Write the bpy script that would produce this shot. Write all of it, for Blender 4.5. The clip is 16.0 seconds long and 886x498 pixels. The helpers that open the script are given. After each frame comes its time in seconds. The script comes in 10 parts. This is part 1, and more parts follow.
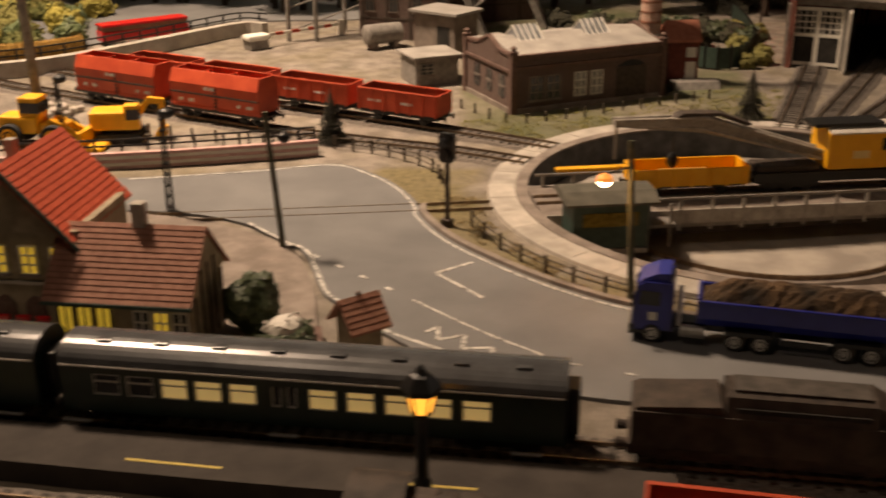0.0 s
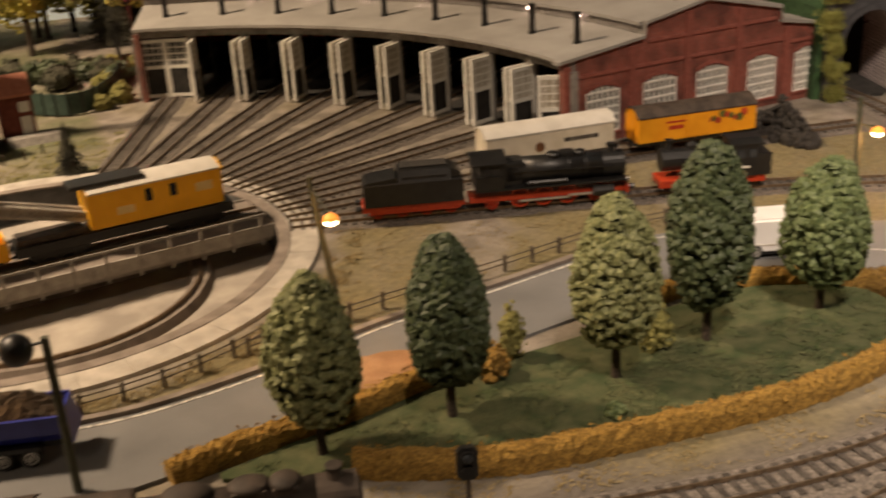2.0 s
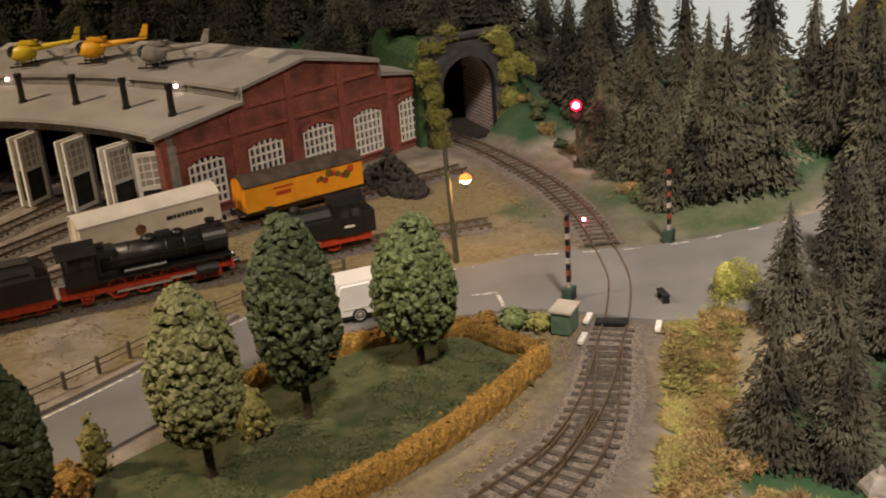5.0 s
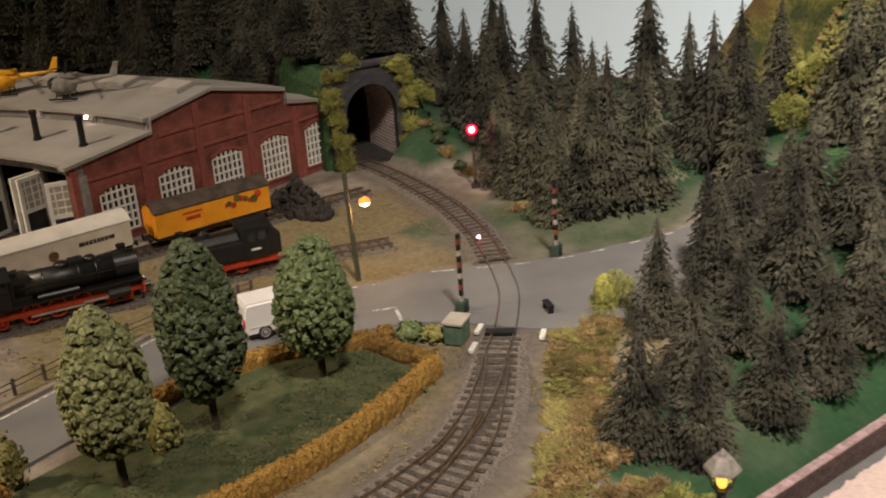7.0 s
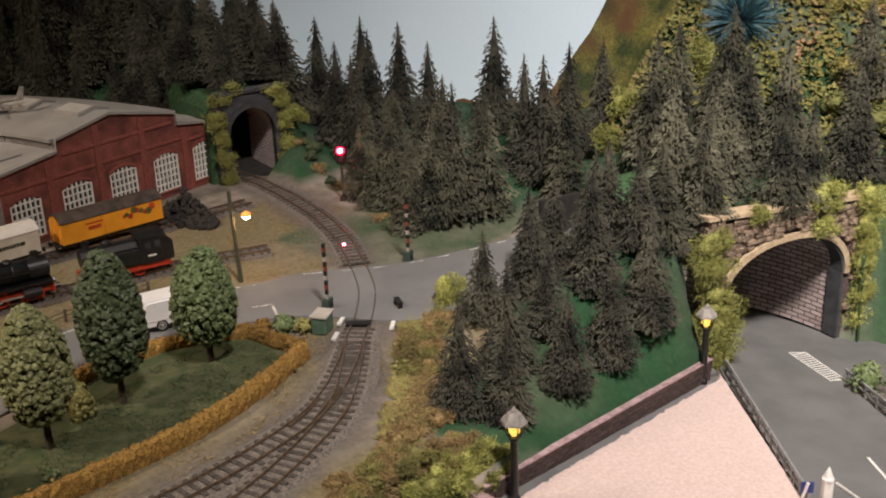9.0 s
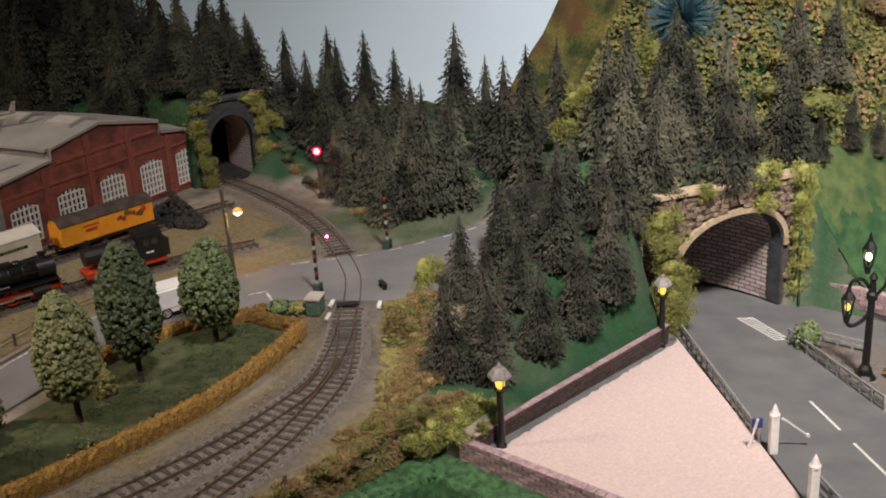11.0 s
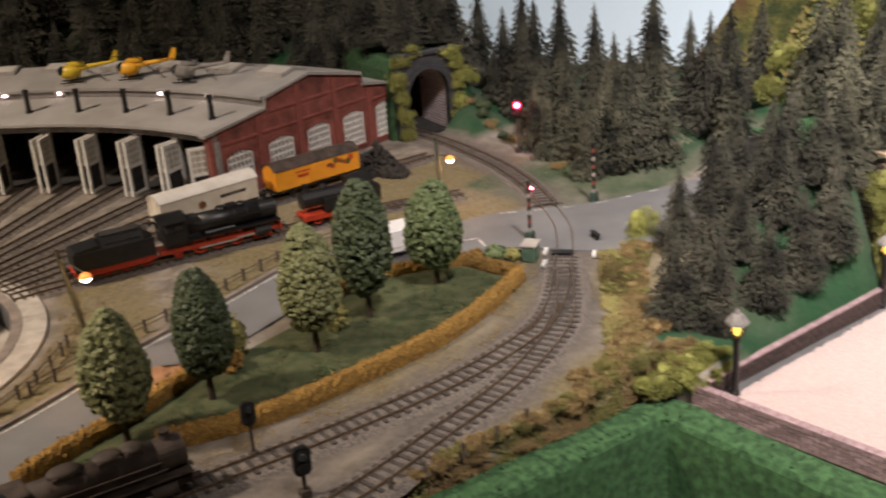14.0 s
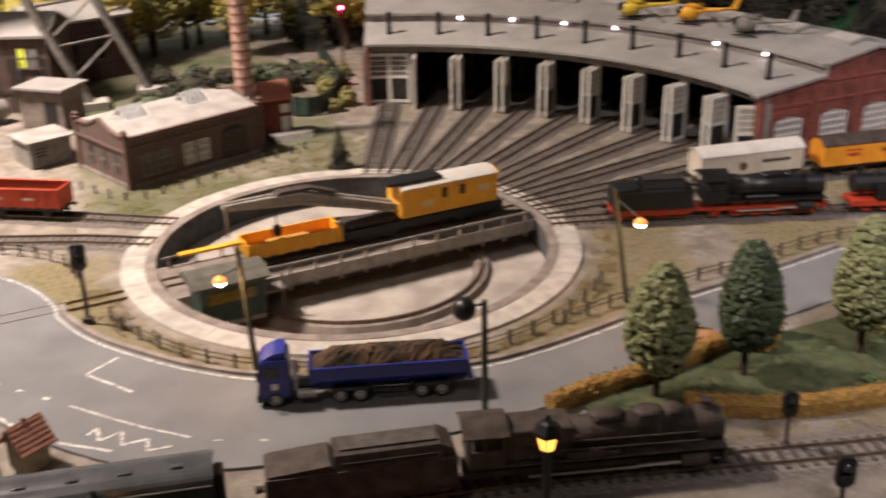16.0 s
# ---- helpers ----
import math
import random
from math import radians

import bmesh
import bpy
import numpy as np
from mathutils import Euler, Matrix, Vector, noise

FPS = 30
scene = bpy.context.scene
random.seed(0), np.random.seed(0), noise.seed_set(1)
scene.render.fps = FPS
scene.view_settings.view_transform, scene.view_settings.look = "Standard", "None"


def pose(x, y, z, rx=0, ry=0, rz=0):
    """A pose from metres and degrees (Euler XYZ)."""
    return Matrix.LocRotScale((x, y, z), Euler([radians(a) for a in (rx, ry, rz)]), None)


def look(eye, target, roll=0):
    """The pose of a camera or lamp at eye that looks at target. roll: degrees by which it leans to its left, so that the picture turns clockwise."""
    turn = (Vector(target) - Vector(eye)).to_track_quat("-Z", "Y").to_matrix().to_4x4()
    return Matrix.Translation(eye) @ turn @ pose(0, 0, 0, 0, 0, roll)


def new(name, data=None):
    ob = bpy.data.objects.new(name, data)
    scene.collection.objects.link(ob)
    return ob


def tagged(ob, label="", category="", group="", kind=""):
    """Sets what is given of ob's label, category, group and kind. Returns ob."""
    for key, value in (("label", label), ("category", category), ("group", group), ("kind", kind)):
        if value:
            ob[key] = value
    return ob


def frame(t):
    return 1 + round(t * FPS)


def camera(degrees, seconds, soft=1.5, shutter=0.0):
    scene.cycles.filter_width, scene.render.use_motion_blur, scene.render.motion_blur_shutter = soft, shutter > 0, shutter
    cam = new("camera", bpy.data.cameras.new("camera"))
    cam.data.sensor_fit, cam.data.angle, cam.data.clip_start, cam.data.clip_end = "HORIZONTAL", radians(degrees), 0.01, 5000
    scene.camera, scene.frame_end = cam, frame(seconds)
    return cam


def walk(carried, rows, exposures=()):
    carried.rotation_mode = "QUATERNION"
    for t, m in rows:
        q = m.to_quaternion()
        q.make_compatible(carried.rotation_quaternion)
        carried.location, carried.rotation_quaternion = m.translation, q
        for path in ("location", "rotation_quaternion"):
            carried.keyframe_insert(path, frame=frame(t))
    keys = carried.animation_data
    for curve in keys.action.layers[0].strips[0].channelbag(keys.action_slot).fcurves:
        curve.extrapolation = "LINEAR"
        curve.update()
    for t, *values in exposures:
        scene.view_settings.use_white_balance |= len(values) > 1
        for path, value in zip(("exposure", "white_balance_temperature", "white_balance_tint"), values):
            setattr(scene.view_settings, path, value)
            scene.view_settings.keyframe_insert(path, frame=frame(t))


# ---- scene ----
cam = camera(44.3, 16.0, 1.9, 0.5)
PATH = [
    (0, (0.0766, 0.0858, 0.3128), (0.0224, 2.5291, -0.6824), -0.2),
    (0.5, (0.1690, 0.0832, 0.3260), (0.1927, 2.5159, -0.6996), -1.4),
    (1, (0.3023, 0.0832, 0.3353), (0.4250, 2.4988, -0.7207), -1.5),
    (1.5, (0.3524, 0.0739, 0.3498), (0.7735, 2.4578, -0.7036), -2.8),
    (2, (0.3604, 0.0832, 0.3498), (1.2065, 2.3602, -0.6851), -3.4),
    (2.5, (0.3868, 0.0884, 0.3511), (1.3398, 2.3285, -0.6706), -3.9),
    (3, (0.4066, 0.0884, 0.3524), (1.5431, 2.2532, -0.6442), -3.5),
    (3.5, (0.4158, 0.0898, 0.3511), (1.6698, 2.1912, -0.6389), -3.6),
    (4, (0.4303, 0.0871, 0.3511), (1.7978, 2.1199, -0.6310), -3.9),
    (6.5, (0.4462, 0.0673, 0.3445), (2.0592, 1.9312, -0.5993), -4.5),
    (7, (0.4237, 0.0277, 0.3683), (2.0830, 1.8546, -0.5689), -4.3),
    (7.5, (0.3854, -0.0198, 0.3868), (2.0803, 1.7754, -0.5478), -4.7),
    (8, (0.3458, -0.0581, 0.4052), (2.1028, 1.6777, -0.5267), -4.6),
    (8.5, (0.3102, -0.0766, 0.4237), (2.2070, 1.4956, -0.5240), -3.1),
    (9, (0.3155, -0.1162, 0.4448), (2.1635, 1.5074, -0.5122), -2.0),
    (11.5, (0.1980, -0.1624, 0.4580), (2.1397, 1.3570, -0.4844), -3.5),
    (12, (0.1940, -0.1637, 0.4554), (2.1292, 1.3543, -0.5042), -3.6),
    (12.5, (0.1874, -0.1571, 0.4501), (2.1107, 1.3741, -0.5135), -3.2),
    (13, (0.1756, -0.1465, 0.4475), (2.0460, 1.4467, -0.5201), -3.4),
    (13.5, (0.1571, -0.1267, 0.4462), (1.9417, 1.5470, -0.5452), -3.9),
    (14, (0.1426, -0.1043, 0.4396), (1.8493, 1.6579, -0.5372), -4.1),
    (14.5, (0.1241, -0.0568, 0.4382), (1.6619, 1.8599, -0.5267), -3.0),
    (15, (0.1016, -0.0330, 0.4528), (1.3174, 2.0592, -0.6032), -2.0),
    (15.5, (0.0818, -0.0330, 0.4501), (1.1458, 2.1371, -0.6125), -1.3),
    (16, (0.0818, -0.0330, 0.4514), (0.8659, 2.2546, -0.6085), -1.2),
]
walk(cam, [(t, look(eye, target, roll)) for t, eye, target, roll in PATH],
     exposures=[(0.0, -0.2, 7250, 17), (1.0, 0.0, 7300, 16), (2.0, 0.36, 7450, 12), (3.0, 0.34, 7300, 12), (4.0, 0.23, 7050, 11), (7.0, 0.0, 6600, 9), (9.0, -0.05, 6100, 10), (12.5, -0.16, 5900, 10), (13.5, -0.02, 6000, 11), (14.5, 0.56, 5950, 13), (15.0, 0.6, 5800, 13), (16.0, 0.56, 5650, 16)])

# ---- light: a dim hobby room, lit by ceiling lamps ----
world = bpy.data.worlds.new("room_world")
scene.world = world
world.use_nodes = True
world.node_tree.nodes["Background"].inputs[0].default_value = (0.9, 0.85, 0.8, 1)
world.node_tree.nodes["Background"].inputs[1].default_value = 0.004


def ceiling_lamp(x, y, z, size, power, color, aim, spread=150):
    data = bpy.data.lights.new("ceiling_lamp", "AREA")
    data.shape, data.size, data.energy, data.color, data.spread = "SQUARE", size, power, color, math.radians(spread)
    ob = new("ceiling_lamp", data)
    ob.matrix_world = look((x, y, z), aim)
    return ob


ceiling_lamp(-0.55, 0.20, 1.70, 0.22, 2.2, (1.0, 0.80, 0.60), (0.15, 1.0, 0))
# second lamp is unseen, added overhead to brighten the yard
ceiling_lamp(-0.75, 1.45, 1.78, 0.22, 19.2, (1.0, 0.79, 0.58), (-0.20, 1.32, 0), 79)
ceiling_lamp(0.42, -0.50, 1.75, 0.22, 12.2, (1.0, 0.86, 0.75), (1.5, 0.20, 0), 62)

# ---- helpers: the layout is planned in units of 1.32 cm (scale 1:87), meshes are stored in metres ----
UNIT = 0.0132


def part(name, bm, material, parent=None, label="", smooth=False):
    """One mesh object from a bmesh in plan units, under a thing or a part."""
    mesh = bpy.data.meshes.new(name)
    bmesh.ops.scale(bm, vec=(UNIT, UNIT, UNIT), verts=bm.verts)
    bmesh.ops.recalc_face_normals(bm, faces=bm.faces)
    if smooth:
        for f in bm.faces:
            f.smooth = True
    bm.to_mesh(mesh)
    bm.free()
    mesh.materials.append(material)
    ob = new(name, mesh)
    if parent is not None:
        ob.parent = parent
    if label:
        ob["label"] = label
    return ob


def piece(name, mesh, parent, x, y, z, rz=0.0, ry=0.0, s=(1, 1, 1)):
    """An object of its own on a shared mesh, placed in plan units."""
    ob = new(name, mesh)
    ob.parent = parent
    ob.matrix_basis = pose(x * UNIT, y * UNIT, z * UNIT, 0, ry, rz) @ Matrix.Diagonal((*s, 1))
    return ob


def at(x, y, z, rz=0.0, rx=0.0, ry=0.0):
    return pose(x * UNIT, y * UNIT, z * UNIT, rx, ry, rz)


def thing(name, x, y, z, rz, label, category, group="", kind=""):
    ob = new(name)
    ob.empty_display_size = 0.01
    ob.matrix_world = at(x, y, z, rz)
    return tagged(ob, label, category, group, kind)


def box(bm, x0, x1, y0, y1, z0, z1, bevel=0.0):
    """A box between two corners, with rounded edges."""
    made = bmesh.ops.create_cube(bm, size=1.0, matrix=Matrix.Translation(((x0 + x1) / 2, (y0 + y1) / 2, (z0 + z1) / 2)) @ Matrix.Diagonal((x1 - x0, y1 - y0, z1 - z0, 1)))
    if bevel:
        edges = list({e for v in made["verts"] for e in v.link_edges})
        bmesh.ops.bevel(bm, geom=edges, offset=bevel, segments=2, affect="EDGES", profile=0.6)
    return bm


def boxed(*args):
    return box(bmesh.new(), *args)


def rod(bm, a, b, r0, r1=None, seg=10, cap=True):
    """A tapered round bar from a to b."""
    a, b = Vector(a), Vector(b)
    d = b - a
    m = Matrix.Translation((a + b) / 2) @ d.to_track_quat("Z", "Y").to_matrix().to_4x4()
    bmesh.ops.create_cone(bm, cap_ends=cap, segments=seg, radius1=r0, radius2=r0 if r1 is None else r1, depth=d.length, matrix=m)
    return bm


def rodded(*args):
    return rod(bmesh.new(), *args)


def ball(bm, x, y, z, r, sx=1, sy=1, sz=1, sub=2):
    bmesh.ops.create_icosphere(bm, subdivisions=sub, radius=r, matrix=Matrix.Translation((x, y, z)) @ Matrix.Diagonal((sx, sy, sz, 1)))
    return bm


def prism(bm, outline, a, b, axis="x"):
    """A closed outline of (u, v) pushed from a to b along one axis; u, v are the other two axes."""
    def put(u, v, w):
        return {"x": (w, u, v), "y": (u, w, v), "z": (u, v, w)}[axis]
    lo = [bm.verts.new(put(u, v, a)) for u, v in outline]
    hi = [bm.verts.new(put(u, v, b)) for u, v in outline]
    n = len(outline)
    bm.faces.new(lo)
    bm.faces.new(hi[::-1])
    for i in range(n):
        bm.faces.new((lo[i], lo[(i + 1) % n], hi[(i + 1) % n], hi[i]))
    return bm


def lathe(bm, rings, seg=16, x=0, y=0):
    """A turned form from (radius, z) rings."""
    rows = [[bm.verts.new((x + r * math.cos(k * math.tau / seg), y + r * math.sin(k * math.tau / seg), z)) for k in range(seg)] for r, z in rings]
    for lo, hi in zip(rows, rows[1:]):
        for k in range(seg):
            bm.faces.new((lo[k], lo[(k + 1) % seg], hi[(k + 1) % seg], hi[k]))
    bm.faces.new(rows[0][::-1])
    bm.faces.new(rows[-1])
    return bm


def curve(points, step=1.0):
    """A smooth line through the points, cut into steps."""
    pts = [Vector(p) for p in points]
    pts = [2 * pts[0] - pts[1]] + pts + [2 * pts[-1] - pts[-2]]
    fine = []
    for a, b, c, d in zip(pts, pts[1:], pts[2:], pts[3:]):
        n = max(4, int((c - b).length * 4))
        for i in range(n):
            t = i / n
            fine.append(0.5 * (2 * b + (c - a) * t + (2 * a - 5 * b + 4 * c - d) * t * t + (3 * b - a - 3 * c + d) * t ** 3))
    fine.append(pts[-2])
    out, left = [fine[0]], 0.0
    for p, q in zip(fine, fine[1:]):
        left += (q - p).length
        if left >= step:
            out.append(q)
            left = 0.0
    if (out[-1] - fine[-1]).length > step * 0.3:
        out.append(fine[-1])
    return out


def sides(line):
    """The unit normals, to the left, along a flat line."""
    out = []
    for i in range(len(line)):
        d = (line[min(i + 1, len(line) - 1)] - line[max(i - 1, 0)])
        d = Vector((d[0], d[1])).normalized()
        out.append(Vector((-d.y, d.x)))
    return out


def sweep(bm, line, outline, z=None, shake=0.0, rng=None):
    """A closed outline of (offset to the left, height) led along a line."""
    rows = []
    for p, n in zip(line, sides(line)):
        base = (p[2] if len(p) > 2 else 0.0) if z is None else z
        row = []
        for o, h in outline:
            q = Vector((p[0] + n.x * o, p[1] + n.y * o, base + h))
            if shake:
                q += Vector((rng.uniform(-1, 1), rng.uniform(-1, 1), rng.uniform(-1, 1))) * shake
            row.append(bm.verts.new(q))
        rows.append(row)
    n = len(outline)
    for a, b in zip(rows, rows[1:]):
        for i in range(n):
            bm.faces.new((a[i], a[(i + 1) % n], b[(i + 1) % n], b[i]))
    bm.faces.new(rows[0][::-1])
    bm.faces.new(rows[-1])
    return bm


def flat(bm, outline, z, thick):
    """A plate of any outline."""
    lo = [bm.verts.new((p[0], p[1], z - thick)) for p in outline]
    hi = [bm.verts.new((p[0], p[1], z)) for p in outline]
    n = len(outline)
    bm.faces.new(hi)
    for i in range(n):
        bm.faces.new((lo[i], lo[(i + 1) % n], hi[(i + 1) % n], hi[i]))
    bmesh.ops.triangulate(bm, faces=[f for f in bm.faces if len(f.verts) > 4])
    return bm


# ---- materials ----
def surface(name, a, b, scale=300.0, rough=0.8, bump=0.25, metal=0.0, fine=1800.0, vary=0.15, coat=0.0, light=0.0, spread=(0.35, 0.65)):
    """Two colours mixed by a coarse noise, a fine grain over them and a relief of its own."""
    m = bpy.data.materials.new(name)
    m.use_nodes = True
    t = m.node_tree
    bsdf = t.nodes["Principled BSDF"]
    where = t.nodes.new("ShaderNodeTexCoord")
    info = t.nodes.new("ShaderNodeObjectInfo")
    shift = t.nodes.new("ShaderNodeVectorMath")
    shift.operation = "ADD"
    t.links.new(where.outputs["Object"], shift.inputs[0])
    t.links.new(info.outputs["Random"], shift.inputs[1])
    big, small = t.nodes.new("ShaderNodeTexNoise"), t.nodes.new("ShaderNodeTexNoise")
    big.inputs["Scale"].default_value, big.inputs["Detail"].default_value = scale, 5
    small.inputs["Scale"].default_value, small.inputs["Detail"].default_value = fine, 2
    for n in (big, small):
        t.links.new(shift.outputs[0], n.inputs["Vector"])
    ramp = t.nodes.new("ShaderNodeValToRGB")
    ramp.color_ramp.elements[0].position, ramp.color_ramp.elements[1].position = spread
    ramp.color_ramp.elements[0].color, ramp.color_ramp.elements[1].color = (*a, 1), (*b, 1)
    t.links.new(big.outputs["Fac"], ramp.inputs["Fac"])
    grain = t.nodes.new("ShaderNodeMapRange")
    grain.inputs[1].default_value, grain.inputs[2].default_value = 0.25, 0.75
    grain.inputs[3].default_value, grain.inputs[4].default_value = 1 - vary, 1 + vary
    t.links.new(small.outputs["Fac"], grain.inputs[0])
    tone = t.nodes.new("ShaderNodeMixRGB")
    tone.blend_type, tone.inputs[0].default_value = "MULTIPLY", 1.0
    t.links.new(ramp.outputs[0], tone.inputs[1])
    t.links.new(grain.outputs[0], tone.inputs[2])
    each = t.nodes.new("ShaderNodeMapRange")
    each.inputs[3].default_value, each.inputs[4].default_value = 1 - vary * 0.6, 1 + vary * 0.6
    t.links.new(info.outputs["Random"], each.inputs[0])
    tone2 = t.nodes.new("ShaderNodeMixRGB")
    tone2.blend_type, tone2.inputs[0].default_value = "MULTIPLY", 1.0
    t.links.new(tone.outputs[0], tone2.inputs[1])
    t.links.new(each.outputs[0], tone2.inputs[2])
    t.links.new(tone2.outputs[0], bsdf.inputs["Base Color"])
    bsdf.inputs["Roughness"].default_value, bsdf.inputs["Metallic"].default_value = rough, metal
    bsdf.inputs["Coat Weight"].default_value = coat
    if bump:
        relief = t.nodes.new("ShaderNodeBump")
        relief.inputs["Strength"].default_value, relief.inputs["Distance"].default_value = bump, 0.0006
        t.links.new(small.outputs["Fac"], relief.inputs["Height"])
        t.links.new(relief.outputs[0], bsdf.inputs["Normal"])
    if light:
        bsdf.inputs["Emission Color"].default_value = (*b, 1)
        bsdf.inputs["Emission Strength"].default_value = light
    return m


def brickwork(name, a, b, joint, width, height, rough=0.85, mortar=0.06, bump=0.6, axis="xz", stain=0.0):
    """Bricks too small to tell apart singly, as relief and colour."""
    m = surface(name, a, b, 200, rough, 0.2)
    t = m.node_tree
    bsdf = t.nodes["Principled BSDF"]
    where = [n for n in t.nodes if n.type == "TEX_COORD"][0]
    split, join = t.nodes.new("ShaderNodeSeparateXYZ"), t.nodes.new("ShaderNodeCombineXYZ")
    t.links.new(where.outputs["Object"], split.inputs[0])
    t.links.new(split.outputs["XYZ".index(axis[0].upper())], join.inputs[0])
    t.links.new(split.outputs["XYZ".index(axis[1].upper())], join.inputs[1])
    bricks = t.nodes.new("ShaderNodeTexBrick")
    bricks.inputs["Scale"].default_value = 1.0
    bricks.inputs["Brick Width"].default_value, bricks.inputs["Row Height"].default_value = width * UNIT, height * UNIT
    bricks.inputs["Mortar Size"].default_value = mortar * UNIT
    bricks.inputs["Color1"].default_value, bricks.inputs["Color2"].default_value = (*a, 1), (*b, 1)
    bricks.inputs["Mortar"].default_value = (*joint, 1)
    t.links.new(join.outputs[0], bricks.inputs["Vector"])
    old = bsdf.inputs["Base Color"].links[0].from_node
    ramp = [n for n in t.nodes if n.type == "VALTORGB"][0]
    first = [l for l in ramp.outputs[0].links][0].to_node
    t.links.new(bricks.outputs["Color"], first.inputs[1])
    relief = [n for n in t.nodes if n.type == "BUMP"][0]
    relief.inputs["Strength"].default_value = bump
    relief.invert = True
    t.links.new(bricks.outputs["Fac"], relief.inputs["Height"])
    if stain:
        soot, level = t.nodes.new("ShaderNodeTexNoise"), t.nodes.new("ShaderNodeMapRange")
        soot.inputs["Scale"].default_value, soot.inputs["Detail"].default_value = 38, 6
        t.links.new(where.outputs["Object"], soot.inputs["Vector"])
        level.inputs[1].default_value, level.inputs[2].default_value = 0.35, 0.65
        level.inputs[3].default_value, level.inputs[4].default_value = 1 - stain, 1 + stain * 0.5
        t.links.new(soot.outputs["Fac"], level.inputs[0])
        wear = t.nodes.new("ShaderNodeMixRGB")
        wear.blend_type, wear.inputs[0].default_value = "MULTIPLY", 1.0
        t.links.new(old.outputs[0], wear.inputs[1])
        t.links.new(level.outputs[0], wear.inputs[2])
        t.links.new(wear.outputs[0], bsdf.inputs["Base Color"])
    return m


def rust_mix(m, color, scale):
    """Patches of another colour laid into a surface by a wide noise."""
    t = m.node_tree
    bsdf = t.nodes["Principled BSDF"]
    base = bsdf.inputs["Base Color"].links[0].from_socket
    patch, level, mix = t.nodes.new("ShaderNodeTexNoise"), t.nodes.new("ShaderNodeMapRange"), t.nodes.new("ShaderNodeMixRGB")
    patch.inputs["Scale"].default_value, patch.inputs["Detail"].default_value = scale, 4
    t.links.new([n for n in t.nodes if n.type == "TEX_COORD"][0].outputs["Object"], patch.inputs["Vector"])
    level.inputs[1].default_value, level.inputs[2].default_value = 0.45, 0.6
    t.links.new(patch.outputs["Fac"], level.inputs[0])
    t.links.new(level.outputs[0], mix.inputs[0])
    t.links.new(base, mix.inputs[1])
    mix.inputs[2].default_value = (*color, 1)
    t.links.new(mix.outputs[0], bsdf.inputs["Base Color"])


def glowing(name, color, strength):
    m = bpy.data.materials.new(name)
    m.use_nodes = True
    b = m.node_tree.nodes["Principled BSDF"]
    b.inputs["Base Color"].default_value = (*color, 1)
    b.inputs["Emission Color"].default_value = (*color, 1)
    b.inputs["Emission Strength"].default_value = strength
    return m


ASPHALT = surface("asphalt", (0.140, 0.140, 0.142), (0.190, 0.190, 0.190), 14, 0.85, 0.15, vary=0.08)
ASPHALT_DARK = surface("asphalt_dark", (0.115, 0.115, 0.115), (0.15, 0.15, 0.148), 25, 0.8, 0.15, vary=0.08)
WORN_LINE = surface("worn_road_paint", (0.17, 0.165, 0.155), (0.60, 0.58, 0.54), 260, 0.8, 0.1, spread=(0.34, 0.58))
PAINT_LINE = surface("road_paint", (0.55, 0.54, 0.5), (0.75, 0.74, 0.7), 400, 0.7, 0.1)
CONCRETE = surface("concrete", (0.34, 0.31, 0.27), (0.47, 0.43, 0.38), 60, 0.9, 0.25)
CONCRETE_DARK = surface("weathered_concrete", (0.16, 0.13, 0.11), (0.26, 0.22, 0.19), 60, 0.9, 0.25)
PIT_FLOOR = surface("pit_floor", (0.27, 0.24, 0.21), (0.41, 0.37, 0.32), 30, 0.9, 0.25)
# dark grey puts the shade of the pit wall into its colour
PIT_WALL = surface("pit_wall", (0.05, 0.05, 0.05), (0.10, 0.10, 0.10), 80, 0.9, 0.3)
BALLAST = surface("ballast", (0.085, 0.072, 0.062), (0.20, 0.172, 0.148), 500, 0.95, 1.0, fine=1200, vary=0.45)
SLEEPER = surface("sleeper", (0.036, 0.030, 0.026), (0.090, 0.076, 0.064), 300, 0.85, 0.4)
RAIL = surface("rusty_rail", (0.15, 0.105, 0.070), (0.30, 0.225, 0.155), 300, 0.38, 0.2, metal=0.7)
GREY_ROOF = surface("grey_roof", (0.265, 0.25, 0.23), (0.335, 0.318, 0.295), 22, 0.85, 0.2)
LIGHT_ROOF = surface("pale_roof", (0.25, 0.235, 0.215), (0.36, 0.335, 0.305), 40, 0.85, 0.2)
RED_BRICK = brickwork("red_brick", (0.22, 0.05, 0.035), (0.29, 0.075, 0.05), (0.20, 0.10, 0.08), 0.28, 0.10, mortar=0.012, stain=0.5)
BROWN_BRICK = brickwork("brown_brick", (0.078, 0.046, 0.040), (0.125, 0.076, 0.064), (0.17, 0.13, 0.11), 0.28, 0.10, mortar=0.014)
BROWN_BRICK_END = brickwork("brown_brick_end", (0.078, 0.046, 0.040), (0.125, 0.076, 0.064), (0.17, 0.13, 0.11), 0.28, 0.10, mortar=0.014, axis="yz")
BRICK_PLAIN = surface("brick_bands", (0.10, 0.055, 0.045), (0.16, 0.10, 0.08), 300, 0.85, 0.3)
RED_PLAIN = surface("brick_lesene", (0.20, 0.052, 0.038), (0.27, 0.085, 0.062), 300, 0.85, 0.3)
WHITE = surface("white_paint", (0.66, 0.64, 0.58), (0.78, 0.76, 0.70), 120, 0.6, 0.1, vary=0.06)
VAN_WHITE = surface("white_lacquer", (0.78, 0.77, 0.76), (0.84, 0.83, 0.82), 60, 0.35, 0.0, vary=0.02, coat=0.3)
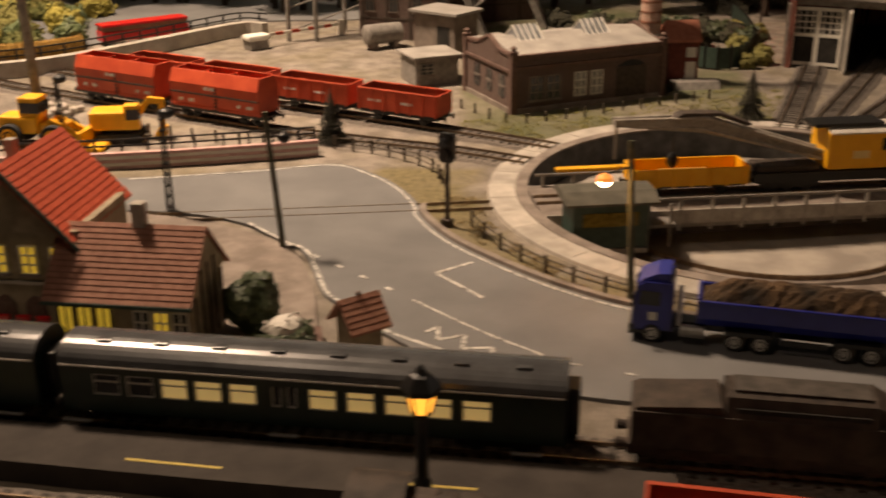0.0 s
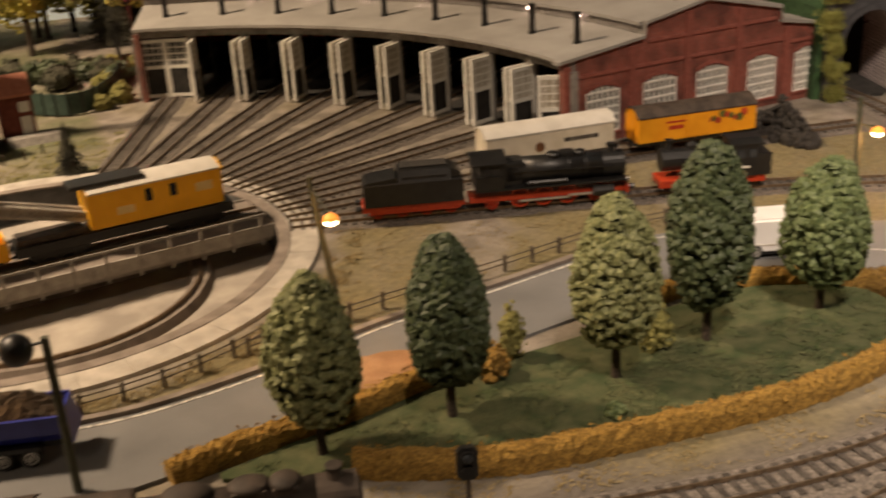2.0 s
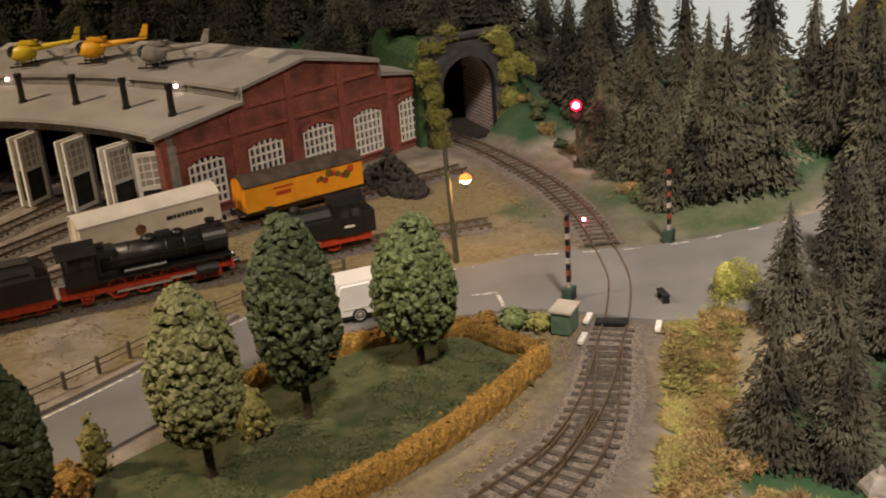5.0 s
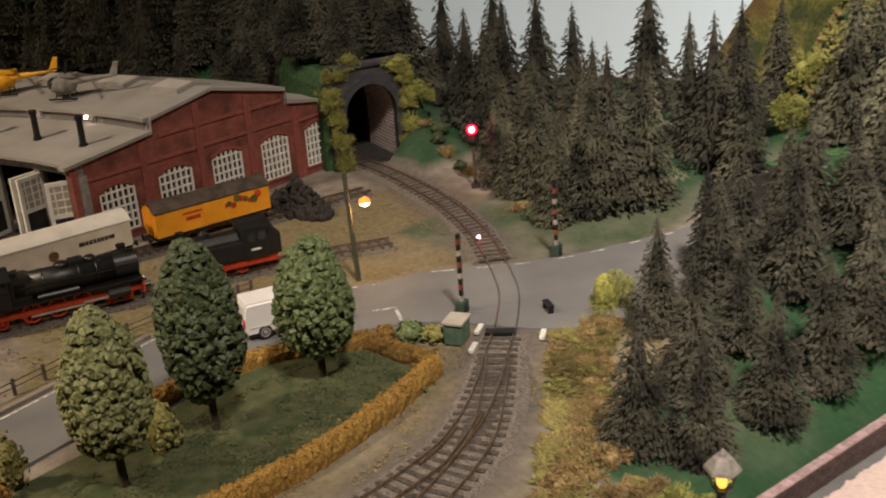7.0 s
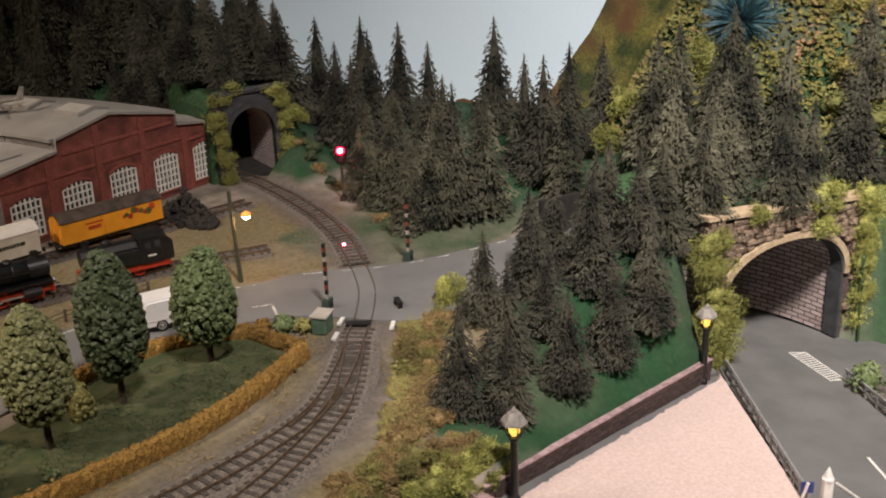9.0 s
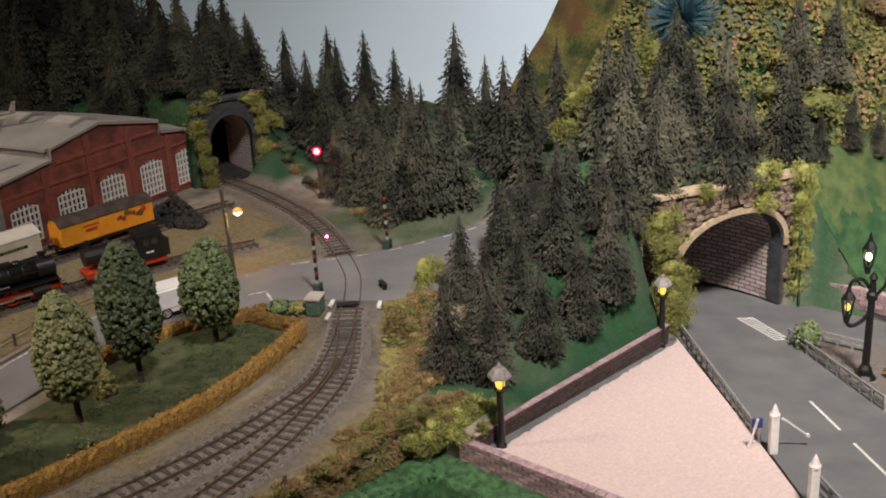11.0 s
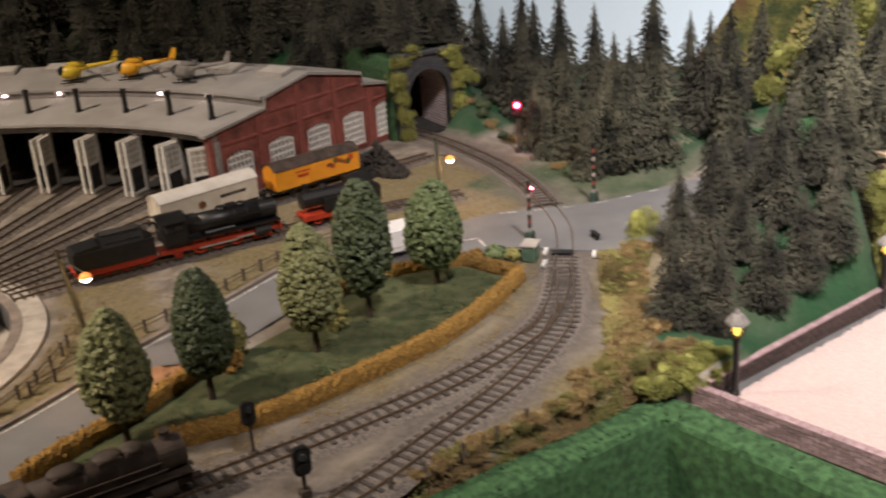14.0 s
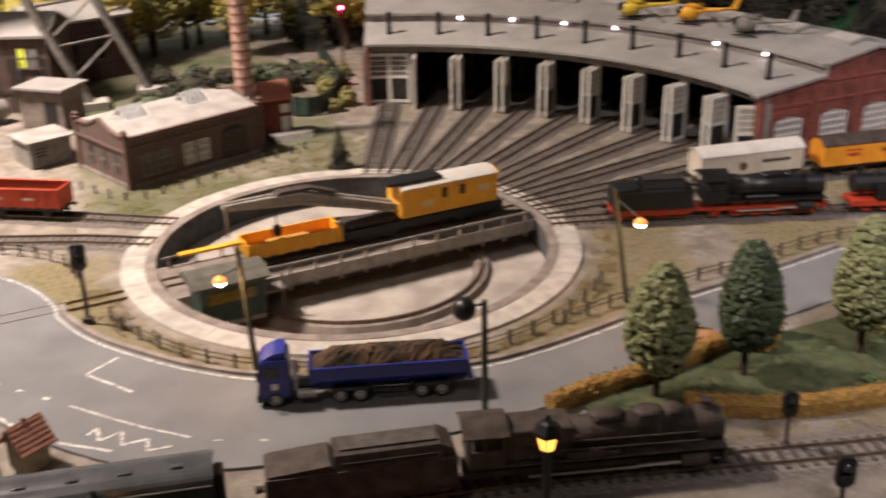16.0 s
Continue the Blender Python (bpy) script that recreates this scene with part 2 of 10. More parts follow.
# near-black: stands in for shade in tunnels and cabs; also plain dark panels
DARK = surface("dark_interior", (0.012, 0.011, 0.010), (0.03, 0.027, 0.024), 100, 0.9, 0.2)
BLACK = surface("black_paint", (0.006, 0.006, 0.0065), (0.014, 0.0135, 0.013), 150, 0.4, 0.1)
SOOT = surface("weathered_black", (0.026, 0.018, 0.013), (0.070, 0.050, 0.038), 90, 0.7, 0.25)
SOOT_PALE = surface("dusty_soot", (0.045, 0.038, 0.032), (0.085, 0.072, 0.062), 120, 0.8, 0.3)
COAL = surface("coal", (0.008, 0.007, 0.006), (0.032, 0.027, 0.023), 900, 0.85, 1.0, fine=1400, vary=0.5)
RED_FRAME = surface("red_frame", (0.36, 0.028, 0.009), (0.48, 0.052, 0.016), 200, 0.5, 0.1)
WAGON_RED = surface("rust_red_wagon", (0.46, 0.055, 0.020), (0.58, 0.085, 0.032), 60, 0.55, 0.1)
YELLOW = surface("traffic_yellow", (0.80, 0.38, 0.010), (0.90, 0.46, 0.02), 60, 0.5, 0.1, vary=0.06)
ORANGE = surface("orange_wagon", (0.70, 0.27, 0.012), (0.80, 0.34, 0.02), 60, 0.5, 0.1, vary=0.06)
CREAM = surface("cream_wagon", (0.62, 0.55, 0.43), (0.72, 0.65, 0.53), 60, 0.55, 0.1, vary=0.05)
PALE_GREY = surface("pale_wagon_roof", (0.52, 0.49, 0.44), (0.62, 0.59, 0.54), 60, 0.6, 0.1, vary=0.05)
COACH_GREEN = surface("bottle_green_coach", (0.010, 0.022, 0.017), (0.017, 0.034, 0.026), 80, 0.3, 0.05)
COACH_ROOF = surface("grey_coach_roof", (0.060, 0.061, 0.064), (0.088, 0.090, 0.094), 60, 0.24, 0.05)
GIRDER = surface("grey_girder", (0.18, 0.165, 0.15), (0.29, 0.27, 0.245), 150, 0.7, 0.2)
CABIN_GREEN = surface("cabin_green", (0.022, 0.045, 0.035), (0.04, 0.07, 0.055), 150, 0.6, 0.15)
POLE_GREEN = surface("olive_pole", (0.040, 0.045, 0.025), (0.07, 0.07, 0.045), 250, 0.65, 0.2)
DRY_GRASS = surface("dry_grass", (0.19, 0.135, 0.055), (0.31, 0.24, 0.12), 350, 0.95, 1.0, fine=1500, vary=0.4)
LAWN = surface("lawn", (0.040, 0.062, 0.020), (0.125, 0.125, 0.058), 70, 0.95, 1.0, fine=1500, vary=0.45, spread=(0.3, 0.75))
IVY = surface("ivy_leaves", (0.16, 0.17, 0.036), (0.36, 0.36, 0.105), 500, 0.95, 0.5, fine=1500, vary=0.35)
TURF = surface("felt_turf", (0.020, 0.055, 0.019), (0.054, 0.125, 0.046), 150, 0.95, 1.0, fine=1500, vary=0.5)
HEDGE = surface("hedge_foam", (0.15, 0.08, 0.014), (0.36, 0.21, 0.045), 600, 0.95, 1.0, fine=1300, vary=0.5)
SCRUB = surface("yellow_scrub", (0.135, 0.125, 0.036), (0.28, 0.26, 0.085), 500, 0.95, 0.6, fine=1500, vary=0.35)
SCRUB_DRY = surface("dry_scrub", (0.195, 0.135, 0.056), (0.35, 0.25, 0.11), 500, 0.95, 0.6, fine=1500, vary=0.35)
# near-black low ends stand in for the shade between the tufts
FIR = surface("fir_needles", (0.009, 0.009, 0.0065), (0.078, 0.075, 0.053), 260, 0.95, 0.4, fine=1600, vary=0.4)
FIR_GREEN = surface("fir_needles_green", (0.010, 0.011, 0.0075), (0.112, 0.110, 0.072), 260, 0.95, 0.4, fine=1600, vary=0.4)
LEAF_PALE = surface("pale_leaves", (0.11, 0.125, 0.045), (0.31, 0.32, 0.145), 400, 0.6, 0.3, vary=0.25)
LEAF_DARK = surface("bluish_leaves", (0.028, 0.044, 0.019), (0.082, 0.104, 0.046), 400, 0.55, 0.3, vary=0.25)
LEAF_MID = surface("green_leaves", (0.058, 0.09, 0.030), (0.19, 0.24, 0.10), 400, 0.6, 0.3, vary=0.25)
BARK = surface("bark", (0.030, 0.020, 0.013), (0.07, 0.05, 0.035), 500, 0.9, 0.5)
PURPLE_BRICK = surface("purple_brick", (0.27, 0.175, 0.18), (0.44, 0.32, 0.33), 160, 0.85, 0.3, vary=0.3)
MORTAR = surface("brick_mortar", (0.06, 0.045, 0.042), (0.11, 0.085, 0.08), 300, 0.9, 0.3)
STONE = surface("tunnel_stone", (0.12, 0.085, 0.06), (0.30, 0.225, 0.16), 160, 0.85, 0.4, vary=0.5)
PORTAL_GREY = surface("dark_portal", (0.030, 0.032, 0.036), (0.058, 0.060, 0.066), 90, 0.85, 0.3)
SAND = surface("pink_sand_paving", (0.525, 0.412, 0.378), (0.62, 0.49, 0.45), 300, 0.9, 0.8, fine=1100, vary=0.14)
EMBER = glowing("warm_bulb", (1.0, 0.42, 0.05), 2.0)
BULB = glowing("pale_bulb", (1.0, 0.76, 0.50), 16.0)
ROOF_BULB = glowing("pinkish_bulb", (1.0, 0.74, 0.66), 9.0)
# orange glow for the halo round the mast bulbs
HALO_SHADE = glowing("halo_shade", (1.0, 0.34, 0.06), 0.8)
RED_RING = glowing("red_lens_halo", (1.0, 0.01, 0.05), 1.4)
BULB_YELLOW = glowing("yellow_lantern", (1.0, 0.62, 0.10), 1.5)
RED_LAMP = glowing("red_signal_lens", (1.0, 0.16, 0.24), 22.0)
WINDOW_GLOW = glowing("lit_window", (0.85, 0.60, 0.22), 0.35)
GLASS = surface("dark_glass", (0.02, 0.022, 0.025), (0.035, 0.04, 0.045), 60, 0.12, 0.0)
TRUCK_BLUE = surface("blue_lacquer", (0.012, 0.018, 0.19), (0.018, 0.028, 0.25), 60, 0.4, 0.0, vary=0.04, coat=0.2)
BUS_RED = surface("red_lacquer", (0.55, 0.010, 0.012), (0.65, 0.018, 0.018), 60, 0.3, 0.0, vary=0.04, coat=0.3)
RUBBER = surface("rubber", (0.012, 0.012, 0.012), (0.022, 0.022, 0.022), 300, 0.8, 0.1)
STEEL = surface("bright_steel", (0.42, 0.41, 0.39), (0.56, 0.55, 0.52), 200, 0.4, 0.1, metal=0.6)
SOIL = surface("soil_load", (0.025, 0.018, 0.012), (0.13, 0.075, 0.035), 60, 0.95, 1.0, fine=900, vary=0.5)
TILE_RED = surface("red_roof_tiles", (0.48, 0.066, 0.026), (0.58, 0.095, 0.040), 200, 0.7, 0.4)
TILE_BROWN = surface("brown_roof_tiles", (0.24, 0.105, 0.068), (0.33, 0.155, 0.105), 200, 0.8, 0.4)
PLASTER = surface("plaster", (0.24, 0.20, 0.14), (0.36, 0.30, 0.21), 120, 0.9, 0.3)
TIMBER = surface("dark_timber", (0.04, 0.03, 0.022), (0.08, 0.06, 0.045), 200, 0.8, 0.3)
SKY_WALL = surface("pale_blue_wall", (0.58, 0.72, 0.83), (0.63, 0.76, 0.86), 3, 0.9, 0.05, fine=300, vary=0.02)
ROOM = surface("room_wall", (0.11, 0.095, 0.08), (0.14, 0.12, 0.10), 3, 0.9, 0.05, fine=300, vary=0.02)
MURAL = surface("painted_autumn_wood", (0.055, 0.075, 0.022), (0.26, 0.23, 0.055), 22, 0.9, 0.05, fine=260, vary=0.45, spread=(0.38, 0.62))
rust_mix(MURAL, (0.13, 0.065, 0.028), 9.0)
POST_WHITE = surface("white_post", (0.70, 0.66, 0.62), (0.80, 0.77, 0.73), 200, 0.6, 0.1, vary=0.05)
FENCE_GREY = surface("grey_fence", (0.20, 0.20, 0.20), (0.30, 0.30, 0.30), 200, 0.7, 0.2)
FENCE_BROWN = surface("weathered_fence", (0.07, 0.055, 0.04), (0.13, 0.105, 0.08), 300, 0.85, 0.3)


def curved_rod(points, radius, sides_=8):
    """A round bar bent through the given points."""
    bm = bmesh.new()
    line = [Vector(p) for p in points]
    fine = []
    for i in range(len(line) - 1):
        a, b = line[max(i - 1, 0)], line[i]
        c, d = line[i + 1], line[min(i + 2, len(line) - 1)]
        for k in range(5):
            t = k / 5
            fine.append(0.5 * (2 * b + (c - a) * t + (2 * a - 5 * b + 4 * c - d) * t * t + (3 * b - a - 3 * c + d) * t ** 3))
    fine.append(line[-1])
    rows = []
    for i, p in enumerate(fine):
        d = (fine[min(i + 1, len(fine) - 1)] - fine[max(i - 1, 0)]).normalized()
        u = d.cross(Vector((0, 1, 0)))
        u = (u if u.length > 0.1 else d.cross(Vector((1, 0, 0)))).normalized()
        w = d.cross(u)
        rows.append([bm.verts.new(p + (u * math.cos(k * math.tau / sides_) + w * math.sin(k * math.tau / sides_)) * radius) for k in range(sides_)])
    for a, b in zip(rows, rows[1:]):
        for k in range(sides_):
            bm.faces.new((a[k], a[(k + 1) % sides_], b[(k + 1) % sides_], b[k]))
    bm.faces.new(rows[0][::-1])
    bm.faces.new(rows[-1])
    return bm


# ---- the land ----
HUB = (25.2, 74.6)          # middle of the turntable


def ramp(a, b, v):
    t = min(1.0, max(0.0, (v - a) / (b - a)))
    return t * t * (3 - 2 * t)


def parking(x, y):
    """The tilted plane of the lower road and the sand-coloured parking place."""
    return -2.1 - 0.15 * (x - 65.5)


def turf_edge(x):
    """The line along which the ground falls to the turf-lined box."""
    return 29.3 - (x - 46) * 0.14


def land(x, y):
    z = 0.0
    d1 = (x - 86.5) * 0.92 - (y - 50) * 0.39
    d2 = (x - 86) * 0.33 + (y - 48.5) * 0.94
    r = math.hypot(x - HUB[0], y - HUB[1])
    wood = min(d1, d2)
    back = min(r - 67, (y - 70) * 0.6)
    z += max(2.6 * ramp(1, 14, wood), min(max(back, 0) * 0.85, 19.0) * ramp(112, 96, x) * ramp(40, 52, x))
    # the knoll between the crossing road, the parking place and the road tunnel
    d3 = -((x - 79) * 0.22 + (y - 39.5) * 0.975)
    d4 = (x - 66) * 0.9
    k = ramp(0, 6, min(d3, d4))
    wall_top = -1.1 - 0.131 * (x - 64.4)
    knoll = min(-1.2 + 6.2 * ramp(72, 93, x), wall_top + (0.75 + 2.2 * ramp(86, 92, x)) * max(0.0, y - 24.7))
    z = z * (1 - k) + knoll * k if d3 > 0 else z
    if 62.5 < x < 68 and 24.4 < y < 31:
        z = min(z, -1.2 + 0.25 * (y - 24.4))
    # the hollow before the siding, filled by the turf-lined box
    hollow = min(ramp(0.6, -0.6, y - turf_edge(x)), ramp(37.5, 39.5, x), ramp(63.2, 62.0, x))
    z += (-8.0 - z) * hollow
    # the lower road and parking place, led into the road tunnel
    u = (x - 103.3) * 0.934 - (y - 24.0) * 0.358
    v = (x - 103.3) * 0.358 + (y - 24.0) * 0.934
    low = min(24.6 - y, x - 62.5) if x < 91.5 else min(max(0.9 - v, 24.6 - y - (x - 91.5)), 40)
    if abs(u) < 7.2 and v < 5:
        low = max(low, 3.0)
    p = ramp(0.2, 1.2, low)
    if 63.4 < x < 91.5:
        p = ramp(-0.05, 0.05, 24.0 + 0.022 * (x - 64.8) - y)
    z = z * (1 - p) + (parking(x, y) - 0.25) * p
    # the grassy slope on the far side of the lower road
    s = (x - 113.4) * 0.99 - (y - 17) * 0.13
    if s > 0 and y < 20.5:
        z = max(z, parking(112, y) + 0.6 + 0.55 * s)
    if x > 108 and y < 50 and (y > 20 or s > 0):
        bank = min(3.0 + 0.42 * (x - 108) + 0.8 * max(0.0, x - 112), 17) * ramp(54, 44, y)
        foot = parking(112, y) + 0.6 + 0.55 * max(s, 0)
        z = max(z, foot + (bank - foot) * ramp(12, 27, y))
    if x > 117 and 19.5 <= y < 60:
        z = max(z, min((x - 117) * 0.8, 15.0) * ramp(60, 50, y))
    # the roadway inside the road tunnel
    if -9.5 - 0.2 * max(v, 0) < u < 7.6 and -7 < v < 13 and y > 17:
        z = parking(x, y) - 0.25
    # the cutting of the railway tunnel
    if 75.8 < y < 93 and abs((x - 93.9) * 0.97 - (y - 77.9) * 0.10) < 4.3:
        z = 0.0
    return z


MAIN = [(-60, 52), (-40, 49.8), (-25, 47.8), (-10.5, 45.8), (10, 43.2), (20, 41.9), (28, 40.6), (36, 38.7), (46, 36.6), (54, 35.6), (61, 36.0), (64.8, 37.2), (68.8, 39.6), (71.7, 41.75), (73.7, 43.1), (78.5, 47.2), (82.3, 52.1), (85.8, 57.7), (88.6, 63.8), (91.0, 71.5), (92.1, 77.0), (93.0, 86), (93.2, 96)]
SIDING = [(-60, 46), (-25, 41.3), (-10, 39.0), (2, 37.4), (12, 35.9), (20, 34.3), (30, 32.2), (40, 31.3), (49, 32.0), (55.6, 32.8), (62.3, 34.8), (65.4, 36.5), (68.6, 39.0), (71.6, 41.6)]
TRACK_LINES = [p for p in curve(MAIN, 1.5) + curve(SIDING, 1.5) if p[0] > 24]


def zones(x, y):
    """How much dry grass, and how much green, grows at a place."""
    n = noise.noise(Vector((x * 0.16, y * 0.16, 0))) * 0.5 + noise.noise(Vector((x * 0.5, y * 0.5, 7))) * 0.35
    r = math.hypot(x - HUB[0], y - HUB[1])
    dry, green = 0.10, 0.0
    if 19 < r < 26 and y < 80:
        dry = 0.85
    if y > 87 and 6 < x < 32:
        dry, green = 0.6, 0.30
    if 40 < x < 92 and 54 < y < 80 and r > 30 and y < 74 - (x - 60) * 0.10:
        dry = 0.9
    if 50 < x < 64 and 26 < y < 31.5:
        dry = 0.9
    if 45 < x < 82 and 36 < y < 46:
        dry = 0.7
    if x > 68 and y < 41 and y > 26:
        dry = 0.7
    if x > 82 and 46 < y < 62:
        dry, green = 0.3, 0.55
    if land(x, y) > 0.6:
        dry, green = 0.0, 1.0
    if x > 66 and y < 34 and land(x, y) > parking(x, y) + 0.4:
        green = 1.0
    if x > 107 and y < 40:
        dry, green = 0.25, 0.8
    near = min(math.hypot(x - p.x, y - p.y) for p in TRACK_LINES) if 26 < x < 100 and 26 < y < 78 else 9.0
    bed = ramp(3.4, 1.6, near + n * 1.4)
    return min(1, max(0, dry + n * 0.9)), min(1, max(0, green + (n * 0.8 if green else 0))), bed * (1 - green)


def ground_material():
    m = surface("yard_ground", (0.145, 0.124, 0.103), (0.265, 0.232, 0.198), 45, 0.95, 0.9, fine=1300, vary=0.35)
    t = m.node_tree
    bsdf = t.nodes["Principled BSDF"]
    base = bsdf.inputs["Base Color"].links[0].from_socket
    zone = t.nodes.new("ShaderNodeAttribute")
    zone.attribute_name = "zone"
    split = t.nodes.new("ShaderNodeSeparateColor")
    t.links.new(zone.outputs["Color"], split.inputs[0])
    small = t.nodes.new("ShaderNodeTexNoise")
    small.inputs["Scale"].default_value, small.inputs["Detail"].default_value, small.inputs["Roughness"].default_value = 170, 8, 0.72
    t.links.new([n for n in t.nodes if n.type == "TEX_COORD"][0].outputs["Object"], small.inputs["Vector"])
    for socket, lo, hi in ((0, (0.090, 0.076, 0.036), (0.26, 0.21, 0.105)), (1, (0.006, 0.036, 0.012), (0.022, 0.082, 0.028)), (2, (0.075, 0.063, 0.054), (0.17, 0.148, 0.126))):
        tint = t.nodes.new("ShaderNodeValToRGB")
        tint.color_ramp.elements[0].position, tint.color_ramp.elements[1].position = 0.3, 0.7
        tint.color_ramp.elements[0].color, tint.color_ramp.elements[1].color = (*lo, 1), (*hi, 1)
        t.links.new(small.outputs["Fac"], tint.inputs["Fac"])
        mix = t.nodes.new("ShaderNodeMixRGB")
        t.links.new(split.outputs[socket], mix.inputs[0])
        t.links.new(base, mix.inputs[1])
        t.links.new(tint.outputs[0], mix.inputs[2])
        base = mix.outputs[0]
    t.links.new(base, bsdf.inputs["Base Color"])
    return m


def build_ground():
    step, x0, x1, y0, y1 = 1.25, -70, 178, -12, 174
    nx, ny = int((x1 - x0) / step) + 1, int((y1 - y0) / step) + 1
    verts, faces, tint = [], [], []
    for j in range(ny):
        for i in range(nx):
            x, y = x0 + i * step, y0 + j * step
            foot = 24.0 + 0.022 * (x - 64.8)
            if 63.4 < x < 91.5 and abs(y - foot) < step:
                y = foot + (0.2 if y > foot else -0.15)
            z = land(x, y)
            rough = 0.10 if z < 0.5 else 0.5
            far = math.hypot(x - HUB[0], y - HUB[1])
            if far > 20:
                z += rough * noise.noise(Vector((x * 0.3, y * 0.3, 3))) - 0.06
            else:
                z -= 0.06
            verts.append((x * UNIT, y * UNIT, z * UNIT))
            tint.append((*zones(x, y), 1))
    for j in range(ny - 1):
        for i in range(nx - 1):
            cx, cy = x0 + (i + 0.5) * step, y0 + (j + 0.5) * step
            if math.hypot(cx - HUB[0], cy - HUB[1]) < 16.6:
                continue
            a = j * nx + i
            faces.append((a, a + 1, a + nx + 1, a + nx))
    mesh = bpy.data.meshes.new("ground")
    mesh.from_pydata(verts, [], faces)
    layer = mesh.color_attributes.new("zone", "FLOAT_COLOR", "POINT")
    layer.data.foreach_set("color", [c for t in tint for c in t])
    mesh.polygons.foreach_set("use_smooth", [True] * len(mesh.polygons))
    mesh.materials.append(ground_material())
    return tagged(new("ground", mesh), "gravelly model landscape with dry and green scatter", "ground", kind="structure")


build_ground()

# the painted backdrop and the room around the layout
bends = [tuple(p) for p in curve([(-170, 172), (-60, 172), (60, 158), (104, 112), (119.5, 80), (127, 62), (142, 53), (168, 45), (180, 10), (181, -90)], 6)]
bm = bmesh.new()
front = [(bm.verts.new((x, y, -75)), bm.verts.new((x, y, 138))) for x, y in bends]
behind = [(bm.verts.new((x + 4, y + 4, -75)), bm.verts.new((x + 4, y + 4, 138))) for x, y in bends]
for (a, b), (c, d), (e, f), (g, h) in zip(front, front[1:], behind, behind[1:]):
    bm.faces.new((a, c, d, b))
    bm.faces.new((e, f, h, g))
    bm.faces.new((b, d, h, f))
tagged(part("backdrop", bm, SKY_WALL, None, "", True), "pale blue painted sky behind the layout", "backdrop", kind="structure")
# the hill painted on the lower part of the backdrop
hill_line = [p for p in curve([(121.5, 74), (126.2, 61.0), (141.2, 52.0), (167.2, 44.0), (178.6, 10)], 1.0)]
bm, run, rows = bmesh.new(), 0.0, []
for p, q in zip(hill_line, hill_line[1:] + hill_line[-1:]):
    top = 3.0 + 7.0 * ramp(10.0, 16.0, run) + 12.0 * ramp(14.5, 23, run) + 10 * ramp(22, 36, run)
    top += 0.5 * noise.noise(Vector((run * 0.5, 0, 3))) + 0.25 * noise.noise(Vector((run * 1.7, 0, 5)))
    rows.append([bm.verts.new((p.x + d, p.y + d, z)) for d, z in ((0, -12), (0, top), (0.12, top), (0.12, -12))])
    run += (q - p).length
for a, b in zip(rows, rows[1:]):
    for i in range(3):
        bm.faces.new((a[i], b[i], b[i + 1], a[i + 1]))
tagged(part("painted_hill", bm, MURAL), "autumn woodland hill painted on the backdrop board", "backdrop", kind="structure")
for name, a, b in (("wall_west", (-173, -170, -200, 178), 0), ("wall_south", (-170, 181, -203, -200), 0)):
    tagged(part(name, boxed(a[0], a[1], a[2], a[3], -75, 138), ROOM), "plain room wall", "wall", kind="structure")
tagged(part("wall_east", boxed(181, 184, -200, -90, -75, 138), ROOM), "plain room wall", "wall", kind="structure")
tagged(part("ceiling", boxed(-175, 186, -205, 182, 138, 142), ROOM), "plain pale ceiling of the room", "ceiling", kind="structure")
tagged(part("floor", boxed(-175, 186, -205, 182, -79, -75), CONCRETE_DARK), "dull room floor under the layout", "floor", kind="structure")
tagged(part("table_edge", boxed(-70, 178, -14, -12.2, -20, -0.3), TIMBER), "dark board along the front of the layout", "trim", kind="structure")

# ---- roads ----
FAR_EDGE = [(-40, 75), (-28, 76), (-17.3, 77.1), (-9.4, 78.8), (-3.6, 80.4), (-0.6, 78.2), (1.5, 75.2), (2.9, 71.6), (3.1, 69.7), (5.0, 65.7), (8.2, 61.7), (11.1, 58.9), (14.3, 56.7), (20, 54.3), (27.2, 53.2), (32, 53.6), (37.9, 55.0), (42.3, 56.4), (50.7, 58.0), (59.8, 60.0), (68.5, 58.8), (74.2, 55.4), (78, 54), (83.8, 49.3), (90, 46.5), (104, 42)]
NEAR_EDGE = [(104, 34), (90, 36.8), (80, 38.8), (76, 41.3), (72.5, 47.5), (69, 50.2), (64, 53.0), (57, 53.2), (46.1, 51.2), (37.5, 49.3), (30, 47.3), (22, 46.6), (12, 47.4), (6, 49.8), (1.5, 54.0), (-1.0, 57.3), (-1.8, 58.7), (-3.4, 63.8), (-4.8, 65.5), (-8, 68.6), (-14, 70.5), (-28, 70.5), (-40, 70)]
far_line, near_line = curve(FAR_EDGE), curve(NEAR_EDGE)
tagged(part("road", flat(bmesh.new(), far_line + near_line, 0.12, 0.5), ASPHALT), "grey model road with worn edges", "road", kind="structure")


def road_line(points, width, dash=0.0, gap=0.0, z=0.125, shift=0.0, name="road_marking", label="white painted road line"):
    line = curve(points, 0.4)
    bm, run, chunk = bmesh.new(), 0.0, []

    def flush():
        if len(chunk) > 1:
            sweep(bm, chunk, [(shift - width / 2, 0), (shift + width / 2, 0), (shift + width / 2, 0.02), (shift - width / 2, 0.02)], z)
    for p, q in zip(line, line[1:]):
        if not dash or run % (dash + gap) < dash:
            chunk.append(p)
        else:
            flush()
            chunk = []
        run += (q - p).length
    chunk.append(line[-1])
    flush()
    return tagged(part(name, bm, WORN_LINE), label, "road marking", kind="structure")


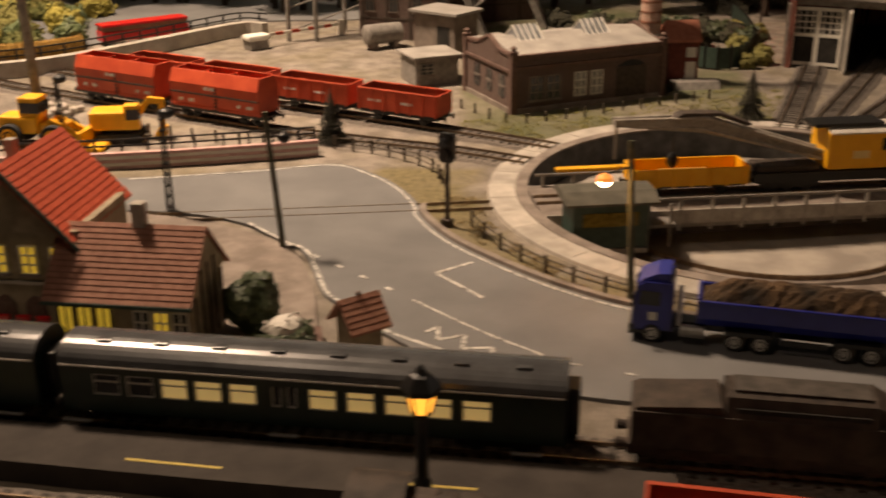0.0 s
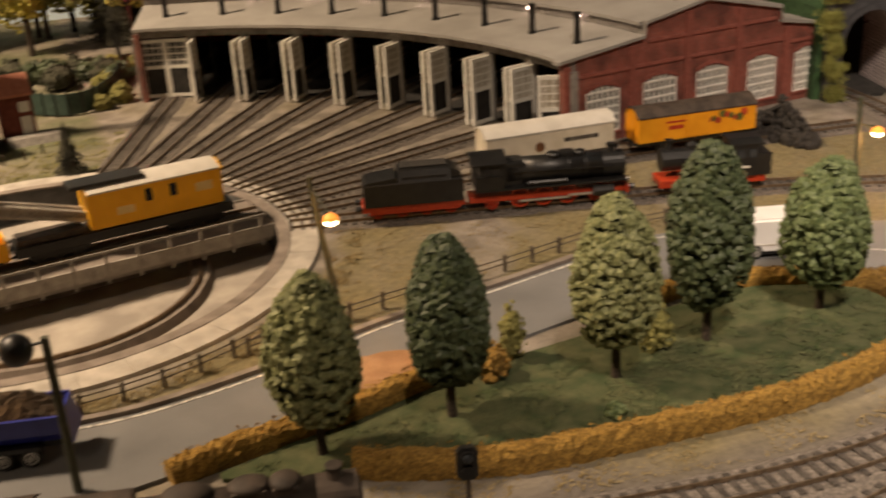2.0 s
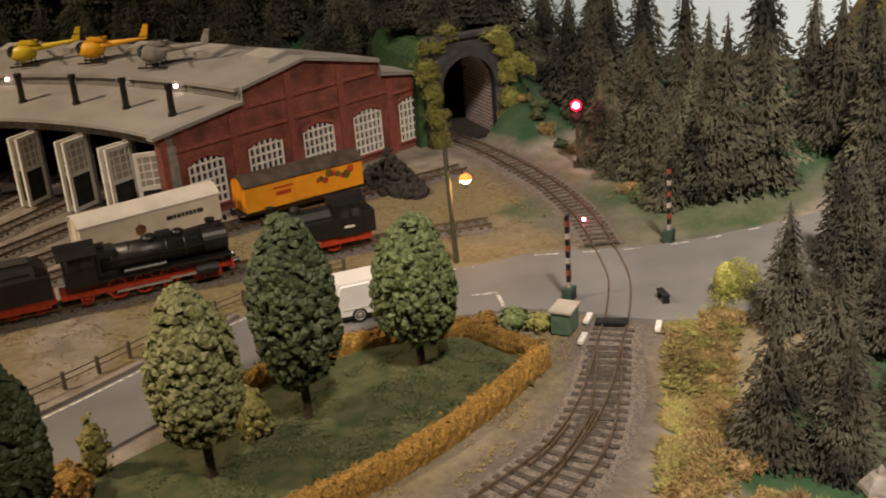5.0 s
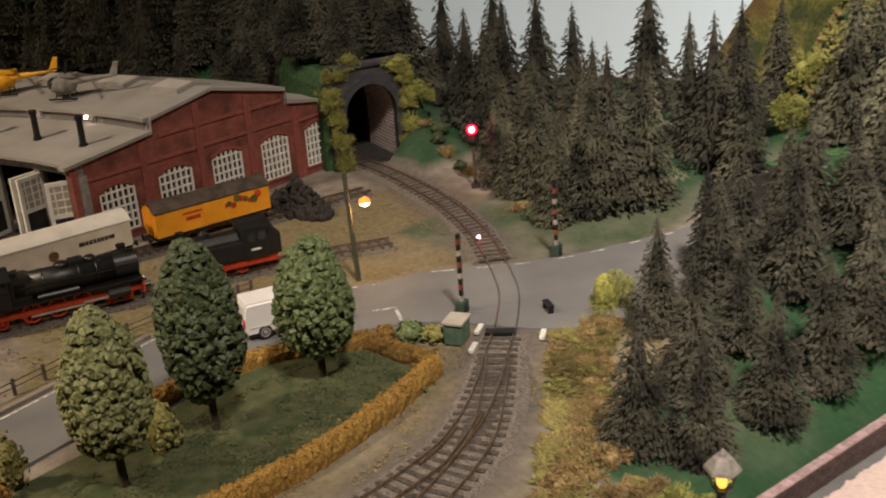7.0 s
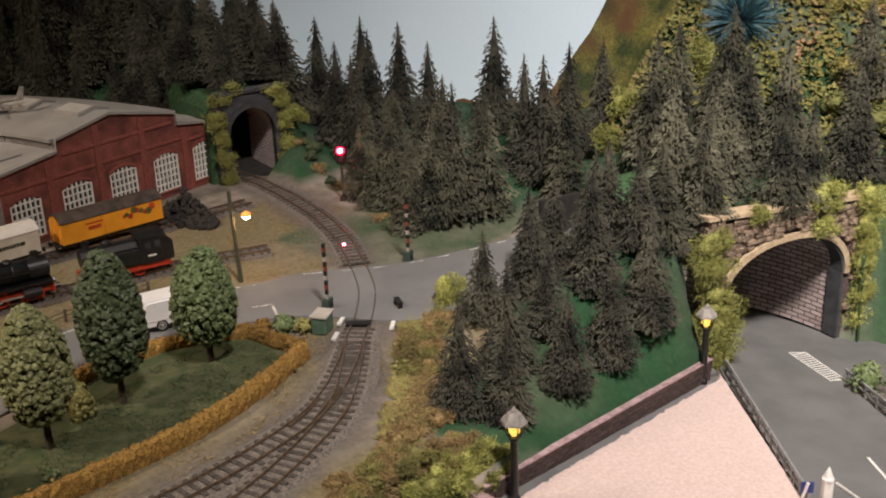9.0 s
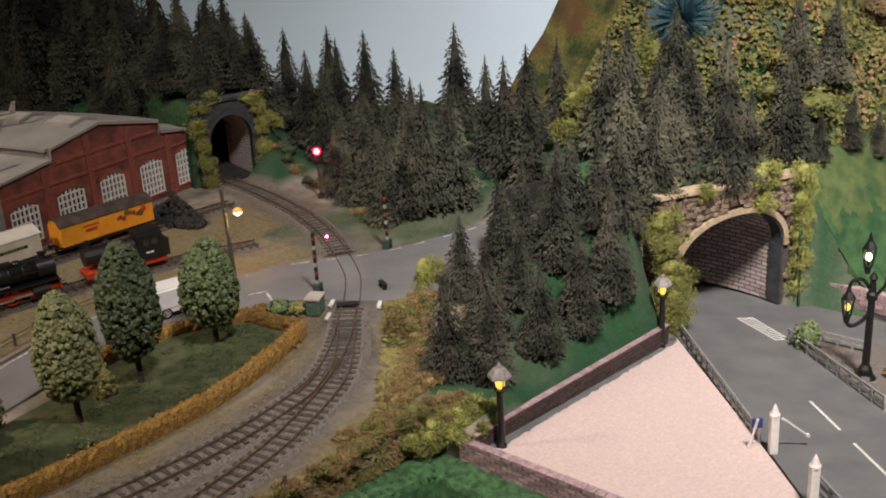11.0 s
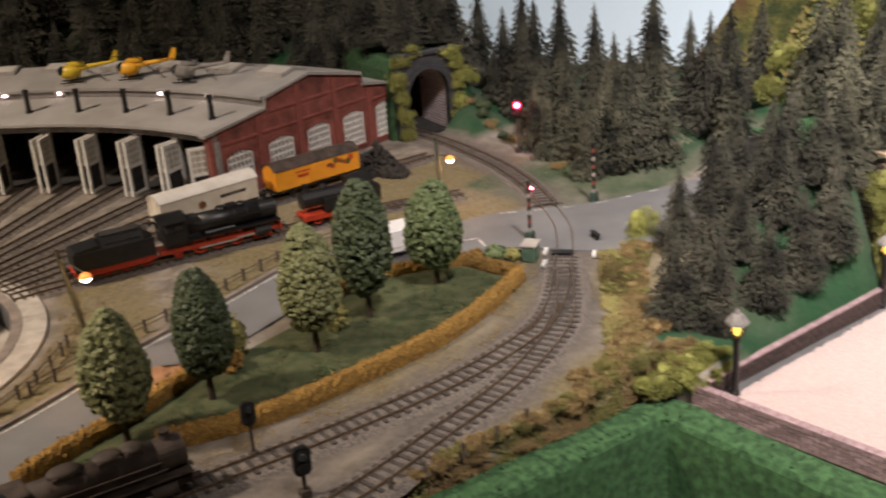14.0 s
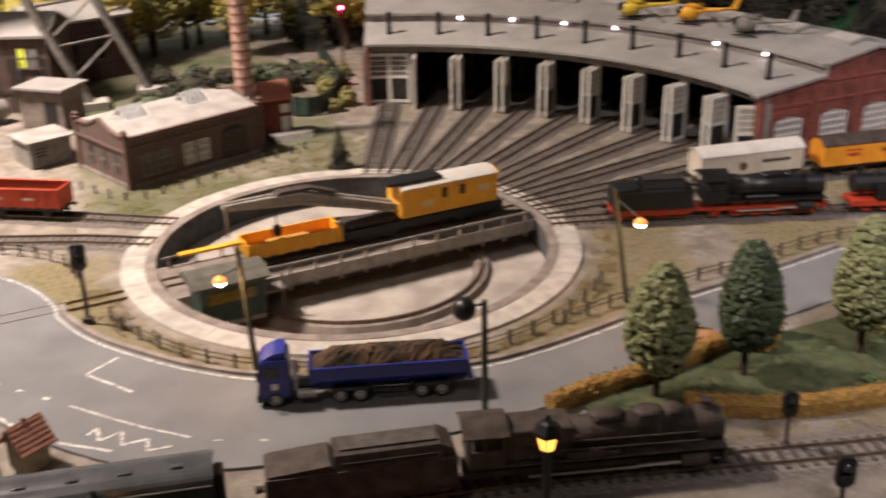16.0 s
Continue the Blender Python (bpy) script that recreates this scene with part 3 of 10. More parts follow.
road_line(FAR_EDGE[2:20], 0.17, shift=-0.35)
road_line(FAR_EDGE[19:22], 0.14, 3.2, 0.5, shift=-0.35)
road_line(FAR_EDGE[22:], 0.12, 1.6, 1.2, shift=-0.35)
road_line([(-7.6, 68.3), (-4.7, 65.1), (-3.4, 63.8), (-1.8, 58.7), (-1, 57.3), (1.5, 54.0), (5, 51.4)], 0.22, shift=0.2)
road_line([(-4.7, 65.1), (-2.1, 62.7), (0.5, 60.1), (3.1, 57.4)], 0.24, 1.0, 1.1)
road_line([(3.1, 57.4), (6.5, 53.9), (9.4, 51.4)], 0.16)
road_line([(10.6, 50.6), (14, 49.4), (18, 48.8)], 0.16, 0.8, 1.6)
for ends in (((6.2, 62.4), (4.2, 60.9)), ((4.2, 60.9), (6.7, 57.7)), ((71.0, 52.0), (72.2, 51.2)), ((72.2, 51.2), (71.2, 49.4))):
    road_line(ends, 0.22)
zig = [(3.9, 53.7), (4.5, 54.3), (4.5, 52.9), (5.8, 53.4), (5.7, 52.0), (7.1, 52.1), (7.0, 50.9), (8.3, 50.9)]
for ends in zip(zig, zig[1:]):
    road_line(ends, 0.2)

# pavement before the station
tagged(part("pavement", flat(bmesh.new(), curve([(-1.4, 54), (-2.2, 58.7), (-3.8, 63.6), (-5.4, 65.4), (-9, 68), (-14, 69.8), (-20, 69.8), (-20, 54), (-1.4, 54)], 0.8)[:-1], 0.16, 0.4), CONCRETE_DARK),
       "brownish paved forecourt before the station", "pavement", kind="structure")

# ---- railway tracks ----
sleeper_mesh = part("sleeper_master", boxed(-0.15, 0.15, -1.12, 1.12, 0, 0.17, 0.02), SLEEPER)
SLEEPER_DATA = sleeper_mesh.data
bpy.data.objects.remove(sleeper_mesh)


def track(points, label, single=False, ballast=1.35, z=0.0, bed=True, pitch=0.55, ties=True):
    line = curve([(*p[:2], z) if len(p) < 3 else p for p in points], 0.5)
    tr = thing("railway_track", 0, 0, 0, 0, label, "railway track", "tracks of the layout")
    if bed:
        rng = random.Random(5)
        part("ballast", sweep(bmesh.new(), line, [(-ballast - 0.5, -0.2), (-ballast, 0.10), (-0.6, 0.13), (0.6, 0.13), (ballast, 0.10), (ballast + 0.5, -0.2)], shake=0.05, rng=rng), BALLAST, tr)
    for side in (-0.64, 0.64):
        part("rail", sweep(bmesh.new(), line, [(side - 0.06, 0.17), (side + 0.06, 0.17), (side + 0.04, 0.34), (side - 0.04, 0.34)]), RAIL, tr)
    if not ties:
        return tr
    ties = curve([tuple(p) for p in line], pitch)
    rng = random.Random(9)
    many = []
    for i, p in enumerate(ties[:-1]):
        d = ties[i + 1] - p
        a = math.degrees(math.atan2(d.y, d.x)) + rng.uniform(-1.5, 1.5)
        if single:
            piece("sleeper", SLEEPER_DATA, tr, p.x, p.y, p.z + 0.03 + rng.uniform(-0.015, 0.015), a)
        else:
            many.append((p, a))
    if many:
        bm = bmesh.new()
        for p, a in many:
            box(bm, -0.11, 0.11, -1.08, 1.08, 0, 0.16)
            bm.verts.ensure_lookup_table()
            bmesh.ops.transform(bm, verts=bm.verts[-8:], matrix=Matrix.Translation((p.x, p.y, p.z + 0.03)) @ pose(0, 0, 0, 0, 0, a))
        tagged(part("sleeper_bed", bm, SLEEPER, tr), kind="stuff")
    return tr


track(MAIN[:15], "weathered main track with dark sleepers and rusty rails", single=True, pitch=0.68)
track([(73.5, 42.95), (76.2, 45.1), (78.5, 47.2), (80.6, 49.8), (82.2, 52.0)], "rails let into the road at the level crossing", bed=False, ties=False, z=-0.15)
track([(82.1, 51.9), (84.0, 54.7), *MAIN[17:]], "curved track from the crossing into the tunnel", single=True, pitch=0.68)
siding = track(SIDING, "weathered siding joining the main track by a turnout", single=True, pitch=0.68)
for line in ([(64.1, 37.35), (62.3, 36.65), (60.6, 36.25)], [(64.7, 35.35), (63.0, 34.4), (61.3, 33.7)], [(66.0, 37.3), (63.6, 36.05), (61.6, 35.2)], [(66.0, 37.45), (63.6, 36.3), (61.8, 35.55)]):
    part("check_rail", sweep(bmesh.new(), curve([(x, y, 0) for x, y in line], 0.5), [(-0.05, 0.17), (0.05, 0.17), (0.04, 0.37), (-0.04, 0.37)]), RAIL, siding, "dark check rail of the turnout")


def polar(r, a):
    return (HUB[0] + r * math.cos(math.radians(a)), HUB[1] + r * math.sin(math.radians(a)))


BAYS = [9.05 + 7.5 * k for k in range(9)]
for a in BAYS:
    track([polar(16.3, a), polar(30, a), polar(62, a)], "stub track fanning out from the turntable into the engine shed", pitch=0.6, ballast=1.25)
track([polar(16.3, 1.55), polar(30, 1.55), polar(40, 0.4), polar(56, -2.0), polar(62, -2.6)], "storage track beside the engine shed", pitch=0.6)
track([polar(16.3, -5.95), polar(21, -7.2), (55, 69.4), (66, 66.2), (74, 63.4), (80, 60.5)], "service track along the road", pitch=0.6)
track([polar(16.3, 188), polar(24, 188), (-7, 70.2), (-22, 68.4)], "track crossing the road to the turntable", bed=False, ties=False, z=-0.19)
track([polar(16.3, 157), (5, 83.6), (-2, 86.2), (-9, 89.1), (-18.3, 94.1), (-28, 99.2), (-42, 107), (-56, 115)], "yard track with hopper wagons", pitch=0.6)
track([polar(16.3, 142), (8, 87.2), (4.1, 89.4), (-1.6, 92.4), (-8, 95.7), (-18, 101), (-32, 108.5), (-52, 119)], "yard track with open wagons", pitch=0.6)

# ---- turntable ----
def sector(bm, outline, a0, a1, step=2.5, hub=HUB):
    """A closed outline of (radius, height) turned from one angle to another."""
    n = max(2, int(abs(a1 - a0) / step) + 1)
    rows = []
    for i in range(n):
        a = math.radians(a0 + (a1 - a0) * i / (n - 1))
        rows.append([bm.verts.new((hub[0] + r * math.cos(a), hub[1] + r * math.sin(a), z)) for r, z in outline])
    k = len(outline)
    full = abs(a1 - a0) >= 359.9
    for p, q in zip(rows, rows[1:]):
        for i in range(k):
            bm.faces.new((p[i], p[(i + 1) % k], q[(i + 1) % k], q[i]))
    if not full:
        bm.faces.new(rows[0][::-1])
        bm.faces.new(rows[-1])
    return bm


def turntable():
    tt = thing("turntable", 0, 0, 0, 0, "round concrete turntable pit with an inner rail ring", "turntable")
    part("pit_floor", sector(bmesh.new(), [(0.05, -2.4), (15.4, -2.2), (15.4, -2.6), (0.05, -2.8)], 0, 360, 5), PIT_FLOOR, tt, "dusty brownish concrete pit floor")
    part("pit_wall", sector(bmesh.new(), [(15.35, -2.6), (15.35, 0.10), (15.7, 0.12), (15.7, -2.6)], 0, 360, 3), PIT_WALL, tt, "pit wall toned dark for its shade")
    part("rim", sector(bmesh.new(), [(15.3, 0.10), (15.3, 0.22), (16.1, 0.22), (16.1, 0.0)], 0, 360, 3), CONCRETE_DARK, tt, "brownish rim of the pit")
    ring = part("inner_ring", sector(bmesh.new(), [(9.3, -2.4), (9.6, -1.75), (10.6, -1.75), (11.0, -2.4)], 0, 360, 4), CONCRETE_DARK, tt, "raised brown ring")
    part("ring_rail", sector(bmesh.new(), [(10.0, -1.8), (10.0, -1.5), (10.15, -1.5), (10.15, -1.8)], 0, 360, 4), RAIL, ring)
    slab = part("slab_master", sector(bmesh.new(), [(16.12, -0.3), (16.12, 0.17), (17.9, 0.15), (18.0, -0.3)], -4.46, 4.46, 2.2, (0, 0)), CONCRETE, tt)
    data = slab.data
    bpy.data.objects.remove(slab)
    for k in range(40):
        piece("slab", data, tt, HUB[0], HUB[1], 0.0 if k % 2 else 0.012, k * 9.0)
    return tt


turntable()
BRIDGE_TURN = 8.0


WALKWAY = surface("pale_walkway", (0.25, 0.23, 0.205), (0.36, 0.335, 0.30), 120, 0.75, 0.2)
CABIN_ROOF = surface("cabin_roof", (0.07, 0.066, 0.05), (0.115, 0.108, 0.085), 60, 0.85, 0.2)


def bridge():
    br = thing("turntable_bridge", HUB[0], HUB[1], 0, BRIDGE_TURN, "grey girder bridge of the turntable carrying rails", "bridge")
    for y in (-2.0, 2.0):
        part("girder", boxed(-15.0, 15.0, y - 0.18, y + 0.18, -1.25, 0.02, 0.03), GIRDER, br)
    part("web", prism(bmesh.new(), [(-14.6, -0.1), (14.6, -0.1), (13.0, -0.8), (6.0, -1.7), (-9.5, -1.95), (-13.2, -0.8)], -1.7, 1.7, "y"), SOOT, br, "dark brown fish-bellied girder web")
    part("deck", boxed(-15.1, 15.1, -2.9, 2.9, 0.0, 0.16, 0.03), CONCRETE_DARK, br, "weathered planked deck")
    for y in (-0.64, 0.64):
        part("rail", boxed(-15.1, 15.1, y - 0.05, y + 0.05, 0.16, 0.36), RAIL, br)
    for y in (-2.85, 2.85):
        rail = part("railing", boxed(-11 if y < 0 else -14.5, 14.5, y - 0.06, y + 0.06, 0.86, 1.02), GIRDER, br, "grey handrail")
        part("walkway_edge", boxed(-15.0, 15.0, y - 0.07, y + 0.07, -0.72, 0.2, 0.02), WALKWAY, br, "pale walkway edge")
        x = -10.5 if y < 0 else -14
        while x < 14.6:
            part("railing_post", boxed(x - 0.09, x + 0.09, y - 0.09, y + 0.09, -1.15, 0.9), WALKWAY, rail)
            x += 2.05
    for y in (-2.2, 2.2):
        for x in range(-12, 13, 3):
            part("bracket", boxed(x - 0.1, x + 0.1, y - 0.75, y + 0.75, -0.55, -0.02), GIRDER, br)
    # control cabin at the end, on its own outrigger
    cab = part("cabin", boxed(-14.0, -9.4, -5.9, -3.0, -0.9, 1.9, 0.05), CABIN_GREEN, br, "dark green boarded control cabin")
    part("cabin_window", boxed(-13.4, -10.0, -5.96, -5.88, 0.5, 1.35), surface("dim_pane", (0.10, 0.075, 0.01), (0.2, 0.15, 0.03), 200, 0.2, 0), cab, "yellowish window strip")
    part("cabin_roof", prism(bmesh.new(), [(-6.3, 1.9), (-2.6, 1.9), (-2.6, 2.05), (-3.6, 2.5), (-5.2, 2.5), (-6.3, 2.05)], -14.5, -8.9), CABIN_ROOF, cab, "shallow olive-grey roof")
    stairs = part("cabin_steps", boxed(-9.3, -7.2, -4.4, -2.9, -0.3, -0.15), GIRDER, br, "pale cabin steps")
    for x in (-8.9, -7.5):
        part("step_post", boxed(x - 0.08, x + 0.08, -4.4, -4.24, -1.6, 1.2), GIRDER, stairs)
    part("outrigger", prism(bmesh.new(), [(-9.4, -0.95), (-14.4, -0.95), (-12, -1.25), (-9.4, -1.25)], -6.0, -2.4, "y"), GIRDER, br)
    return br


bridge()

# ---- engine shed (roundhouse) ----
SKYLIGHT_PANE = surface("pale_skylight", (0.44, 0.41, 0.37), (0.52, 0.49, 0.45), 60, 0.35, 0.05, vary=0.05)
# pale base colour stands in for light reflected in the open gates
GATE_PANE = surface("reflection_gate_pane", (0.36, 0.32, 0.25), (0.46, 0.42, 0.34), 90, 0.3, 0.05, vary=0.08)
# the clerestory glass carries its reflection as a pale base colour
CLEAR_BAND = surface("clerestory_band", (0.26, 0.24, 0.235), (0.36, 0.33, 0.32), 60, 0.3, 0.1, vary=0.1)
A0, A1 = 5.3, 72.8


def roof_at(s):
    pts = [(0, 6.75), (7.45, 7.65), (7.5, 8.7), (13.6, 9.8), (21.3, 8.1), (21.4, 6.95), (27.0, 6.0)]
    for (a, za), (b, zb) in zip(pts, pts[1:]):
        if a <= s <= b:
            return za + (zb - za) * (s - a) / (b - a)
    return 6.0


def shed_window(parent, s0, s1, z0, z1):
    """A many-paned arched window in the local x-z plane of the side wall."""
    w = part("window", boxed(s0, s1, 0.18, 0.24, z0, z1 + 0.45), GLASS, parent, "dark glazing")
    bm = bmesh.new()
    n = 6
    for i in range(n + 1):
        x = s0 + (s1 - s0) * i / n
        u = (x - (s0 + s1) / 2) / ((s1 - s0) / 2)
        box(bm, x - 0.075, x + 0.075, -0.02, 0.17, z0, z1 + 0.45 * (1 - u * u))
    for i in range(6):
        z = z0 + (z1 - z0) * i / 5
        box(bm, s0 - 0.07, s1 + 0.07, -0.01, 0.16, z - 0.06, z + 0.06)
    part("glazing_grid", bm, WHITE, w, "white glazing bars")
    part("sill", boxed(s0 - 0.2, s1 + 0.2, -0.14, 0.1, z0 - 0.2, z0 - 0.02, 0.02), RED_PLAIN, w)
    bm = bmesh.new()
    arch = [(s0 - 0.12 + (s1 - s0 + 0.24) * i / 10, z1 + 0.08 + 0.45 * (1 - (i / 5 - 1) ** 2)) for i in range(11)]
    prism(bm, arch + [(x, z + 0.28) for x, z in arch[::-1]], -0.1, 0.1, "y")
    part("lintel", bm, RED_PLAIN, w)
    return w


WINDOWS = [(2.2, 5.2), (7.6, 10.7), (12.9, 15.9), (18.2, 21.1), (23.3, 26.1)]


def side_wall(parent):
    """The gabled brick wall at the end of the shed, as columns between and around its openings."""
    bm = bmesh.new()
    cuts = sorted({0.0, 7.45, 7.5, 13.6, 21.3, 21.4, 27.0} | {s0 + (s1 - s0) * i / 8 for s0, s1 in WINDOWS for i in range(9)})
    for a, b in zip(cuts, cuts[1:]):
        mid = (a + b) / 2
        hole = [w for w in WINDOWS if w[0] < mid < w[1]]
        spans = [(-0.4, -0.4, roof_at(a + 1e-4), roof_at(b - 1e-4))]
        if hole:
            s0, s1 = hole[0]
            top = [4.0 + 0.45 * (1 - ((v - (s0 + s1) / 2) / ((s1 - s0) / 2)) ** 2) for v in (a, b)]
            spans = [(-0.4, -0.4, 0.7, 0.7), (top[0], top[1], roof_at(a + 1e-4), roof_at(b - 1e-4))]
        for lo_a, lo_b, hi_a, hi_b in spans:
            prism(bm, [(a, lo_a), (b, lo_b), (b, hi_b), (a, hi_a)], 0.0, 0.5, "y")
    bmesh.ops.remove_doubles(bm, verts=bm.verts, dist=0.001)
    wall = part("wall", bm, RED_BRICK, parent, "red brick gable wall")
    for s in (0.35, 6.4, 11.85, 17.05, 22.2, 26.7):
        z1 = roof_at(s) - 0.35
        part("lesene", boxed(s - 0.32, s + 0.32, -0.16, 0.02, -0.3, z1, 0.03), RED_PLAIN, wall)
    for a, b, z in ((0.7, 6.1, 5.35), (6.7, 11.5, 5.35), (12.2, 16.7, 5.35), (17.4, 21.9, 5.35), (22.5, 26.4, 5.0), (8.0, 20.8, 7.2)):
        part("string_course", boxed(a, b, -0.12, 0.02, z, z + 0.28, 0.03), RED_PLAIN, wall)
    for i, (s0, s1) in enumerate(WINDOWS):
        shed_window(wall, s0, s1, 0.7, 4.0)
    edge = [(s, roof_at(s)) for s in (0.0, 7.44, 7.5, 13.6, 21.3, 21.4, 27.0)]
    edge[0] = (-0.5, 6.7)
    prism_bm = prism(bmesh.new(), edge + [(s, z + 0.26) for s, z in edge[::-1]], -0.3, 0.55, "y")
    part("verge", prism_bm, GREY_ROOF, wall, "grey roof edge")
    return wall


def roundhouse():
    rh = thing("engine_shed", HUB[0], HUB[1], 0, 0, "curved brick roundhouse with a stepped grey roof and white gates", "engine shed")
    hub = (0, 0)
    part("lower_roof", sector(bmesh.new(), [(39.3, 6.72), (39.3, 6.98), (47.1, 7.95), (47.1, 7.65)], A0, A1, 2.5, hub), GREY_ROOF, rh, "grey felt roof over the gates")
    part("upper_roof", sector(bmesh.new(), [(46.4, 8.62), (46.4, 8.90), (53.0, 10.05), (61.0, 8.36), (61.0, 8.06), (53.0, 9.75)], A0, A1, 2.5, hub), GREY_ROOF, rh, "grey felt saddle roof")
    part("rear_roof", sector(bmesh.new(), [(60.7, 6.9), (60.7, 7.16), (66.3, 6.2), (66.3, 5.95)], A0, A1, 2.5, hub), GREY_ROOF, rh)
    part("rear_wall", sector(bmesh.new(), [(65.5, -0.3), (65.5, 6.0), (66.0, 6.0), (66.0, -0.3)], A0, A1, 2.5, hub), RED_PLAIN, rh)
    part("rear_step", sector(bmesh.new(), [(60.6, 6.9), (60.6, 8.2), (60.9, 8.2), (60.9, 6.9)], A0, A1, 2.5, hub), RED_PLAIN, rh)
    part("front_beam", sector(bmesh.new(), [(40.0, 5.95), (40.0, 6.75), (40.6, 6.8), (40.6, 5.95)], A0, A1, 2.5, hub), GIRDER, rh, "grey beam over the gates")
    cl = part("clerestory", sector(bmesh.new(), [(46.75, 7.75), (46.75, 8.75), (46.95, 8.75), (46.95, 7.75)], A0, A1, 2.5, hub), GIRDER, rh, "clerestory window band")
    for k in range(9):
        b = A0 + 7.5 * k
        pane = part("clerestory_pane", sector(bmesh.new(), [(46.7, 7.98), (46.7, 8.58), (46.76, 8.58), (46.76, 7.98)], b + 0.6, b + 6.9, 2.1, hub), CLEAR_BAND, cl, "glazing with a pale painted reflection")
        bm = bmesh.new()
        for i in range(19):
            a = math.radians(b + 0.6 + 6.3 * i / 18)
            rod(bm, (46.66 * math.cos(a), 46.66 * math.sin(a), 7.95), (46.66 * math.cos(a), 46.66 * math.sin(a), 8.6), 0.055, 0.055, 4)
        part("glazing_grid", bm, LIGHT_ROOF, pane)
    side = side_wall(rh)
    side.matrix_basis = at(39.4 * math.cos(math.radians(A0)), 39.4 * math.sin(math.radians(A0)), 0, A0)
    far = part("far_wall", boxed(0, 26.6, -0.5, 0, -0.3, 6.4), RED_BRICK, rh, "brick end wall")
    far.matrix_basis = at(39.4 * math.cos(math.radians(A1)), 39.4 * math.sin(math.radians(A1)), 0, A1)
    gable = prism(bmesh.new(), [(7.5, 6.4), (21.3, 6.4), (21.3, 8.1), (13.6, 9.8), (7.5, 8.7)], -0.5, 0, "y")
    top = part("far_gable", gable, RED_PLAIN, rh)
    top.matrix_basis = far.matrix_basis.copy()
    part("floor", sector(bmesh.new(), [(40.8, -0.1), (40.8, 0.02), (65.4, 0.02), (65.4, -0.1)], A0 + 0.5, A1 - 0.5, 2.5, hub), DARK, rh, "near-black shed floor")
    for k in range(10):
        a = A0 + 7.5 * k
        pil = part("pillar", boxed(-0.35, 0.35, -0.32, 0.32, -0.2, 6.0, 0.04), GIRDER, rh, "grey gate pillar")
        pil.matrix_basis = at(40.3 * math.cos(math.radians(a)), 40.3 * math.sin(math.radians(a)), 0, a)
        if 0 < k < 9:
            for r in (47, 53.5, 60):
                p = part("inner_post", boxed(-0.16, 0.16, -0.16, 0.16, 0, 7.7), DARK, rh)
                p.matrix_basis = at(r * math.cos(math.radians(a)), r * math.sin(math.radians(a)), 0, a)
    # smoke flues on the lower roof
    for k in range(9):
        a = math.radians(A0 + 3.75 + 7.5 * k)
        x, y = 42.7 * math.cos(a), 42.7 * math.sin(a)
        fl = part("smoke_flue", rodded((x, y, 7.1), (x, y, 9.5), 0.27, 0.24, 12), BLACK, rh, "black smoke flue")
        part("flue_foot", rodded((x, y, 7.2), (x, y, 7.6), 0.42, 0.32, 12), BLACK, fl)
        part("flue_cap", rodded((x, y, 9.45), (x, y, 9.8), 0.34, 0.30, 12), BLACK, fl)
    # skylights on the upper roof
    for k in range(9):
        a = A0 + 3.75 + 7.5 * k
        sk = part("skylight", prism(bmesh.new(), [(-2.0, -0.45), (0.0, -0.1), (1.6, -0.5), (1.6, -0.15), (0.0, 0.34), (-2.0, 0.02)], -1.75, 1.75, "y"), LIGHT_ROOF, rh, "pale raised skylight")
        sk.matrix_basis = at(53.0 * math.cos(math.radians(a)), 53.0 * math.sin(math.radians(a)), 10.05, a)
        part("glazing", prism(bmesh.new(), [(-1.85, 0.07), (-0.12, 0.34), (-0.12, 0.36), (-1.85, 0.09)], -1.55, 1.55, "y"), SKYLIGHT_PANE, sk, "pale glazing")
    # lamps along the clerestory
    for k in (1, 2, 4, 5, 6, 7):
        a = math.radians(A0 + 7.5 * k + 1.4)
        x, y = 46.3 * math.cos(a), 46.3 * math.sin(a)
        lamp = part("lamp_arm", rodded((x, y, 8.55), (46.75 * math.cos(a), 46.75 * math.sin(a), 8.75), 0.05, 0.05, 6), BLACK, rh)
        part("lamp_bulb", ball(bmesh.new(), x, y, 8.45, 0.17), ROOF_BULB, lamp, "glowing warm bulb")
    # gates: one pair shut, the others swung open
    for k in range(9):
        for side_sign in (-1, 1):
            b = A0 + 7.5 * k + (0 if side_sign < 0 else 7.5)
            shut = k == 8
            if k == 0 and side_sign < 0:
                swing = 62
            else:
                swing = 0 if shut else 88
            leaf = gate_leaf(rh, DARK if shut else GATE_PANE)
            # hinge at the pillar, the leaf reaching towards the middle of the bay or outwards
            hinge = (40.15 * math.cos(math.radians(b - side_sign * 0.45)), 40.15 * math.sin(math.radians(b - side_sign * 0.45)))
            towards = b - side_sign * 90 if shut else b + 180 + side_sign * (90 - swing)
            leaf.matrix_basis = at(hinge[0], hinge[1], 0.15, towards)
    return rh


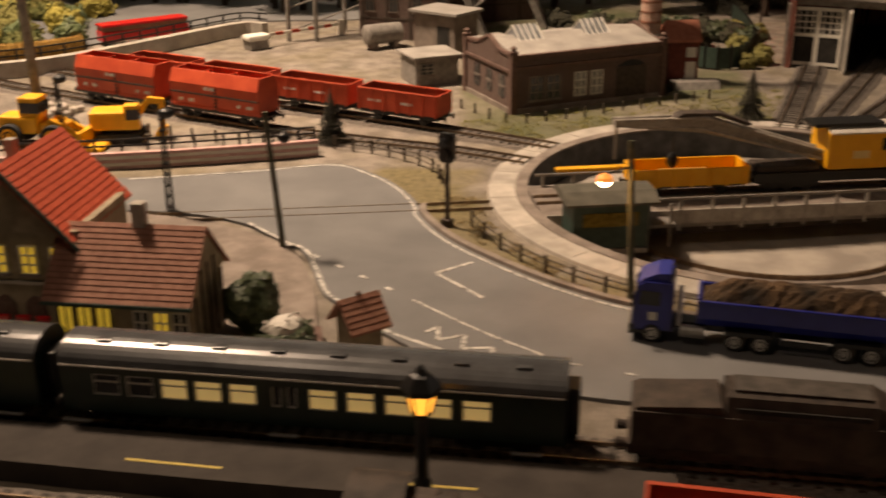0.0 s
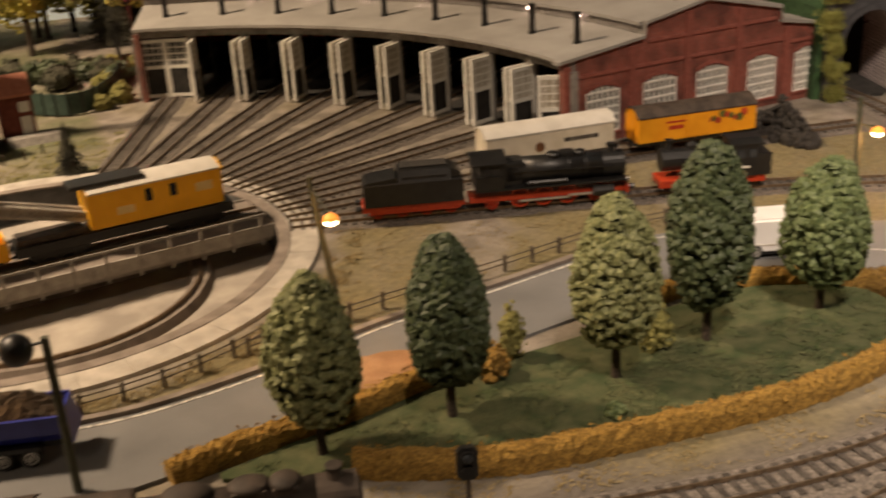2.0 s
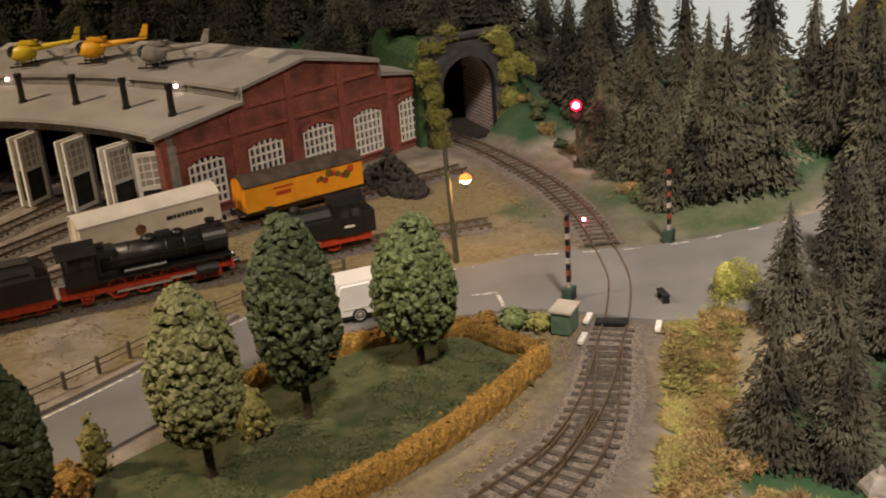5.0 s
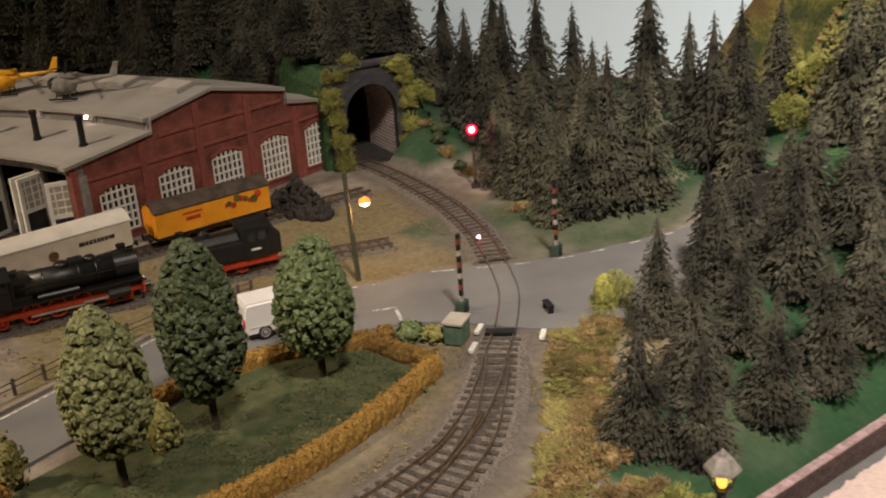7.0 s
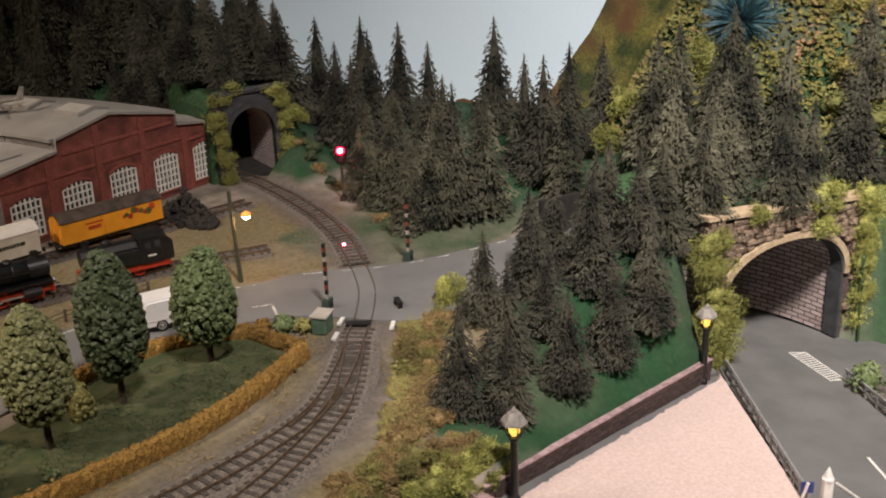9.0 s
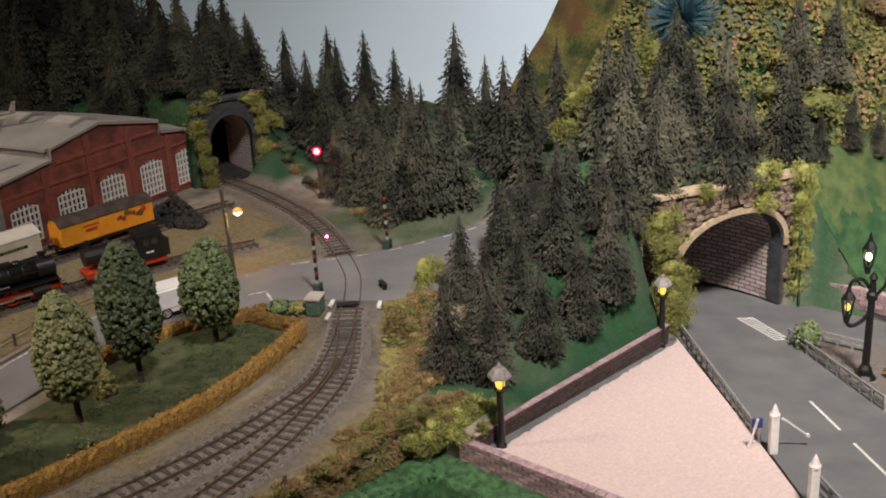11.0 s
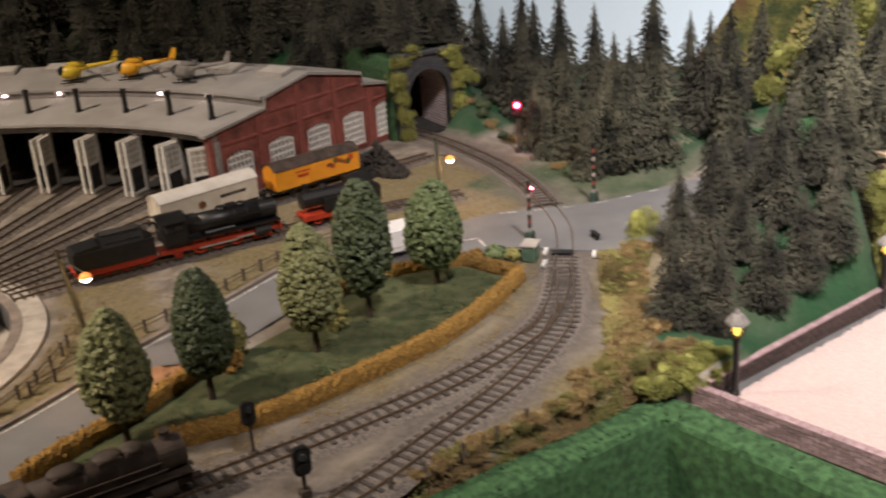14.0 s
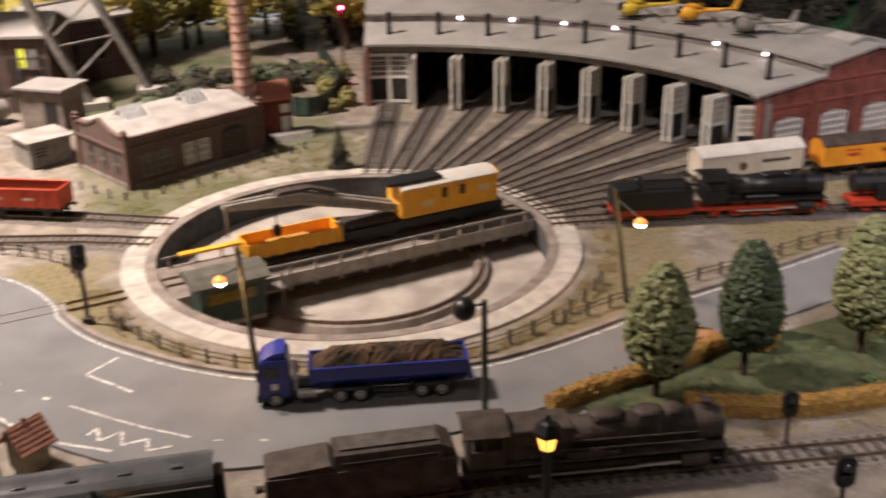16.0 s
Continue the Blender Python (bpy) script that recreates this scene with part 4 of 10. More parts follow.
def gate_leaf(parent, glass):
    """One leaf, 2.35 wide and 5.6 high, from the hinge along x."""
    w, h = 2.35, 5.6
    bm = bmesh.new()
    for x in (0.12, w - 0.12):
        box(bm, x - 0.15, x + 0.15, -0.12, 0.12, 0, h)
    for z in (0.18, 2.95, h - 0.15):
        box(bm, 0, w, -0.115, 0.115, z - 0.16, z + 0.16)
    leaf = part("gate_leaf", bm, WHITE, parent, "white-framed gate leaf")
    bm = bmesh.new()
    for i in range(1, 4):
        box(bm, w * i / 4 - 0.05, w * i / 4 + 0.05, -0.08, 0.08, 3.0, h - 0.2)
    for i in range(1, 4):
        box(bm, 0.1, w - 0.1, -0.075, 0.075, 3.0 + 2.4 * i / 4 - 0.05, 3.0 + 2.4 * i / 4 + 0.05)
    part("glazing_grid", bm, WHITE, leaf)
    part("pane", boxed(0.2, w - 0.2, -0.03, 0.03, 3.05, h - 0.25), glass, leaf, "panes with reflection painted pale, black when shut")
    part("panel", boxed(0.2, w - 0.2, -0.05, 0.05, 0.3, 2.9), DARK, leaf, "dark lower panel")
    return leaf


roundhouse()

# ---- plants ----
def fir_crown(seed, whorls=15, reach=0.25, tufts_=2300):
    """A crown of height 1: drooping finger-like tufts set close over whorled tiers round a dark core."""
    rng = random.Random(seed)
    bm = bmesh.new()
    rod(bm, (0, 0, 0.03), (0, 0, 0.95), reach * 0.62, 0.004, 12)
    lean = [rng.uniform(0.86, 1.14) for _ in range(whorls + 2)]
    for i in range(tufts_):
        t = 1 - math.sqrt(rng.random()) * 0.995
        tier = t * whorls
        step = tier - int(tier)
        a = rng.uniform(0, math.tau)
        bough = noise.noise(Vector((math.cos(a) * 2.2, math.sin(a) * 2.2, int(tier) * 3.1 + seed)))
        r = (reach * (1 - t) ** 0.86 + 0.008) * lean[int(tier)] * (1.13 - 0.40 * step) * (1 + 0.28 * bough)
        z = 0.035 + 0.95 * t
        q = rng.uniform(0.90, 1.10) * r
        length = rng.uniform(0.035, 0.062) * (0.55 + 0.45 * (1 - t))
        w = rng.uniform(0.007, 0.012) * (0.6 + 0.4 * (1 - t))
        a2 = a + rng.uniform(-0.35, 0.35)
        out = Vector((math.cos(a2), math.sin(a2), 0))
        down = rng.uniform(0.25, 1.0)
        along = (out + Vector((0, 0, -down))).normalized()
        side = along.cross(Vector((0, 0, 1))).normalized()
        up = side.cross(along).normalized()
        base = Vector((math.cos(a) * (q - length * 0.75), math.sin(a) * (q - length * 0.75), z + 0.012))
        mid = base + along * length * 0.55
        v = [bm.verts.new(p) for p in (base, mid + side * w - up * w * 0.4, mid + up * w * 0.8, mid - side * w - up * w * 0.4, base + along * length)]
        bm.faces.new((v[0], v[1], v[2]))
        bm.faces.new((v[0], v[2], v[3]))
        bm.faces.new((v[1], v[4], v[2]))
        bm.faces.new((v[2], v[4], v[3]))
    rod(bm, (0, 0, 0.93), (0, 0, 1.0), 0.010, 0.002, 6)
    return bm


def shared(name, bm, material, smooth=False):
    """Mesh data alone, to be shared by many parts."""
    ob = part(name, bm, material, None, "", smooth)
    data = ob.data
    bpy.data.objects.remove(ob)
    return data


FIR_CROWNS = [shared("crown", fir_crown(s, 12 + s % 4, r), m) for s, r, m in ((1, 0.25, FIR), (2, 0.235, FIR), (3, 0.265, FIR), (4, 0.225, FIR), (5, 0.25, FIR_GREEN), (6, 0.235, FIR_GREEN), (7, 0.265, FIR_GREEN), (8, 0.23, FIR_GREEN))]
FIR_TRUNK = shared("trunk", rodded((0, 0, -0.08), (0, 0, 0.5), 0.035, 0.02, 7), BARK)


def fir(x, y, h, w=1.0, z=None, k=None, fresh=False, label="dark green model fir with drooping ragged boughs", group="firs of the wooded slope"):
    z = land(x, y) if z is None else z
    k = int(x * 7 + y * 13) % 4 if k is None else k
    if fresh and k < 4:
        k += 4
    tree = thing("fir_tree", x, y, z - 0.1, (x * 37 + y * 91) % 360, label, "tree", group)
    piece("crown", FIR_CROWNS[k], tree, 0, 0, 0, s=(h * w, h * w, h))
    piece("trunk", FIR_TRUNK, tree, 0, 0, 0, s=(h, h, h))
    return tree


# firs whose tips stand against the backdrop
for x, y, h in ((110.0, 85.4, 12.5), (103.2, 75.2, 11.5), (101.9, 71.5, 11.5), (105.6, 72.6, 12.5), (111.2, 73.4, 11.5), (105.0, 63.6, 11.5), (94.4, 51.5, 12.5), (114.0, 62.2, 12.6), (106.1, 52.4, 11.5), (105.6, 49.8, 12.5), (112.0, 51.3, 11.5), (116.4, 50.2, 11.5), (111.5, 79.5, 11.8)):
    fir(x, y, h, 0.82)
# the row beyond the crossing
for x, y, h in ((97.2, 50.3, 12), (92.8, 51.8, 10.5), (93.3, 54.8, 10), (93.9, 58.5, 9.5), (93.4, 60.9, 7), (102.6, 45.2, 12), (94.6, 63.5, 7.5), (90.6, 53.5, 8.5), (96.4, 55.6, 9), (97.2, 61.2, 10), (98, 66, 9.5), (99.5, 57, 10.5), (101, 65, 9.5)):
    fir(x, y, h, 0.84, fresh=True)
# the trees above the road tunnel
for x, y, h in ((96.9, 28.4, 10), (101.8, 30.6, 10), (103.4, 25.0, 9.5), (106.2, 24.0, 9), (104, 30.5, 11), (99, 32.5, 11.5), (108.6, 34.2, 11), (113.3, 29.5, 12), (111.6, 32.3, 11.5)):
    fir(x, y, h, 0.88, 4.0, fresh=True)
for x, y, h in ((109.8, 40.3, 12.5), (110.9, 38.7, 13), (113.6, 34.9, 12), (114.0, 23.6, 10), (91.6, 29.0, 9), (94, 36.4, 10), (118, 24.5, 9), (121, 22, 8.5)):
    fir(x, y, h, 0.88, fresh=True)
# the group between the crossing road and the parking place
for x, y, h in ((69.2, 30.0, 7.9), (70.6, 27.4, 7.2), (75.6, 31.2, 8.2), (79.6, 36.4, 7.0), (76.5, 27.0, 7.4), (82.2, 27.3, 8.0), (79.7, 31.0, 7.0), (87.6, 27.6, 9.0), (86.4, 31.7, 9.2), (88.6, 39.0, 7.6), (92.3, 39.4, 6.4), (89.2, 29.6, 7.6), (90.2, 32.8, 8.5), (92.9, 36.3, 8.5), (83.4, 34.9, 7.8), (87.2, 35.6, 8.4)):
    fir(x, y, h, 0.92)
# the dark wood behind the engine shed, open where the painted sky shows
rng = random.Random(21)
count = 0
while count < 230:
    a, r = rng.uniform(-2, 80), rng.uniform(68.5, 96)
    x, y = polar(r, a)
    gap = math.degrees(math.atan2(y + 9, x - 24)) < 49.5
    if gap or x > 106 or (x > 86 and y < 80.5) or (x > 86 and r < 78 and x < 100 and y < 85):
        continue
    fir(x, y, rng.uniform(10, 14) * (0.75 if r < 74 else 1.0), rng.uniform(0.85, 1.1))
    count += 1
for x, y, h in ((28.8, 92.9, 4.4), (-4.4, 86.2, 4.4)):
    fir(x, y, h, 1.0, label="small dark fir beside the tracks", group="single firs")


def leafy(rng, n, rx, ry, rz, size, shell=0.25, lump=0.0):
    """Cupped leaf clumps over an egg-shaped form whose foot is at z = 0."""
    bm = bmesh.new()
    ball(bm, 0, 0, rz, 1.0, rx * 0.82, ry * 0.82, rz * 0.86, 2)
    for i in range(n):
        u, a = rng.uniform(-1, 1), rng.uniform(0, math.tau)
        q = math.sqrt(1 - u * u)
        k = 1 - shell * rng.random() ** 2
        if lump:
            k += lump * noise.noise(Vector((q * math.cos(a) * 1.7, q * math.sin(a) * 1.7, u * 1.7)))
        d = Vector((q * math.cos(a), q * math.sin(a), u))
        egg = 1.0 - 0.22 * u
        c = Vector((d.x * rx * k * egg, d.y * ry * k * egg, rz + d.z * rz * k))
        out = (d + Vector((rng.uniform(-.5, .5), rng.uniform(-.5, .5), rng.uniform(-.5, .6)))).normalized()
        side = out.orthogonal().normalized()
        side.rotate(Matrix.Rotation(rng.uniform(0, 6.3), 3, out))
        other = out.cross(side)
        s = size * rng.uniform(0.6, 1.3)
        mid = bm.verts.new(c + out * s * 0.55)
        ring = [bm.verts.new(c + (side * math.cos(b) + other * math.sin(b)) * s * rng.uniform(0.7, 1.2) - out * s * 0.25) for b in (0, 1.25, 2.5, 3.8, 5.0)]
        for j in range(5):
            bm.faces.new((mid, ring[j], ring[(j + 1) % 5]))
    return bm


def fluff(rng, n, rx, ry, rz, size):
    """A loose fibrous cushion: fine bent strands over a small uneven core, foot at z = 0."""
    bm = bmesh.new()
    ball(bm, 0, 0, rz * 0.8, 1.0, rx * 0.48, ry * 0.48, rz * 0.55, 2)
    lobes = [(rng.uniform(-0.7, 0.7), rng.uniform(-0.7, 0.7), rng.uniform(0.2, 1.3), rng.uniform(0.32, 0.66)) for _ in range(7)]
    for i in range(n):
        lx, ly, lz, lr = lobes[i % 7]
        d = Vector((rng.gauss(0, 1), rng.gauss(0, 1), rng.gauss(0.2, 1))).normalized()
        k = rng.random() ** 0.4
        c = Vector(((lx + d.x * lr * k) * rx, (ly + d.y * lr * k) * ry, max(0.02, (lz + d.z * lr * k) * rz)))
        u = (d + Vector((rng.uniform(-1, 1), rng.uniform(-1, 1), rng.uniform(-0.8, 1.0)))).normalized()
        v = u.orthogonal().normalized()
        v.rotate(Matrix.Rotation(rng.uniform(0, 6.3), 3, u))
        s = size * rng.uniform(0.6, 1.4)
        a, b = bm.verts.new(c - v * s * 0.3), bm.verts.new(c + v * s * 0.3)
        m = bm.verts.new(c + u * s * 1.1 + v * s * 0.22)
        e = bm.verts.new(c + u * s * 1.9 + v.cross(u) * s * rng.uniform(-0.9, 0.9))
        bm.faces.new((a, b, m))
        bm.faces.new((b, e, m))
    return bm


def round_tree(x, y, h, r, material, label, seed):
    tree = thing("deciduous_tree", x, y, 0.1, seed * 70, label, "tree", "row of park trees")
    rng = random.Random(seed)
    foot = h * 0.19
    crown = part("crown", leafy(rng, 2100, r * 0.97, r * 0.97, (h - foot) / 2, 0.27, 0.36, 0.10), material, tree)
    crown.matrix_basis = at(0, 0, foot)
    bm = rodded((0, 0, -0.1), (0.05, 0.02, foot + h * 0.3), 0.24, 0.14, 9)
    for a in (0.3, 2.2, 4.4):
        rod(bm, (0, 0, foot), (math.cos(a) * r * 0.5, math.sin(a) * r * 0.5, foot + h * 0.25), 0.11, 0.05, 6)
    part("trunk", bm, BARK, tree)
    return tree


round_tree(35.9, 45.9, 8.6, 2.0, LEAF_PALE, "pale olive-green egg-shaped park tree", 1)
round_tree(42.1, 46.2, 8.9, 1.85, LEAF_DARK, "dark bluish-green egg-shaped park tree", 2)
round_tree(50.4, 45.9, 9.2, 2.05, LEAF_PALE, "pale olive-green egg-shaped park tree", 3)
round_tree(56.2, 47.0, 10.6, 2.1, LEAF_DARK, "tall dark bluish-green park tree", 4)
round_tree(63.4, 47.3, 8.4, 2.2, LEAF_MID, "fresh green broad park tree", 5)


def bush(x, y, z, rx, rz, material, label, seed, n=160, group="scrub beside the tracks", size=0.20):
    if material in (SCRUB, SCRUB_DRY, IVY) and size < 0.2:
        bm = fluff(random.Random(seed), int(n * 1.7), rx * 1.1, rx, rz, size * 1.15)
    else:
        bm = leafy(random.Random(seed), n, rx, rx * 0.9, rz, size, 0.45, 0.5)
    ob = tagged(part("bush", bm, material), label, "bush", group)
    ob.matrix_world = at(x, y, z - 0.15 * rz, seed * 40)
    return ob


# ---- the park island ----
LAWN_EDGE = [(31.5, 45.9), (36.7, 43.6), (42.7, 41.4), (50.4, 40.6), (57.2, 40.4), (63.3, 41.5), (67.6, 43.0), (67.2, 46.0), (66.8, 48.2), (63.8, 50.6), (59, 51.2), (52, 50.4), (45, 49.6), (38, 48.0), (31.5, 46.4)]
tagged(part("lawn", flat(bmesh.new(), curve(LAWN_EDGE, 0.8), 0.16, 0.4), LAWN), "patchy dark green lawn inside the hedge", "lawn", kind="structure")


def hedge(points, label, width=0.55, height=1.0, seed=1):
    rng = random.Random(seed)
    line = curve(points, 0.22)
    outline = [(-width, -0.1), (-width * 1.08, height * 0.35), (-width, height * 0.72), (-width * 0.6, height), (0, height * 1.04), (width * 0.6, height), (width, height * 0.72), (width * 1.08, height * 0.35), (width, -0.1)]
    bm = sweep(bmesh.new(), line, outline, 0.05, 0.075, rng)
    for p, n in zip(line, sides(line)):
        for j in range(7):
            u = rng.uniform(-1.1, 1.1)
            h = height * (rng.uniform(0.25, 1.0) if abs(u) > 0.8 else 1.0)
            c = Vector((p[0] + n.x * u * width + rng.uniform(-.15, .15), p[1] + n.y * u * width + rng.uniform(-.15, .15), 0.08 + h))
            v = [bm.verts.new(c + Vector((rng.uniform(-.14, .14), rng.uniform(-.14, .14), rng.uniform(-.10, .14)))) for _ in range(3)]
            bm.faces.new(v)
    return tagged(part("hedge", bm, HEDGE), label, "hedge", "hedges round the park")


hedge([(36.7, 44.0), (42.7, 41.5), (50.4, 40.6), (57.2, 40.4), (63.3, 41.5), (67.9, 42.9)], "ochre clipped foam hedge along the railway", 0.5, 1.05, 2)
hedge([(68.1, 43.2), (67.7, 45.5), (67.4, 48.3), (65.2, 50.0)], "ochre clipped hedge at the end of the park", 0.5, 1.0, 3)
hedge([(65.0, 50.2), (61.5, 51.8), (58.0, 52.3), (54.5, 51.6)], "dark ochre hedge along the road", 0.45, 0.9, 4)
hedge([(29.5, 46.8), (33, 47.6), (37.3, 48.1), (41.3, 49.2), (45.5, 50.3)], "ochre hedge between road and lawn", 0.5, 1.0, 5)
bush(45.2, 48.8, 0.1, 1.0, 0.9, HEDGE, "rusty ochre shrub on the lawn", 11, 200, "shrubs in the park")
bush(46.8, 49.8, 0.1, 0.65, 1.6, SCRUB, "slender yellowish shrub on the lawn", 12, 150, "shrubs in the park")
bush(53.4, 47.4, 0.1, 0.85, 1.5, SCRUB, "olive shrub beneath a park tree", 13, 180, "shrubs in the park")
bush(48.6, 42.8, 0.1, 0.5, 0.4, LEAF_MID, "low weed tuft on the lawn", 14, 70, "shrubs in the park")
for i, (x, y, r) in enumerate(((69.8, 47.0, 0.9), (70.6, 45.8, 0.7), (69.0, 48.4, 0.6))):
    bush(x, y, 0.1, r, r * 0.7, (LEAF_MID, SCRUB, HEDGE)[i], "small mixed shrub at the hedge end", 15 + i, 110, "shrubs in the park")

# scrub on the outer side of the railway curve
rng = random.Random(31)
band = curve([(44.5, 30.0), (49, 29.3), (53.5, 28.7), (58, 28.6), (62.6, 29.4), (66.6, 31.6), (70.3, 34.3), (74.4, 37.0), (78.5, 39.8)], 0.95)
for i, p in enumerate(band):
    for j in range(3):
        x, y = p.x + rng.uniform(-0.4, 0.6), p.y + rng.uniform(-0.4, 0.5)
        r = rng.uniform(0.3, 0.5) if p.x < 58 else rng.uniform(0.4, 0.75)
        if land(x, y) < -3:
            continue
        bush(x, y, land(x, y), r * 1.25, r * rng.uniform(0.18, 0.40), (SCRUB_DRY, SCRUB_DRY, SCRUB_DRY, SCRUB)[(i + j) % 4], "dry straw-coloured scrub beside the track", 100 + i * 3 + j, 260, size=0.12)
for i, (x, y, r, h) in enumerate(((80.3, 40.7, 1.35, 2.0), (64.5, 26.6, 1.3, 0.9), (62.5, 27.2, 1.1, 0.7), (66.2, 27.4, 1.2, 0.9), (63.2, 28.6, 1.3, 0.8), (65.3, 25.3, 0.9, 0.7), (63.6, 25.7, 0.9, 0.6), (67.0, 30.0, 1.1, 0.8), (60.4, 29.0, 1.0, 0.6), (58.2, 29.8, 0.9, 0.6), (61.8, 28.2, 1.0, 0.6), (64.8, 28.2, 1.2, 0.8), (62.2, 26.0, 0.9, 0.5))):
    bush(x, y, land(x, y), r * (1.15 if i == 0 else 0.85), h * (1.0 if i == 0 else 0.5), IVY if i == 0 else (SCRUB, SCRUB_DRY)[i % 2], "fluffy yellow-green bush beside the track", 200 + i, 1100, "yellow-green bushes", 0.11)
for i, (x, y, z, r, h) in enumerate(((63.6, 25.4, -1.5, 1.2, 0.9), (64.7, 25.0, -1.3, 1.1, 1.0), (65.6, 25.2, -1.1, 1.1, 1.0), (66.5, 25.7, -0.9, 1.1, 1.0), (65.2, 26.3, -1.2, 1.3, 1.0), (62.6, 26.4, -1.5, 1.2, 0.8), (63.7, 27.0, -1.2, 1.3, 0.8), (61.7, 27.6, -1.3, 1.1, 0.6), (64.6, 28.0, -1.0, 1.2, 0.7), (64.9, 24.6, -1.25, 0.8, 0.75), (65.8, 24.75, -1.15, 0.85, 0.8), (66.7, 24.9, -1.1, 0.8, 0.7))):
    bush(x, y, z, r, h, IVY, "pale yellow-green fibrous bush at the wall corner", 660 + i, 1300, "yellow-green bushes", 0.115)
# bushes among the firs
bush(99.2, 28.9, 4.4, 1.3, 1.2, IVY, "bright yellow-green shrub above the road tunnel", 690, 1300, "yellow-green bushes", 0.12)
for i, (x, y, dz, r, h) in enumerate(((111.0, 46.0, 0.3, 1.3, 1.5), (114.5, 47.0, 0.8, 1.3, 1.3), (116.5, 38.8, 0.6, 1.4, 2.9), (93.2, 27.8, 0.5, 1.5, 1.6), (121.0, 40.5, 0.4, 1.5, 2.0))):
    bush(x, y, land(x, y) + dz, r, h, IVY, "bright yellow-green shrub among the firs", 230 + i, 700, "yellow-green bushes", 0.18)

# ---- the railway tunnel portal ----
def arch_outline(half, spring, rise, n=14, full=1.0):
    """An arch from right to left; full below 1 squares its shoulders."""
    out = []
    for i in range(n + 1):
        c, s = math.cos(math.pi * i / n), max(0.0, math.sin(math.pi * i / n))
        out.append((half * math.copysign(abs(c) ** full, c), spring + rise * s ** full))
    return out


def portal_face(bm, half_out, top, foot, half, spring, rise, y0, y1, n=14, full=1.0):
    """A wall with an arched opening, in the x-z plane, as a ring of blocks round the arch and two jambs."""
    arc = arch_outline(half, spring, rise, n, full)
    outer = []
    for x, z in arc:
        k = max(abs(x) / half_out, (z - spring) / (top - spring)) or 1
        outer.append((x / k if abs(x) / half_out >= (z - spring) / (top - spring) else x / k, spring + (z - spring) / k))
    for (a, b), (c, d) in zip(zip(arc, arc[1:]), zip(outer, outer[1:])):
        corner = abs(abs(c[0]) - half_out) < 1e-6 and abs(d[1] - top) < 1e-6 or abs(abs(d[0]) - half_out) < 1e-6 and abs(c[1] - top) < 1e-6
        prism(bm, [a, b, d, (math.copysign(half_out, c[0]), top), c] if corner else [a, b, d, c], y0, y1, "y")
    for s in (-1, 1):
        prism(bm, [(s * half, foot), (s * half_out, foot), (s * half_out, spring), (s * half, spring)], y0, y1, "y")
    bmesh.ops.remove_doubles(bm, verts=bm.verts, dist=0.01)
    return bm


def arch_ring(bm, half, spring, rise, thick, y0, y1, n=14, full=1.0):
    a, b = arch_outline(half, spring, rise, n, full), arch_outline(half + thick, spring, rise + thick, n, full)
    for i in range(n):
        prism(bm, [a[i], a[i + 1], b[i + 1], b[i]], y0, y1, "y")
    bmesh.ops.remove_doubles(bm, verts=bm.verts, dist=0.01)
    return bm


def tunnel_tube(bm, half, spring, rise, foot, depth, full=1.0):
    line = [(half, foot)] + arch_outline(half, spring, rise, 14, full) + [(-half, foot)]
    back = [(x * 1.15, z * 1.05) for x, z in line]
    for (a, b), (c, d) in zip(zip(line, line[1:]), zip(back, back[1:])):
        prism(bm, [a, b, d, c], 0.3, depth, "y")
    bmesh.ops.remove_doubles(bm, verts=bm.verts, dist=0.01)
    return bm


def bent_tube(bm, half, spring, rise, foot, full, radius=15.0, swing=44, thick=0.7):
    """An arched lining that turns to the left as it leads into the hill."""
    line = [(half, foot)] + arch_outline(half, spring, rise, 16, full) + [(-half, foot)]
    rows = []
    for i in range(13):
        a = math.radians(swing) * i / 12
        rows.append([[bm.verts.new((-radius + (radius + u * k) * math.cos(a), 0.3 + (radius + u * k) * math.sin(a), v * (1 + (k - 1) * 0.6))) for u, v in line] for k in (1.0, 1.0 + thick / half)])
    for (a, b), (c, d) in zip(rows, rows[1:]):
        for i in range(len(line) - 1):
            bm.faces.new((a[i], a[i + 1], c[i + 1], c[i]))
            bm.faces.new((b[i], d[i], d[i + 1], b[i + 1]))
    for a, b in (rows[0], rows[-1]):
        for i in range(len(line) - 1):
            bm.faces.new((a[i], b[i], b[i + 1], a[i + 1]))
    return bm


